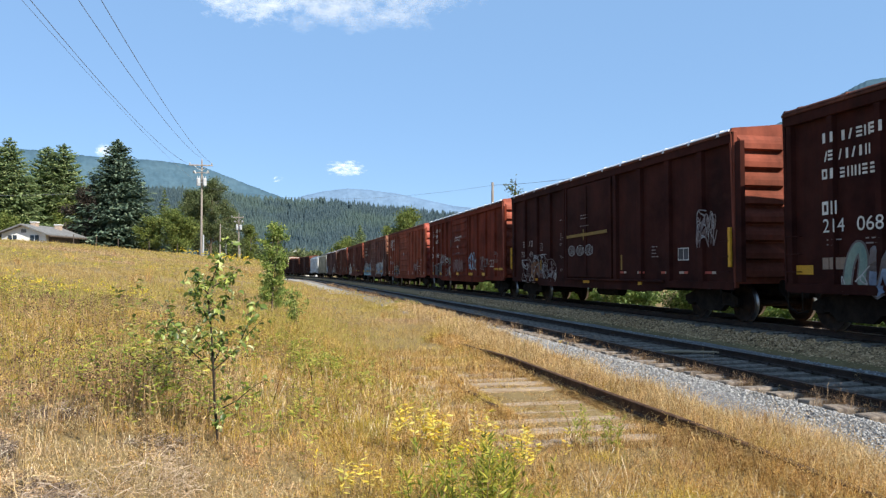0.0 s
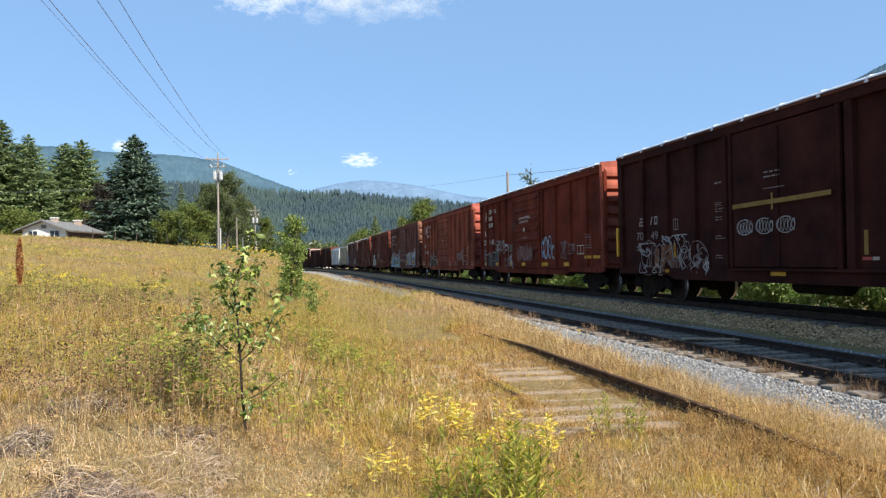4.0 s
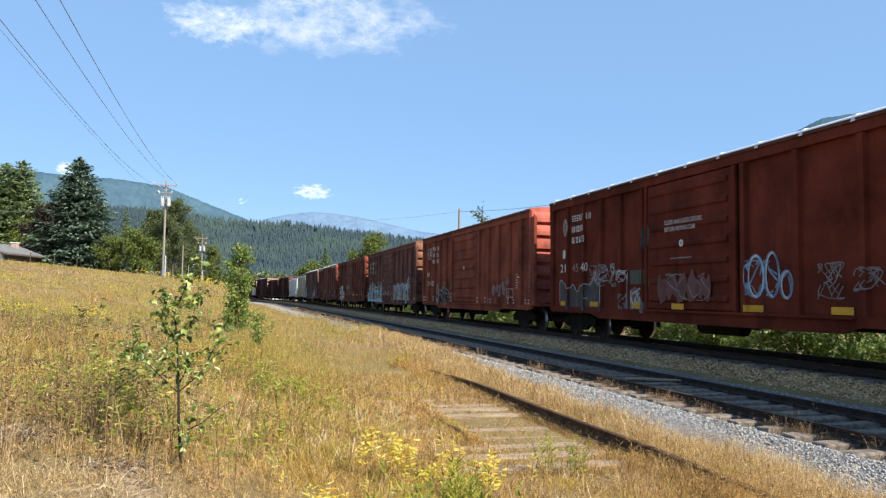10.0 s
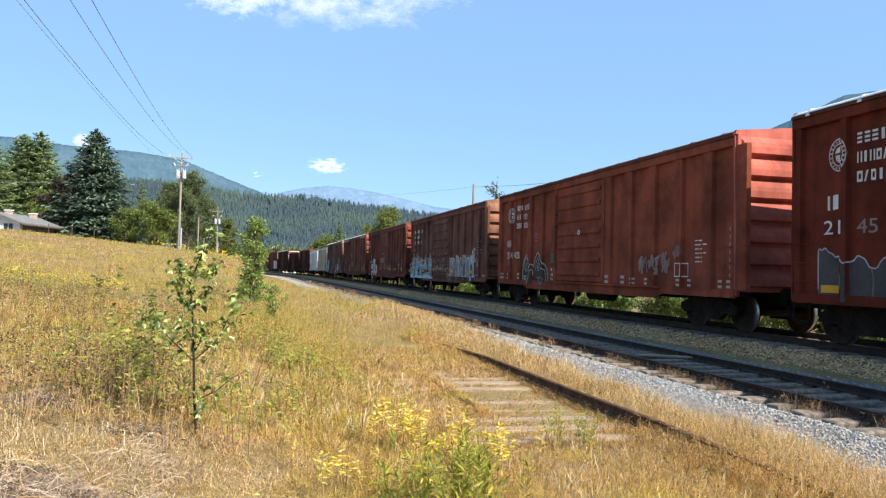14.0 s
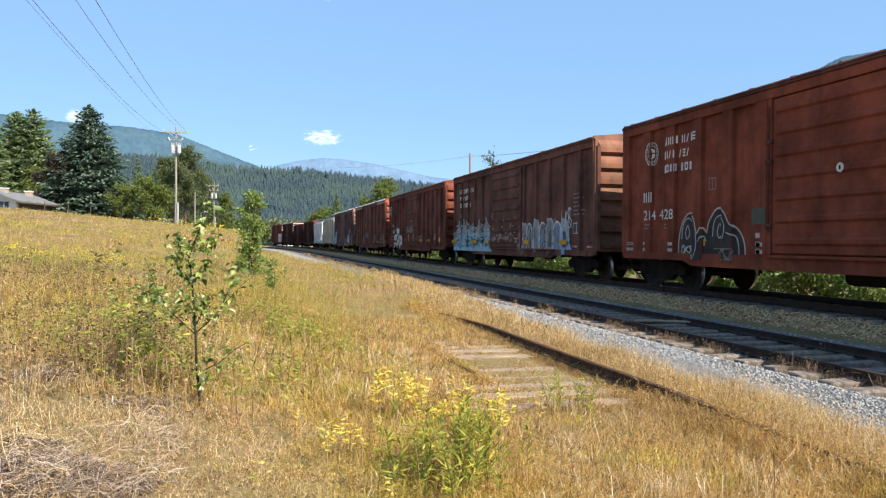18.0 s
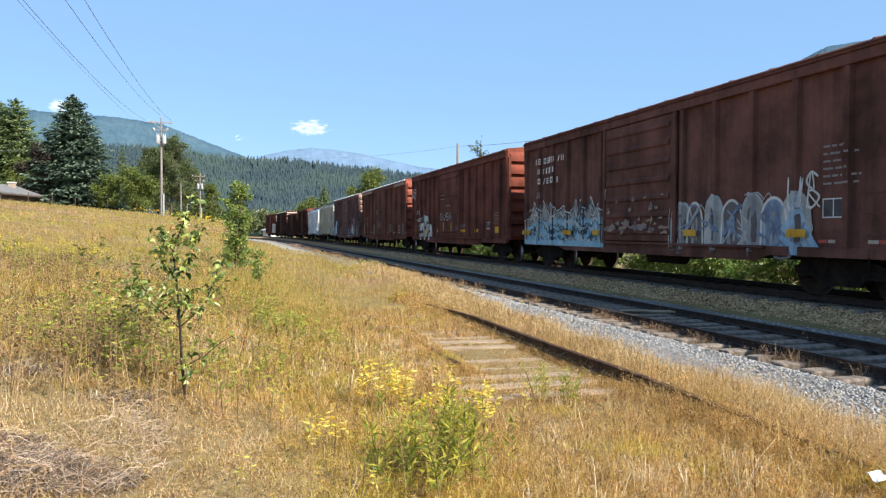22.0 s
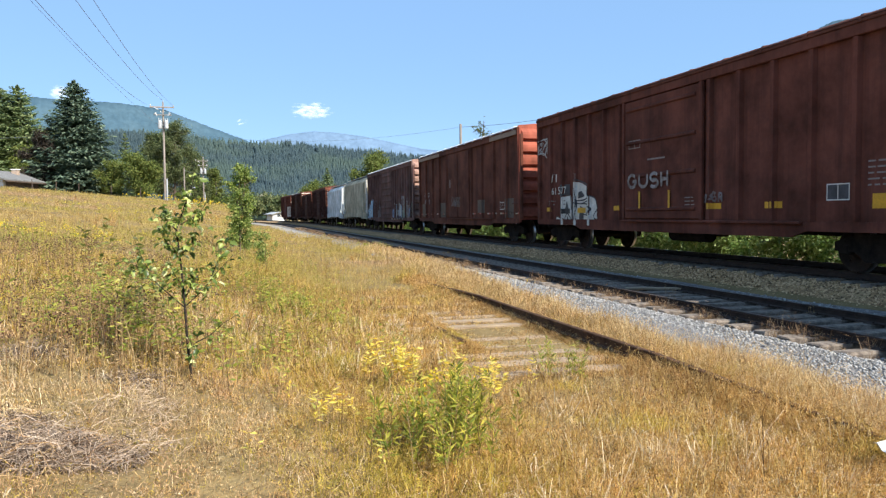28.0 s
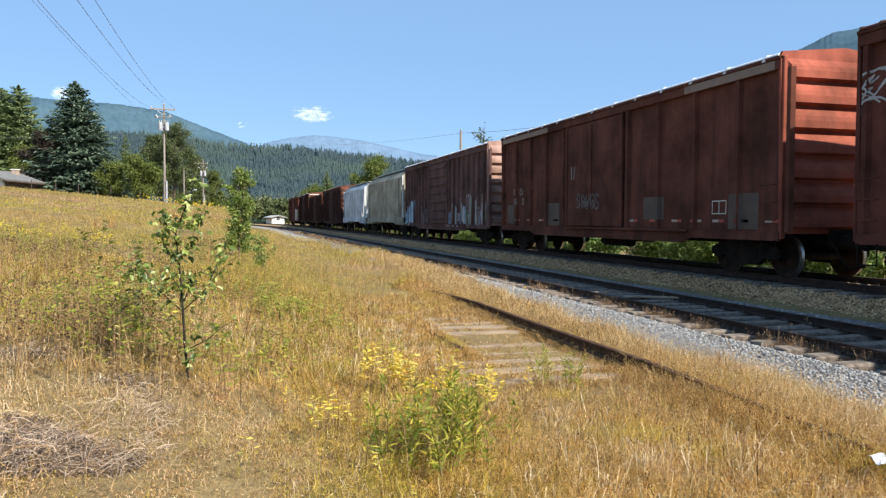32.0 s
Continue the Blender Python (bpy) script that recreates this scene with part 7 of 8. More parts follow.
set_at(limb_tree("broadleaf tree behind the garden firs", 9.0, 3.8, LEAF_TREE, 19, 0.15, 140, 120, 0.08), -41.0, 122)
set_at(limb_tree("broadleaf tree behind the house", 6.5, 3.2, LEAF_OLIVE, 20, 0.14, 120, 120, 0.08), -28.0, 116)
set_at(limb_tree("broadleaf tree in the row behind the house", 10.0, 4.2, LEAF_OLIVE, 25, 0.15, 140, 120, 0.08), -33.5, 127)
set_at(limb_tree("broadleaf tree in the row behind the house", 9.5, 4.2, LEAF_TREE, 26, 0.15, 140, 120, 0.08), -26.0, 124)
set_at(limb_tree("broadleaf tree at the garden's end", 10.5, 4.6, LEAF_OLIVE, 27, 0.15, 150, 120, 0.06), -45.0, 120)
set_at(limb_tree("brownish hedge bush at the foot of the firs", 4.0, 2.8, LEAF_OLIVE, 28, 0.12, 100, 110, 0.04, name="bush", category="bush"), -33.5, 104)
set_at(limb_tree("brownish hedge bush at the foot of the firs", 4.4, 3.0, LEAF_OLIVE, 29, 0.12, 100, 110, 0.04, name="bush", category="bush"), -38.5, 104)
# beyond the railway
set_at(conifer("green conifer beyond the railway", 10.4, 3.2, NEEDLE, 21, layers=30, dense=1.4), 15.9, 134)
set_at(limb_tree("bright green broadleaf tree beyond the railway", 8.6, 3.4, LEAF_OLIVE, 22, 0.14, 120, 120, 0.1), 15.2, 146)
set_at(limb_tree("bright green broadleaf tree beyond the railway", 11.8, 4.0, LEAF_OLIVE, 23, 0.15, 130, 120, 0.1), 20.6, 114)
set_at(limb_tree("half-bare tree top beyond the railway", 11.2, 1.6, LEAF_TREE, 24, 0.1, 40, 16, 0.4), 21.3, 64)
for i, (x, y, h, s) in enumerate(((3.0, 210, 7, 4), (-4.0, 220, 8, 5), (14, 240, 8, 5), (10, 260, 9, 5), (24, 235, 9, 5), (20, 200, 7, 4), (-12, 215, 9, 5), (2, 270, 9, 5), (30, 190, 8, 4), (8, 330, 10, 6), (18, 340, 10, 6), (28, 350, 11, 7), (-4, 330, 11, 6), (38, 360, 11, 7), (13, 400, 11, 7), (24, 420, 12, 7))):
    set_at(limb_tree("distant valley tree in dull green", h, s, LEAF_TREE, 30 + i, 0.4, 60, 40, 0.06), x, y)

# shrubs along the far side of the main track
SHRUBS = [limb_tree("leafy green trackside shrub lit by the sun", 1.7 + 0.3 * i, 1.5, LEAF_SHRUB, 50 + i, 0.06, 120, 52, 0.04, name="shrub", stems=3, category="shrub", trunk_r=0.02) for i in range(3)]
rs = random.Random(5)
y, k = 7.0, 0
while y < 150:
    x = 15.6 + rs.uniform(-0.4, 0.9)
    ob = SHRUBS[k] if k < 3 else copy_thing(SHRUBS[k % 3], pose(0, 0, 0))
    tagged(ob, group="shrubs along the track")
    set_at(ob, x - float(curve_off(y)), y, rs.uniform(0, 360), 0.1)
    y += 1.3 + 0.02 * y + rs.uniform(0, 0.5)
    k += 1


# ---------- poles and wires ----------
def utility_pole(label, h, arm=2.9, tanks=True, r=0.15, arm_shift=-0.25):
    t = thing("utility_pole", label, "utility pole")
    part("shaft", Mesh().tube([(0, 0, -0.8), (0, 0, h * 0.5), (0, 0, h)], [r, 0.85 * r, 0.62 * r], 12), POLE, t)
    if arm:
        a = part("crossarm", Mesh().bar(arm_shift - arm / 2, arm_shift + arm / 2, -0.16, -0.05, h - 0.62, h - 0.48, 0.015), POLE, t)
        for s in (-1, 1):
            part("brace", Mesh().tube([(arm_shift + s * 0.75, -0.17, h - 0.58), (0, -0.17, h - 1.2)], 0.022, 5), GREY_METAL, t)
        for x in (arm_shift - arm / 2 + 0.1, arm_shift + arm / 2 - 0.1):
            part("insulator", Mesh().tube([(x, -0.1, h - 0.48), (x, -0.1, h - 0.38), (x, -0.1, h - 0.3), (x, -0.1, h - 0.26)], [0.03, 0.07, 0.06, 0.03], 8), TANK, a)
        part("insulator", Mesh().tube([(0, 0, h), (0, 0, h + 0.1), (0, 0, h + 0.2)], [0.03, 0.07, 0.03], 8), TANK, t)
    if tanks:
        for i, (x, y) in enumerate(((-0.33, -0.2), (0.32, -0.25))):
            tk = part("transformer", Mesh().tube([(x, y, h - 2.85), (x, y, h - 2.8), (x, y, h - 2.06), (x, y, h - 1.98)], [0.18, 0.21, 0.21, 0.15], 16), TANK, t, "pale grey transformer tank")
            for d in (-0.1, 0.1):
                part("bushing", Mesh().tube([(x + d, y, h - 2.0), (x + d, y, h - 1.88), (x + d, y, h - 1.74)], [0.04, 0.055, 0.025], 8), TANK, tk)
            part("bracket", Mesh().bar(min(0, x), max(0, x), -0.2, -0.1, h - 2.5, h - 2.42, 0.01), GREY_METAL, t)
        for x, z in ((-0.8, h - 1.2), (0.7, h - 1.15)):
            part("cutout", Mesh().tube([(x, -0.2, z), (x + 0.2 * (1 if x > 0 else -1) * -1, -0.25, z - 0.3)], [0.13, 0.06], 8), TANK, t, "white cutout and arrester")
        part("cutout_arm", Mesh().bar(-0.95, 0.85, -0.18, -0.1, h - 1.42, h - 1.34, 0.01), POLE, t)
        part("meter_post", Mesh().bar(0.16, 0.3, -0.25, -0.1, 0.0, 2.4, 0.02), TANK, t, "white conduit guard")
    return t


P1 = (-7.35, 85.0, 13.9)
z1 = float(height(P1[0], P1[1]))
pole = utility_pole("weathered wooden utility pole with two transformers", P1[2] - z1, 2.5, True, 0.13, -0.1)
pole.matrix_basis = pose(P1[0], P1[1], z1)
z2 = float(height(-5.6, 140.0))
pole2 = utility_pole("wooden utility pole with a transformer", 12.1 - z2, 2.2, True, 0.13)
pole2.matrix_basis = pose(-5.6, 140.0, z2)
z3 = float(height(-7.6, 120.0))
pole3 = utility_pole("plain dark service pole", 9.1 - z3, 0, False, 0.12)
pole3.matrix_basis = pose(-7.6, 120.0, z3)
z4 = float(height(18.4, 60.0))
pole4 = utility_pole("plain wooden pole beyond the railway", 9.2 - z4, 0, False, 0.16)
pole4.matrix_basis = pose(18.4, 60.0, z4)
pole5 = utility_pole("weathered wooden utility pole", 13.0, 2.9, False)
pole5.matrix_basis = pose(-6.0, -25.0, float(height(-6.0, -25.0)))
for x, y, z in ((-6.7, 120.0, 5.9),):
    st = thing("street_lamp", "small yard lamp on a bracket", "lamp")
    st.matrix_basis = pose(x, y, float(height(x, y)))
    hh = z - float(height(x, y))
    part("post", Mesh().tube([(0, 0, -0.3), (0, 0, hh), (0.5, 0, hh + 0.15)], 0.05, 6), GREY_METAL, st)
    part("head", Mesh().bar(0.4, 0.95, -0.15, 0.15, hh + 0.06, hh + 0.26, 0.05), TANK, st)


def wire(name, a, b, sag, r, label="thin sagging overhead power wire"):
    m = Mesh()
    pts = []
    for k in range(25):
        t = k / 24
        pts.append((a[0] + (b[0] - a[0]) * t, a[1] + (b[1] - a[1]) * t, a[2] + (b[2] - a[2]) * t - 4 * sag * t * (1 - t)))
    m.tube(pts, r, 5)
    tagged(part(name, m, WIRE), label, "wire")


for xa, xb, zz in ((-8.9, -6.9, 13.55), (-7.35, -6.0, 14.1), (-6.25, -4.9, 13.55)):
    wire("power_line", (xa, 85, zz), (xb, -25, zz - 0.4), 2.55, 0.014)
wire("power_line", (-7.5, 85, 11.2), (-8.8, -25, 13.6), 1.6, 0.008)
wire("power_line", (-5.6, 140, 11.6), (14.0, 300, 12.0), 4.5, 0.03)
wire("power_line", (-7.6, 120, 8.8), (-5.6, 140, 9.6), 0.4, 0.02)
wire("power_line", (18.4, 60, 8.95), (-7.35, 85, 11.0), 1.25, 0.009)
wire("power_line", (18.4, 60, 8.95), (24.0, 20, 8.2), 0.8, 0.014)
wire("power_line", (-21.0, 103, 12.0), (-48.0, 100, 11.2), 0.5, 0.02, "service wire across the garden")


# ---------- house ----------
def house(label, w, l, wall_h, roof_h, wall, roof, windows=2, chimney=True, category="house"):
    """A low gabled house; its gable end faces -y, its length runs along +y."""
    t = thing("house", label, category)
    b = Mesh()
    b.prism([(-w / 2, -1.0), (w / 2, -1.0), (w / 2, wall_h), (0, wall_h + roof_h * 0.97), (-w / 2, wall_h)], 1, 0, l)
    part("wall", b, wall, t)
    o = 0.7
    k = roof_h / (w / 2)
    for s in (-1, 1):
        m = Mesh()
        xe = s * (w / 2 + o)
        ze = wall_h - o * k
        m.add([(0, -o, wall_h + roof_h), (xe, -o, ze), (xe, l + o, ze), (0, l + o, wall_h + roof_h),
               (0, -o, wall_h + roof_h + 0.16), (xe, -o, ze + 0.16), (xe, l + o, ze + 0.16), (0, l + o, wall_h + roof_h + 0.16)],
              [(0, 1, 2, 3), (7, 6, 5, 4), (0, 4, 5, 1), (1, 5, 6, 2), (2, 6, 7, 3)])
        rp = part("roof", m, roof, t)
        # fascia coloured dark to carry the shade at the eave
        part("fascia", Mesh().bar(xe - 0.03, xe + 0.03, -o, l + o, ze - 0.14, ze + 0.02, 0.01), WOOD_AND_SHADE, rp)
    for i in range(windows):
        x = -w / 2 + w * (i + 0.5) / windows
        win = part("window", Mesh().bar(x - 0.6, x + 0.6, -0.06, 0.0, 0.9, 2.1, 0.02), wall, t, "white framed window")
        for d in (-0.28, 0.28):
            part("pane", Mesh().box(x + d - 0.24, x + d + 0.24, -0.075, -0.062, 1.0, 2.0), GLASS, win)
    for i in range(3):
        y = l * (i + 0.7) / 3.4
        win = part("window", Mesh().bar(w / 2, w / 2 + 0.06, y - 0.7, y + 0.7, 0.9, 2.1, 0.02), WOOD_AND_SHADE, t)
        part("pane", Mesh().box(w / 2 + 0.062, w / 2 + 0.075, y - 0.6, y + 0.6, 1.0, 2.0), GLASS, win)
    if chimney:
        for x, y, hh in ((0.2, l * 0.25, 0.4), (0.9, l * 0.78, 0.3)):
            c = part("chimney", Mesh().bar(x - 0.35, x + 0.35, y - 0.3, y + 0.3, wall_h, wall_h + roof_h + hh, 0.03), BRICK, t, "pale brick chimney")
            part("chimney_cap", Mesh().bar(x - 0.42, x + 0.42, y - 0.37, y + 0.37, wall_h + roof_h + hh, wall_h + roof_h + hh + 0.12, 0.02), STUCCO, c)
    return t


hz = float(height(-27.8, 95))
h1 = house("low white bungalow with a grey shingle roof and chimneys", 5.2, 7.2, 2.2, 0.95, STUCCO, SHINGLE)
h1.matrix_basis = pose(-27.7, 94, 7.05 - 3.15, 0, 0, -15)
# added dark panel that puts the shade under the eave onto the long wall
part("porch_shade_panel", Mesh().bar(2.7, 2.8, 0.4, 7.1, -0.6, 1.95, 0.02), WOOD_AND_SHADE, h1, "dark panel standing for the shaded porch wall")
part("gable_vent", Mesh().bar(-0.3, 0.3, -0.05, -0.01, 2.3, 2.7, 0.01), SHINGLE, h1)
for i, (x, y, z) in enumerate(((14, 470, 7), (24, 500, 10), (6, 520, 11), (33, 545, 15), (20, 552, 18))):
    ob = house("distant pale house among valley trees", 5, 7, 2.4, 1.5, STUCCO, SHINGLE, 2, False)
    ob.matrix_basis = pose(x, y, z - 4, 0, 0, 70 + 25 * i)
# pale shed and truck at the end of the yard
shed = house("long white metal shed beside the yard", 4, 4.5, 1.9, 0.5, STUCCO, TANK, 1, False, "shed")
shed.matrix_basis = pose(12.3, 228, 0.2, 0, 0, 20)


def pickup(label):
    t = thing("pickup_truck", label, "truck")
    b = Mesh()
    b.prism([(-2.6, 0.55), (2.6, 0.55), (2.65, 0.95), (2.5, 1.1), (1.2, 1.15), (-2.6, 1.15)], 0, -0.95, 0.95)
    part("body", b, GREEN_VEHICLE, t)
    c = Mesh()
    c.prism([(-0.9, 1.15), (1.2, 1.15), (0.6, 1.85), (-0.75, 1.85)], 0, -0.88, 0.88)
    part("cab", c, GREEN_VEHICLE, t)
    part("windscreen", Mesh().add([(-0.8, 1.14, 1.24), (0.8, 1.14, 1.24), (0.75, 0.68, 1.8), (-0.75, 0.68, 1.8)], [(0, 1, 2, 3)]), GLASS, t)
    for x in (-0.9, 0.9):
        for y in (-1.7, 1.7):
            w = part("wheel", Mesh().tube([(x - 0.12, y, 0.38), (x + 0.12, y, 0.38)], 0.38, 14), IRON, t)
            part("rim", Mesh().tube([(x * 1.14 - 0.01, y, 0.38), (x * 1.14 + 0.01, y, 0.38)], 0.2, 10), GREY_METAL, w)
    part("bumper", Mesh().bar(-0.95, 0.95, -2.75, -2.62, 0.5, 0.7, 0.02), GREY_METAL, t)
    for x in (-0.8, 0.8):
        part("tail_light", Mesh().bar(x - 0.1, x + 0.1, -2.63, -2.6, 0.8, 1.1, 0.01), REFLECT_RED, t)
    return t


pt = pickup("dark green pickup truck parked beside the yard tracks")
pt.matrix_basis = pose(7.6, 236, float(height(7.6, 236)) + 0.02, 0, 0, 52)
pt2 = pickup("dark green pickup truck parked beside the yard tracks")
pt2.matrix_basis = pose(5.2, 243, float(height(5.2, 243)) + 0.02, 0, 0, 70)
for i, x in enumerate((-19.5, -17.3, -14.0, -10.9, -22.6)):
    fp = thing("fence_post", "thin weathered fence post on the crest", "post", group="fence posts")
    part("post", Mesh().tube([(0, 0, -0.3), (0.02, 0, 1.25)], [0.05, 0.045], 7), WOOD_AND_SHADE, fp)
    set_at(fp, x, 92 + 0.7 * i)


# ---------- grass and weeds ----------
def field(n, y0, y1, seed, keep):
    """Places on the dry bank, thinning with distance; keep(x, y) gives the chance that one stays."""
    g = np.random.default_rng(seed)
    y = y0 * (y1 / y0) ** g.random(n)
    lo = -0.46 * y - 1.2
    hi = np.minimum(np.interp(y, [3, 9, 16, 20, 27, 34], [5.35, 5.1, 5.45, 5.9, 6.5, 6.65]) - 1.5 * smooth01((y - 56) / 16) - curve_off(y), 1.15 * y + 0.8)
    x = lo + (hi - lo) * g.random(n)
    ok = g.random(n) < keep(x, y)
    return x[ok], y[ok], g


def blades(name, label, x, y, g, hmin, hmax, mat, width=0.0016, lean=1.25, heads=0.0, flop=0.0, fine=True):
    """Grass: a bent, tapered blade for each place; some carry an airy seed head of small flakes. Far off, each blade is a single sliver."""
    n = len(x)
    k = max(1, n // 26)
    tuft, own = g.integers(0, n, k), g.integers(0, k, n)
    cx, cy, th = x[tuft][own], y[tuft][own], g.uniform(0.5, 1.4, k)[own]
    off = g.normal(0, 1, (2, n)) * 0.034 * (1 + 0.06 * cy)
    inn = g.random(n) < 0.62
    x, y = np.where(inn, cx + off[0], x), np.where(inn, cy + off[1], y)
    z = np.where(x + curve_off(y) > 5.55, -0.04, height(x, y)) - 0.02
    low = 1 - 0.55 * smooth01((x - 2.85) / 0.15) * smooth01((4.2 - x) / 0.15) * smooth01((y - 7.4) / 1.0) * smooth01((13.0 - y) / 3.0) - 0.35 * smooth01((0.9 - x) / 0.8) * smooth01((6.6 - y) / 0.6)
    h = (hmin + (hmax - hmin) * g.random(n) ** 1.3) * low * (0.7 + 0.55 * wave(x, y, 1.1, 0.7)) * np.where(inn, th, 0.8) * (1 + 0.5 * smooth01((x - 4.4) / 0.2) * smooth01((5.7 - x) / 0.4))
    w = np.maximum(width, 0.00028 * y) * g.uniform(0.7, 1.5, n)
    a = np.where(inn, np.arctan2(off[1], off[0]) + g.normal(0, 0.6, n), g.uniform(0, 6.283, n))
    ln = lean * g.random(n) ** 0.8 + flop * g.random(n)
    h = h * np.where(g.random(n) < 0.45, 0.55, 1.0)
    d = np.stack([np.cos(a), np.sin(a), np.zeros(n)], 1)
    fa = g.uniform(0, 6.283, n)
    side = np.stack([np.cos(fa), np.sin(fa), np.zeros(n)], 1) * w[:, None]
    base = np.stack([x, y, z], 1)
    up = np.array([0, 0, 1.0])
    twist = np.stack([g.normal(0, 1, n), g.normal(0, 1, n), np.zeros(n)], 1) * (0.16 * h)[:, None]
    mid = base + up * (h * (0.72 - 0.18 * ln))[:, None] + d * (0.3 * ln * h)[:, None] + twist
    tip = base + up * (h * np.maximum(0.12, 1.0 - 0.62 * ln))[:, None] + d * (0.95 * ln * h)[:, None] - twist * 0.4
    V, F = [], []
    if fine:
        v = np.stack([base - side, base + side, mid - 0.75 * side, mid + 0.75 * side, tip], 1)
        i = 5 * np.arange(n)[:, None]
        F += [i + np.array([[0, 1, 3]]), i + np.array([[0, 3, 2]]), i + np.array([[2, 3, 4]])]
    else:
        v = np.stack([base - side, base + side, tip], 1)
        F.append(3 * np.arange(n)[:, None] + np.array([[0, 1, 2]]))
    V.append(v.reshape(-1, 3))
    b0 = len(V[0])
    if heads:
        k = np.nonzero(g.random(n) < heads)[0]
        for q in range(5):
            m = len(k)
            s = g.uniform(0.3, 1.1, m)[:, None]
            c = mid[k] * (1 - s) + tip[k] * s + g.normal(0, 0.014, (m, 3))
            dr = unit((tip[k] - mid[k]) * 3 + g.normal(0, 0.8, (m, 3)) + np.array([0, 0, -0.25]))
            sz = (np.maximum(0.011, 0.0013 * y[k]) * g.uniform(0.6, 1.4, m))[:, None]
            sd = unit(np.cross(dr, g.normal(0, 1, (m, 3)))) * sz * 0.22
            hv = np.stack([c - sd, c + sd, c + dr * sz * 1.3], 1)
            V.append(hv.reshape(-1, 3))
            F.append(b0 + 3 * np.arange(m)[:, None] + np.array([[0, 1, 2]]))
            b0 += 3 * m
    ob = new(name, np_mesh(name, np.concatenate(V), np.concatenate(F), mat))
    return tagged(ob, label, "grass", kind="stuff")


def wave(x, y, s, p=0.0):
    return 0.5 + 0.25 * np.sin(x * s + 1.3 * np.sin(0.7 * s * y + p)) + 0.25 * np.sin(0.8 * s * y - 0.9 * x * s + 2 * p)


def bare(x, y):
    """The open ties of the spur."""
    return ((x - 3.55) / (0.72 + 0.14 * np.sin(2.7 * y))) ** 2 + ((y - 9.6) / (2.6 + 0.5 * np.sin(5.1 * x))) ** 2 < 1


def keep_gold(x, y):
    k = (0.12 + 0.88 * smooth01((x + 0.6 + 0.05 * y) / 3.0)) * (0.5 + 0.5 * wave(x, y, 1.7, 3.0))
    k = np.where(bare(x, y), 0.6 * wave(x, y, 3.0, 1.0) ** 2, k)
    k = np.where((x + curve_off(y) > 5.05) & (y < 16), 0.4, k)
    return np.where((np.abs(x - 4.22) < 0.12) & (y > 7.8) & (y < 13), 0.5, k)


def keep_green(x, y):
    return (0.2 + 0.8 * wave(x, y, 0.7)) * (0.06 + smooth01((2.6 - x) / 1.6)) * (1 - 0.85 * smooth01((0.75 - x) / 0.7) * smooth01((6.6 - y) / 0.8))


def keep_grey(x, y):
    return smooth01((0.9 - x) / 1.1) * np.where(y < 6.6, 1.0, 0.6 * wave(x, y, 0.4, 2.0)) + 0.16


def keep_mix(x, y):
    return np.where(bare(x, y), 0.06, 0.5 * wave(x, y, 0.9, 1.0))


blades("golden_grass", "dense dry golden grass with fine seed heads", *field(310000, 2.5, 16, 1, keep_gold), 0.06, 0.25, GRASS, width=0.0013, lean=1.5, heads=0.6)
blades("golden_grass", "dry golden grass spreading up the line", *field(330000, 13, 120, 21, keep_gold), 0.13, 0.36, GRASS_FAR, fine=False)
blades("yellow_green_grass", "yellowing grass on the bank", *field(210000, 2.5, 16, 2, keep_green), 0.07, 0.28, GRASS_GREEN, width=0.0014, lean=1.5, heads=0.4)
blades("yellow_green_grass", "yellowing grass on the upper bank", *field(240000, 13, 120, 22, keep_green), 0.12, 0.40, GRASS_FAR, heads=0.06, fine=False)
blades("bleached_grass", "bleached dead grass lying over", *field(190000, 2.4, 16, 3, keep_grey), 0.06, 0.28, GRASS_GREY, width=0.0014, lean=0.9, flop=1.1, heads=0.2)
blades("bleached_grass", "bleached dead grass on the upper bank", *field(90000, 14, 110, 23, keep_grey), 0.10, 0.34, GRASS_FAR, lean=0.6, fine=False)
blades("fallen_straw", "pale fallen straw lying over the grass", *field(16000, 2.6, 11, 33, keep_mix), 0.16, 0.36, STRAW, width=0.0019, lean=0.4, flop=1.0)


def fringe(n, seed):
    g = np.random.default_rng(seed)
    y = 3.6 * (36 / 3.6) ** g.random(n)
    edge = np.interp(y, [3, 9, 16, 20, 27, 36], [5.35, 5.2, 5.55, 6.0, 6.6, 6.7])
    x = edge - 0.85 * g.random(n) ** 1.4 + g.normal(0, 0.09, n) + 0.12 * np.sin(2.1 * y) + 0.08 * np.sin(5.3 * y)
    return x, y, g


blades("fringe_grass", "soft pale grass along the edge of the ballast", *fringe(52000, 43), 0.10, 0.30, GRASS_TAN, width=0.0013, lean=1.4, heads=0.7)


def over_rail(n, seed):
    g = np.random.default_rng(seed)
    y = np.where(g.random(n) < 0.75, g.uniform(2.8, 7.3, n), g.uniform(14.2, 18.5, n))
    return 4.24 + g.normal(0, 0.13, n), y, g


blades("rail_grass", "dry golden grass grown over the old rail", *over_rail(24000, 47), 0.16, 0.34, GRASS, width=0.0015, lean=1.2, heads=0.6)


def spur_foot(n, seed):
    g = np.random.default_rng(seed)
    old = g.random(n) < 0.3
    return np.where(old, 2.80 + g.normal(0, 0.06, n), 4.255 - np.abs(g.normal(0, 0.05, n))), np.where(old, g.uniform(8.6, 12.2, n), g.uniform(5.5, 15, n)), g


blades("spur_grass", "short dry grass along the foot of the old rails", *spur_foot(40000, 49), 0.08, 0.17, GRASS, width=0.0022, lean=1.3, heads=0.3)


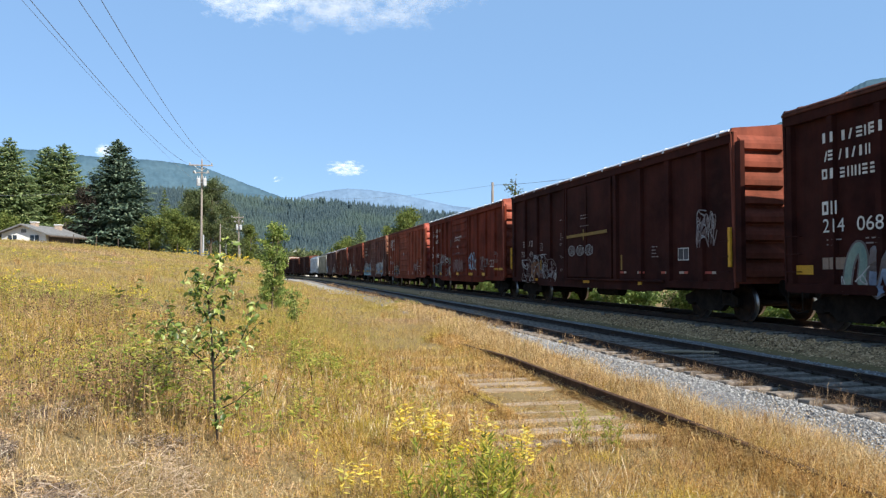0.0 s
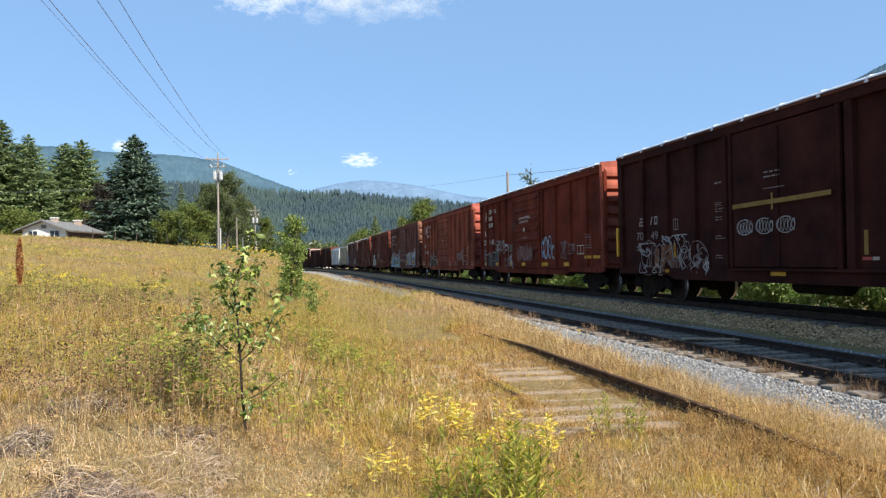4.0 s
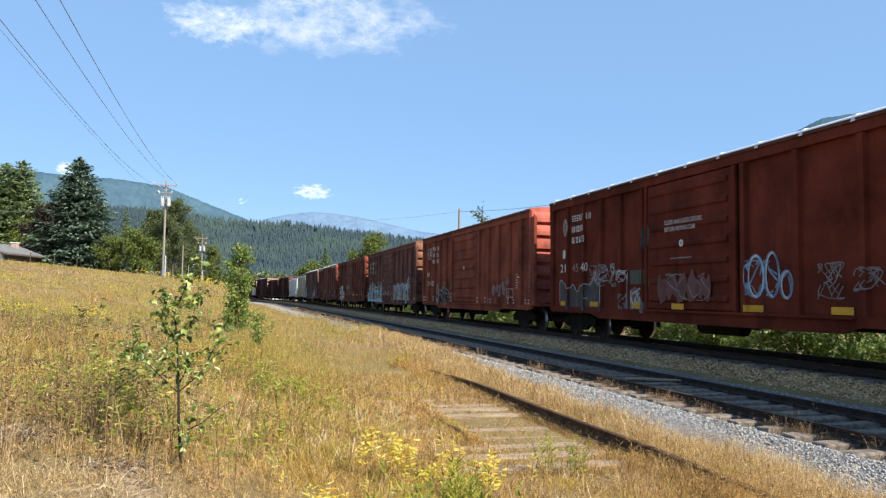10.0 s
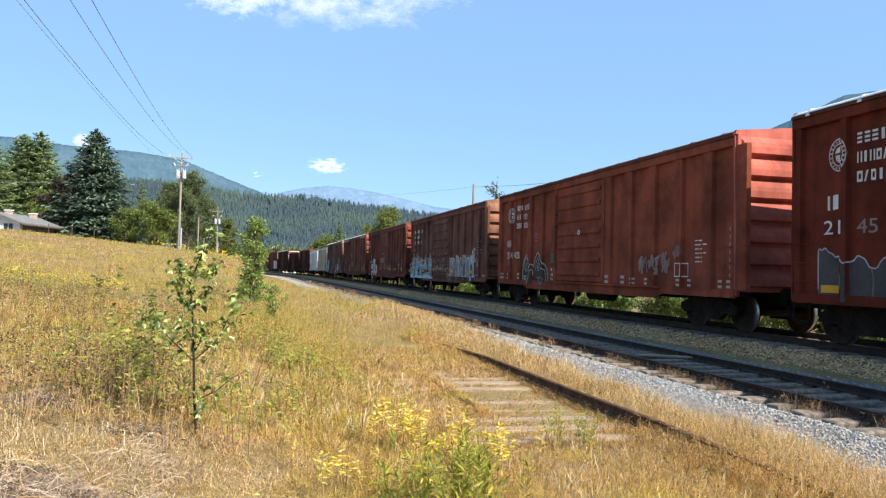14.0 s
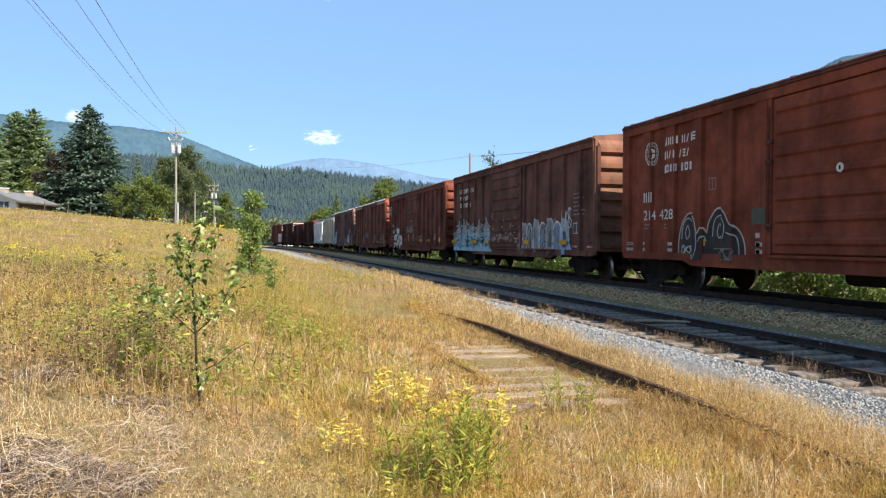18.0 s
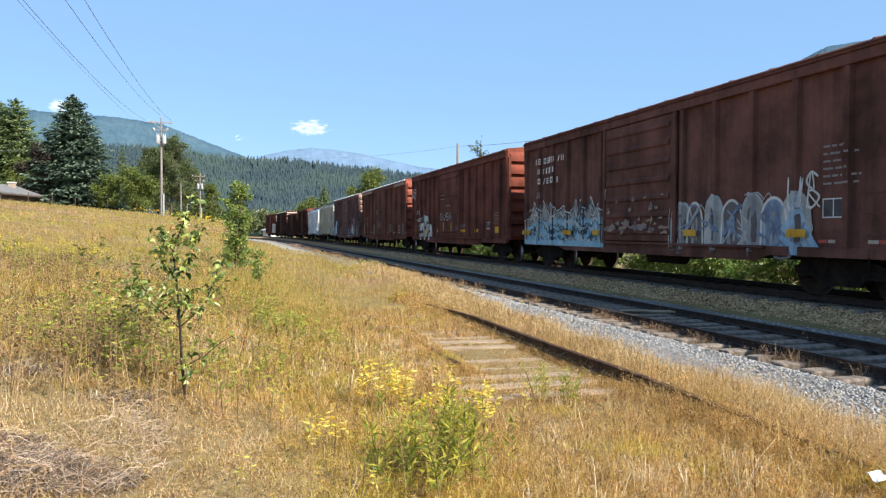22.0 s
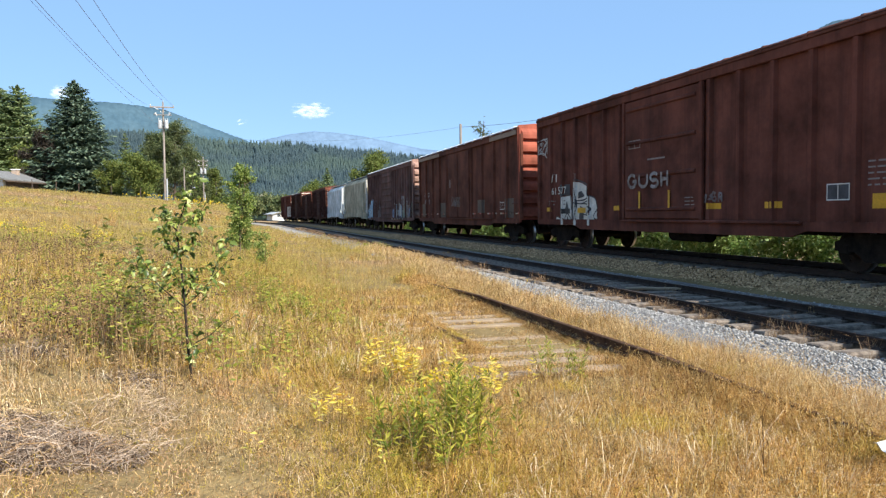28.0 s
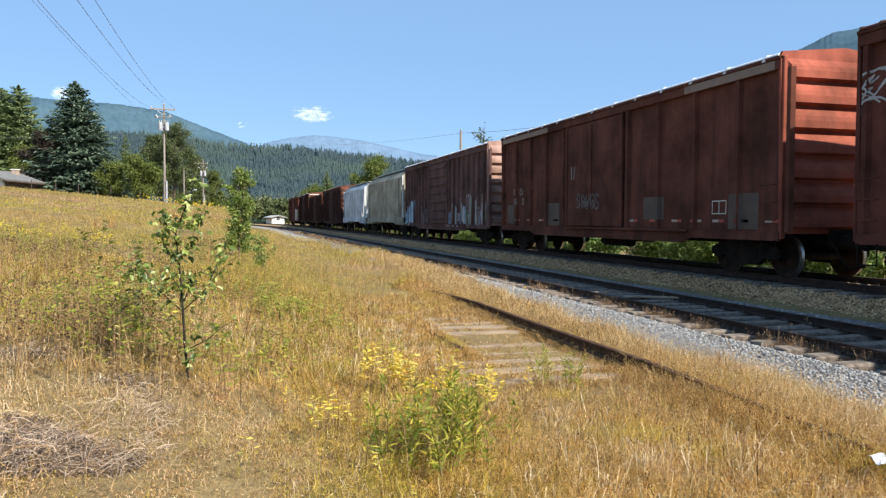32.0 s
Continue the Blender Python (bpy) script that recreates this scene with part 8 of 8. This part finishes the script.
def rail_side(n, seed):
    g = np.random.default_rng(seed)
    spot = 6.5 * (95 / 6.5) ** g.random(90)
    y = spot[g.integers(0, 90, n)] + g.normal(0, 0.12, n)
    return 7.0 + g.normal(0, 0.07, n) - curve_off(y), y, g


blades("rail_tufts", "small brown tufts of dead grass along the siding's rail", *rail_side(7000, 57), 0.10, 0.30, RAIL_TUFT, width=0.002, lean=1.2, heads=0.7)


def around(n, seed):
    g = np.random.default_rng(seed)
    x, y = g.uniform(-16, 5.2, n), g.uniform(-14, 4.5, n)
    ok = (y < 2.6) | (x < -0.46 * y - 1.1) | (x > 1.15 * y + 0.7)
    return x[ok], y[ok], g


blades("trodden_grass", "short dry grass round the standpoint", *around(60000, 41), 0.06, 0.2, GRASS, width=0.004, fine=False)


def keep_spur(x, y):
    return np.where((x > 2.8) & (x < 4.4) & (y > 6.8) & (y < 14), np.where(bare(x, y), 0.16 + 0.55 * wave(x, y, 4.0, 2.0) ** 2, 0.12 + 0.55 * wave(x, y, 4.0, 2.0)), 0.0)


blades("matted_grass", "short matted dead grass between the old ties", *field(240000, 6.5, 14.5, 31, keep_spur), 0.06, 0.22, GRASS, width=0.0022, heads=0.3)
blades("tall_grass", "tall dry stalks with seed plumes", *field(8000, 2.6, 60, 4, keep_mix), 0.3, 0.56, GRASS, width=0.0013, lean=0.35, heads=1.0)


def weed_stand(name, label, spots, n, h, mat, seed, leaf=0.03, spread=0.4, leaves=14, mat2=None, top=0.0, category="weeds", upper=0.2, narrow=0.26, rise=0.6):
    """Leafy weeds: upright stems with leaves up their length, and flower tops in a second colour."""
    g = np.random.default_rng(seed)
    C, A, B, C2, A2, B2 = [], [], [], [], [], []
    stems = Mesh()
    for sx, sy in spots:
        for _ in range(n):
            x, y = sx + g.normal(0, spread), sy + g.normal(0, spread)
            hh = h * g.uniform(0.6, 1.15)
            z = float(height(x, y))
            lean = g.normal(0, 0.14, 2) * hh
            stems.tube([(x, y, z - 0.03), (x + lean[0] * 0.4, y + lean[1] * 0.4, z + 0.5 * hh), (x + lean[0], y + lean[1], z + hh)], [0.0028, 0.0022, 0.0012], 4, caps=False)
            s = g.uniform(upper, 1, leaves)
            a = g.uniform(0, 6.28, leaves)
            d = np.stack([np.cos(a), np.sin(a), g.uniform(-0.2, rise, leaves)], 1)
            d = unit(d)
            lf = leaf * g.uniform(0.6, 1.3, leaves)[:, None]
            p = np.array([x, y, z]) + np.stack([lean[0] * s, lean[1] * s, hh * s], 1) + d * lf
            C.append(p)
            A.append(d * lf)
            B.append(unit(np.cross(d, g.normal(0, 1, (leaves, 3)) * 0.4 + np.array([0, 0, 1]))) * lf * narrow)
            if top:
                k = 14
                q = np.array([x + lean[0], y + lean[1], z + hh]) + g.normal(0, 0.035, (k, 3)) * np.array([1, 1, 0.8])
                dd = unit(g.normal(0, 1, (k, 3)))
                C2.append(q)
                A2.append(dd * top)
                B2.append(unit(np.cross(dd, g.normal(0, 1, (k, 3)))) * top * 0.8)
    t = thing(name, label, category)
    tagged(part("stem", stems, STALK, t), kind="stuff")
    v, f = quads(np.concatenate(C), np.concatenate(A), np.concatenate(B))
    tagged(part("foliage", np_mesh("foliage", v, f, mat, 4), None, t), kind="stuff")
    if top:
        v, f = quads(np.concatenate(C2), np.concatenate(A2), np.concatenate(B2))
        tagged(part("bloom", np_mesh("bloom", v, f, mat2 or LEAF_GOLD, 4), None, t, "small flower or seed heads"), kind="stuff")
    return t


weed_stand("goldenrod_clump", "bushy green goldenrod clump with a few yellow heads", [(1.12, 4.5), (1.38, 4.62), (1.58, 4.8), (1.28, 4.4)], 13, 0.52, LEAF_ROD, 1, 0.038, 0.16, 40, narrow=0.17, rise=1.5)
weed_stand("goldenrod_flowers", "yellow flower heads rising from a green clump", [(1.4, 4.85), (1.62, 4.98)], 5, 0.46, LEAF_LIME, 2, 0.028, 0.12, 24, LEAF_GOLD, 0.011)
weed_stand("yellow_leaved_plant", "small plant with bright yellow autumn leaves", [(1.26, 6.5), (1.42, 6.62)], 7, 0.42, LEAF_YELLOW, 3, 0.034, 0.11, 40, upper=0.6)
weed_stand("yellow_leaved_plant", "small plant with bright yellow autumn leaves", [(2.0, 6.7), (2.1, 5.85), (1.85, 6.2), (2.25, 6.3)], 4, 0.42, LEAF_YELLOW, 4, 0.033, 0.11, 30, upper=0.6)
weed_stand("yellow_leaved_plant", "low plant with yellow and brown leaves", [(0.55, 4.85), (0.9, 4.85), (0.72, 5.1)], 3, 0.32, LEAF_YELLOW, 5, 0.030, 0.09, 18, upper=0.5)
weed_stand("yellow_leaved_plant", "low plant with a few yellow leaves", [(0.05, 4.15), (0.35, 5.5), (0.8, 3.9)], 2, 0.28, LEAF_YELLOW, 6, 0.024, 0.06, 9, upper=0.5)
weed_stand("green_weed", "fresh green weed growing between the spur's ties", [(3.03, 6.84), (3.28, 6.76)], 9, 0.4, LEAF_LIME, 7, 0.028, 0.05, 36, narrow=0.18, rise=1.4)
weed_stand("green_weeds", "low green weeds in the dry grass", [(0.71, 10.9), (0.5, 11.3), (1.0, 10.8), (0.8, 11.6), (0.3, 12.0), (0.6, 10.3)], 14, 0.36, LEAF_LIME, 8, 0.034, 0.22, 28)
weed_stand("yellow_green_weeds", "yellowish weeds among dry grass", [(1.39, 9.9), (1.4, 11.1), (1.25, 10.3), (0.4, 7.0), (0.45, 7.3)], 8, 0.36, LEAF_LIME, 9, 0.032, 0.16, 16)
weed_stand("brown_weeds", "dead brown weed stems with dark seed heads", [(-0.9, 6.4), (-1.3, 6.9), (-0.6, 6.9), (-2.0, 8.0), (-2.6, 9.4), (-1.6, 8.8), (-3.2, 10.5), (-0.7, 7.2)], 11, 0.5, STALK, 10, 0.018, 0.34, 16)
weed_stand("brown_weeds", "dead brown weed stems in shade of the sapling", [(-0.62, 5.85), (-0.85, 6.0), (-0.75, 5.6)], 9, 0.22, STALK, 11, 0.018, 0.2, 14)
weed_stand("poplar_shoots", "leafy green poplar shoots beside the sapling", [(-0.72, 7.3), (-0.95, 7.5), (-1.12, 7.7), (-0.8, 7.8)], 4, 0.98, LEAF_SHOOT, 27, 0.040, 0.13, 22, upper=0.5, narrow=0.42, category="shrub")
weed_stand("leafy_weeds", "green leafy weeds beside the sapling", [(-1.12, 8.6), (-1.37, 9.4), (-0.9, 8.2), (-0.85, 6.5), (-0.75, 6.7), (-1.0, 6.9), (-1.35, 7.0), (-0.6, 6.4), (-1.1, 7.8), (-0.3, 7.0), (-0.95, 7.3), (-1.7, 8.4)], 9, 0.55, LEAF_LIME, 12, 0.038, 0.2, 20)
kr = np.random.default_rng(93)
weed_stand("knapweed", "standing knapweed with dark seed heads on the bank", [(kr.uniform(-0.42, -0.06) * q, q) for q in kr.uniform(5.6, 15, 60)], 9, 0.46, STALK, 23, 0.018, 0.3, 10, SEED_HEAD, 0.010)
weed_stand("olive_weeds", "olive-yellow leafy weeds spread over the bank", [(kr.uniform(-0.40, 0.12) * q, q) for q in kr.uniform(7.6, 22, 150)], 8, 0.34, LEAF_OLIVE_WEED, 24, 0.026, 0.28, 20)
weed_stand("yellow_flowers", "patch of small yellow flowers on the bank", [(-4.2, 16.0), (-3.6, 16.6), (-4.7, 15.6), (-2.7, 16.2), (-5.4, 16.4)], 16, 0.5, LEAF_LIME, 13, 0.04, 0.34, 12, LEAF_GOLD, 0.012)
weed_stand("yellow_flowers", "scattered yellow flowers on the upper bank", [(-9.5, 32), (-7.5, 31), (-12, 40), (-6, 36), (-3.5, 30)], 8, 0.45, LEAF_LIME, 14, 0.05, 0.8, 8, LEAF_GOLD, 0.014)
weed_stand("orange_flowers", "orange-yellow flowers along the crest", [(-6.0, 72), (-4.5, 70), (-3.2, 66), (-7.6, 74), (-2.2, 60)], 16, 0.6, LEAF_LIME, 15, 0.06, 1.0, 5, LEAF_GOLD, 0.03)
weed_stand("brown_weeds", "dead weeds standing along the siding's rail", [(6.98, 7.0 + 0.55 * i) for i in range(14)], 4, 0.24, GRASS_GREY, 16, 0.012, 0.12, 20)
weed_stand("brown_weeds", "dead weed standing between the siding's rails", [(8.58, 9.5), (8.4, 13.0)], 5, 0.34, GRASS_GREY, 17, 0.02, 0.06, 14)
weed_stand("green_weeds", "patch of green weeds at the edge of the siding", [(6.6, 34.5), (6.7, 36), (6.6, 37.5), (6.8, 39)], 12, 0.4, LEAF_LIME, 26, 0.06, 0.4, 16)
weed_stand("golden_fringe", "dry weeds in the edge of the ballast", [(5.6, 13.0 + 1.3 * i) for i in range(16)], 4, 0.35, LEAF_GOLD, 18, 0.02, 0.2, 10)


gs = np.random.default_rng(91)
spots = []
while len(spots) < 46:
    yy = 5.2 * (26 / 5.2) ** gs.random()
    xx = gs.uniform(-0.4 * yy, 2.2)
    spots.append((xx, yy))
weed_stand("scattered_weeds", "scattered green and yellow weeds in the dry grass", spots, 4, 0.4, LEAF_LIME, 19, 0.03, 0.16, 16)
weed_stand("scattered_brown_weeds", "scattered dead brown weed stalks in the grass", [(x + gs.normal(0, 0.5), y + gs.normal(0, 0.5)) for x, y in spots if x < 1.2], 6, 0.48, STALK, 20, 0.018, 0.2, 14)


def dead_heap(label, cx, cy, rx, ry, rise, n, seed, mat, long=0.45, dark=0.35):
    """Matted dead stems thrown over into a low heap: short dark litter under long bent straws."""
    g = np.random.default_rng(seed)
    t = thing("dead_grass_heap", label, "grass", kind="stuff")
    for name, m, stuff, lo, hi, wid, lift in (("litter", int(n * dark), HEAP_DARK, 0.05, 0.5 * long, 0.0030, 0.55), ("straw", n, mat, 0.1, long, 0.0016, 1.0)):
        if not m:
            continue
        a, q = g.uniform(0, 6.28, m), g.random(m) ** 0.6
        k = 1 + 0.3 * np.sin(3 * a + seed) + 0.15 * np.sin(7 * a)
        x, y = cx + rx * q * np.cos(a) * k, cy + ry * q * np.sin(a) * k
        lump = 0.55 + 0.45 * np.sin(13 * x + seed) * np.sin(15 * y)
        base = np.stack([x, y, height(x, y) + lift * rise * lump * (1 - q ** 2) * g.random(m) ** 0.7], 1)
        d = unit(np.stack([g.normal(0.4, 0.8, m), g.normal(0, 0.8, m), g.normal(0.15, 0.4, m)], 1))
        L = g.uniform(lo, hi, m)[:, None]
        s = unit(np.cross(d, g.normal(0, 1, (m, 3)))) * wid
        bow = np.stack([g.normal(0, 0.1, m), g.normal(0, 0.1, m), g.uniform(0.0, 0.3, m)], 1) * L
        p0, p3 = base - d * L * 0.5, base + d * L * 0.5 - np.array([0, 0, 0.12]) * L
        p1, p2 = base - d * L * 0.17 + bow, base + d * L * 0.17 + bow
        v = np.stack([p0 - s, p0 + s, p1 - s, p1 + s, p2 - s, p2 + s, p3], 1)
        i = 7 * np.arange(m)[:, None]
        f = np.concatenate([i + np.array([c]) for c in ([0, 1, 3], [0, 3, 2], [2, 3, 5], [2, 5, 4], [4, 5, 6])], 0)
        tagged(part(name, np_mesh(name, v.reshape(-1, 3), f, stuff), None, t), kind="stuff")


dead_heap("matted heap of bleached dead stems", -1.0, 4.45, 0.44, 0.36, 0.17, 1300, 40, HEAP, 0.36, 0.9)
dead_heap("loose bleached straw over a heap of dead stems", -1.0, 4.4, 0.42, 0.3, 0.21, 170, 39, GRASS_GREY, 0.42, 0.1)
for i, (x, y, rx, ry, rise, n, mat) in enumerate(((-1.75, 5.5, 0.2, 0.26, 0.14, 420, HEAP), (-0.74, 5.95, 0.3, 0.25, 0.06, 170, HEAP), (-0.62, 5.62, 0.22, 0.34, 0.04, 110, HEAP_PALE), (-0.85, 5.15, 0.22, 0.34, 0.04, 110, HEAP_PALE), (-0.5, 5.2, 0.2, 0.3, 0.03, 200, HEAP_PALE),
                                                  (-1.35, 4.95, 0.2, 0.16, 0.08, 200, GRASS_GREY), (-0.55, 4.7, 0.25, 0.3, 0.04, 200, HEAP_PALE), (-1.6, 6.7, 0.3, 0.3, 0.12, 340, HEAP), (-2.3, 7.4, 0.4, 0.3, 0.12, 360, GRASS_GREY))):
    dead_heap("low tangle of grey-brown dead stems in the grass", x, y, rx, ry, rise, n, 41 + i, mat, 0.24, 0.0 if mat is HEAP_PALE else 1.2)


# ---------- sapling ----------
def leaf_mesh(k):
    r = random.Random(k)
    l, w = r.uniform(0.042, 0.07), r.uniform(0.014, 0.022)
    c = r.uniform(0.006, 0.016)
    v = [(0, 0, 0), (0.35 * l, -w, c), (0.35 * l, 0, 0), (0.35 * l, w, c), (0.72 * l, -0.75 * w, c), (0.72 * l, 0, -0.004), (0.72 * l, 0.75 * w, c), (l, 0, -0.012)]
    return Mesh().add(v, [(0, 1, 2), (0, 2, 3), (1, 4, 5, 2), (2, 5, 6, 3), (4, 7, 5), (5, 7, 6)]).mesh("leaf", LEAF_OBJ, True)


def leaf_object_material():
    m, nt, b = mat_new("sapling_leaf_single")
    oi = nt.nodes.new("ShaderNodeObjectInfo")
    c = ramp(nt, oi.outputs["Random"], [(0.0, (0.06, 0.10, 0.024)), (0.45, (0.19, 0.26, 0.05)), (0.85, (0.40, 0.45, 0.11)), (1.0, (0.62, 0.64, 0.34))])
    nt.links.new(c, b.inputs["Base Color"])
    b.inputs["Roughness"].default_value = 0.4
    t = nt.nodes.new("ShaderNodeBsdfTranslucent")
    nt.links.new(c, t.inputs[0])
    ms = nt.nodes.new("ShaderNodeMixShader")
    ms.inputs[0].default_value = 0.35
    nt.links.new(b.outputs[0], ms.inputs[1])
    nt.links.new(t.outputs[0], ms.inputs[2])
    nt.links.new(ms.outputs[0], nt.nodes["Material Output"].inputs[0])
    return m


LEAF_OBJ = leaf_object_material()


def sapling():
    t = thing("sapling", "young poplar sapling with sparse glossy green leaves", "sapling", pose(-0.38, 6.11, float(height(-0.38, 6.11))))
    r = random.Random(9)
    kinds = [leaf_mesh(k) for k in range(5)]
    trunk = [(0.04, 0, -0.05), (0.01, 0, 0.3), (0.0, 0, 0.55), (-0.02, 0.02, 0.86), (-0.05, 0.0, 1.16), (0.03, 0.0, 1.38), (0.10, 0.0, 1.58)]
    part("trunk", Mesh().tube(trunk, [0.011, 0.010, 0.009, 0.0075, 0.006, 0.004, 0.002], 7), TWIG, t)
    arms = [((0.0, 0, 0.55), (-0.20, 0.03, 0.74), (-0.30, 0.05, 0.92), (-0.38, 0.05, 1.15)), ((0.0, 0, 0.56), (0.13, -0.04, 0.68), (0.25, -0.06, 0.83), (0.38, -0.06, 0.97)),
            ((0.2, -0.05, 0.78), (0.27, -0.05, 0.95), (0.30, -0.05, 1.13)), ((-0.25, 0.04, 0.83), (-0.33, 0.0, 0.88), (-0.42, -0.03, 0.92)),
            ((-0.04, 0.02, 0.98), (-0.13, 0.08, 1.06), (-0.20, 0.12, 1.19)), ((-0.03, 0.02, 0.95), (0.06, -0.08, 1.05), (0.10, -0.12, 1.2)),
            ((-0.04, 0.0, 1.15), (-0.12, -0.05, 1.24), (-0.14, -0.08, 1.33)), ((-0.02, 0, 1.2), (0.10, 0.06, 1.27), (0.17, 0.08, 1.36)),
            ((0.01, 0, 0.24), (0.18, -0.05, 0.33), (0.29, -0.08, 0.43), (0.41, -0.1, 0.5)), ((-0.01, 0, 0.72), (-0.05, -0.12, 0.8), (-0.1, -0.2, 0.92)),
            ((0.02, 0, 0.1), (0.05, -0.03, 0.2), (0.03, -0.05, 0.34)), ((0.0, 0, 0.62), (0.06, 0.1, 0.74), (0.04, 0.16, 0.86))]
    lines = [trunk[3:]] + arms
    for a in arms:
        part("branch", Mesh().tube(a, [0.005 - 0.0035 * q / (len(a) - 1) for q in range(len(a))], 5), TWIG, t)
    n = 0
    for ln in lines:
        for _ in range(96 if ln is lines[0] else 24 if ln[0][2] < 0.3 else 40):
            k = r.uniform(0.25, len(ln) - 1.001)
            i = int(k)
            p = Vector(ln[i]).lerp(Vector(ln[i + 1]), k - i) + Vector((r.gauss(0, 0.03), r.gauss(0, 0.03), r.gauss(0, 0.026)))
            lf = part("leaf", kinds[n % 5], None, t)
            lf.matrix_basis = Matrix.Translation(p) @ pose(0, 0, 0, r.uniform(-50, 50), r.uniform(-20, 60), r.uniform(0, 360)) @ Matrix.Scale(r.uniform(0.65, 1.2), 4)
            n += 1


sapling()
birch = limb_tree("slender young birch with small light green leaves", 2.4, 0.42, LEAF_BIRCH, 71, 0.030, 220, 42, 0.04, name="young_birch", stems=4, trunk_r=0.02, squash=1.6)
set_at(birch, 0.09, 19.8)
set_at(limb_tree("low leafy seedling beside the birch", 0.95, 0.42, LEAF_BIRCH, 72, 0.026, 50, 26, 0.06, name="seedling", stems=3, trunk_r=0.012, category="shrub"), 0.62, 17.4)


def dock():
    t = thing("dock_plant", "tall rust-brown dock plant gone to seed", "plant", pose(-4.5, 14.0, float(height(-4.5, 14.0))))
    g = np.random.default_rng(77)
    part("stem", Mesh().tube([(0, 0, -0.05), (0.02, 0, 0.7), (0.0, 0.02, 1.2)], [0.012, 0.009, 0.003], 6), STALK, t)
    n = 900
    s = g.random(n)
    r = 0.04 * np.sin(np.pi * np.clip(s * 0.9 + 0.08, 0, 1)) + 0.01
    a = g.uniform(0, 6.28, n)
    c = np.stack([r * np.cos(a), r * np.sin(a), 0.45 + 0.78 * s], 1)
    al = unit(g.normal(0, 1, (n, 3)))
    ac = unit(np.cross(al, g.normal(0, 1, (n, 3))))
    v, f = quads(c, al * 0.018, ac * 0.013)
    m = islands("rust_brown_dock_seed", [(0.0, (0.16, 0.055, 0.02)), (1.0, (0.36, 0.14, 0.05))], 0.8)
    tagged(part("seed_head", np_mesh("seed_head", v, f, m, 4), None, t), kind="stuff")


dock()
board = tagged(part("loose_board", Mesh().bar(-0.62, 0.62, -0.09, 0.09, 0.0, 0.035, 0.006), TIE_OLD), "pale weathered board lying across the siding's ties", "board")
board.matrix_basis = pose(8.3, 13.4, 0.03, 0, 0, -24)
lit = thing("paper_litter", "crumpled scrap of white paper in the grass", "litter", pose(3.96, 3.72, float(height(3.96, 3.72)) + 0.16))
g = random.Random(3)
pm = Mesh()
pm.v = [(0.035 * i + g.gauss(0, 0.008), 0.03 * j + g.gauss(0, 0.008), g.gauss(0.02, 0.016)) for j in range(5) for i in range(5)]
pm.f = [(5 * j + i, 5 * j + i + 1, 5 * j + i + 6, 5 * j + i + 5) for j in range(4) for i in range(4)]
pm.mi = [0] * 16
pp = part("sheet", pm, PAPER, lit)
pp.modifiers.new("thickness", "SOLIDIFY").thickness = 0.002

motions()
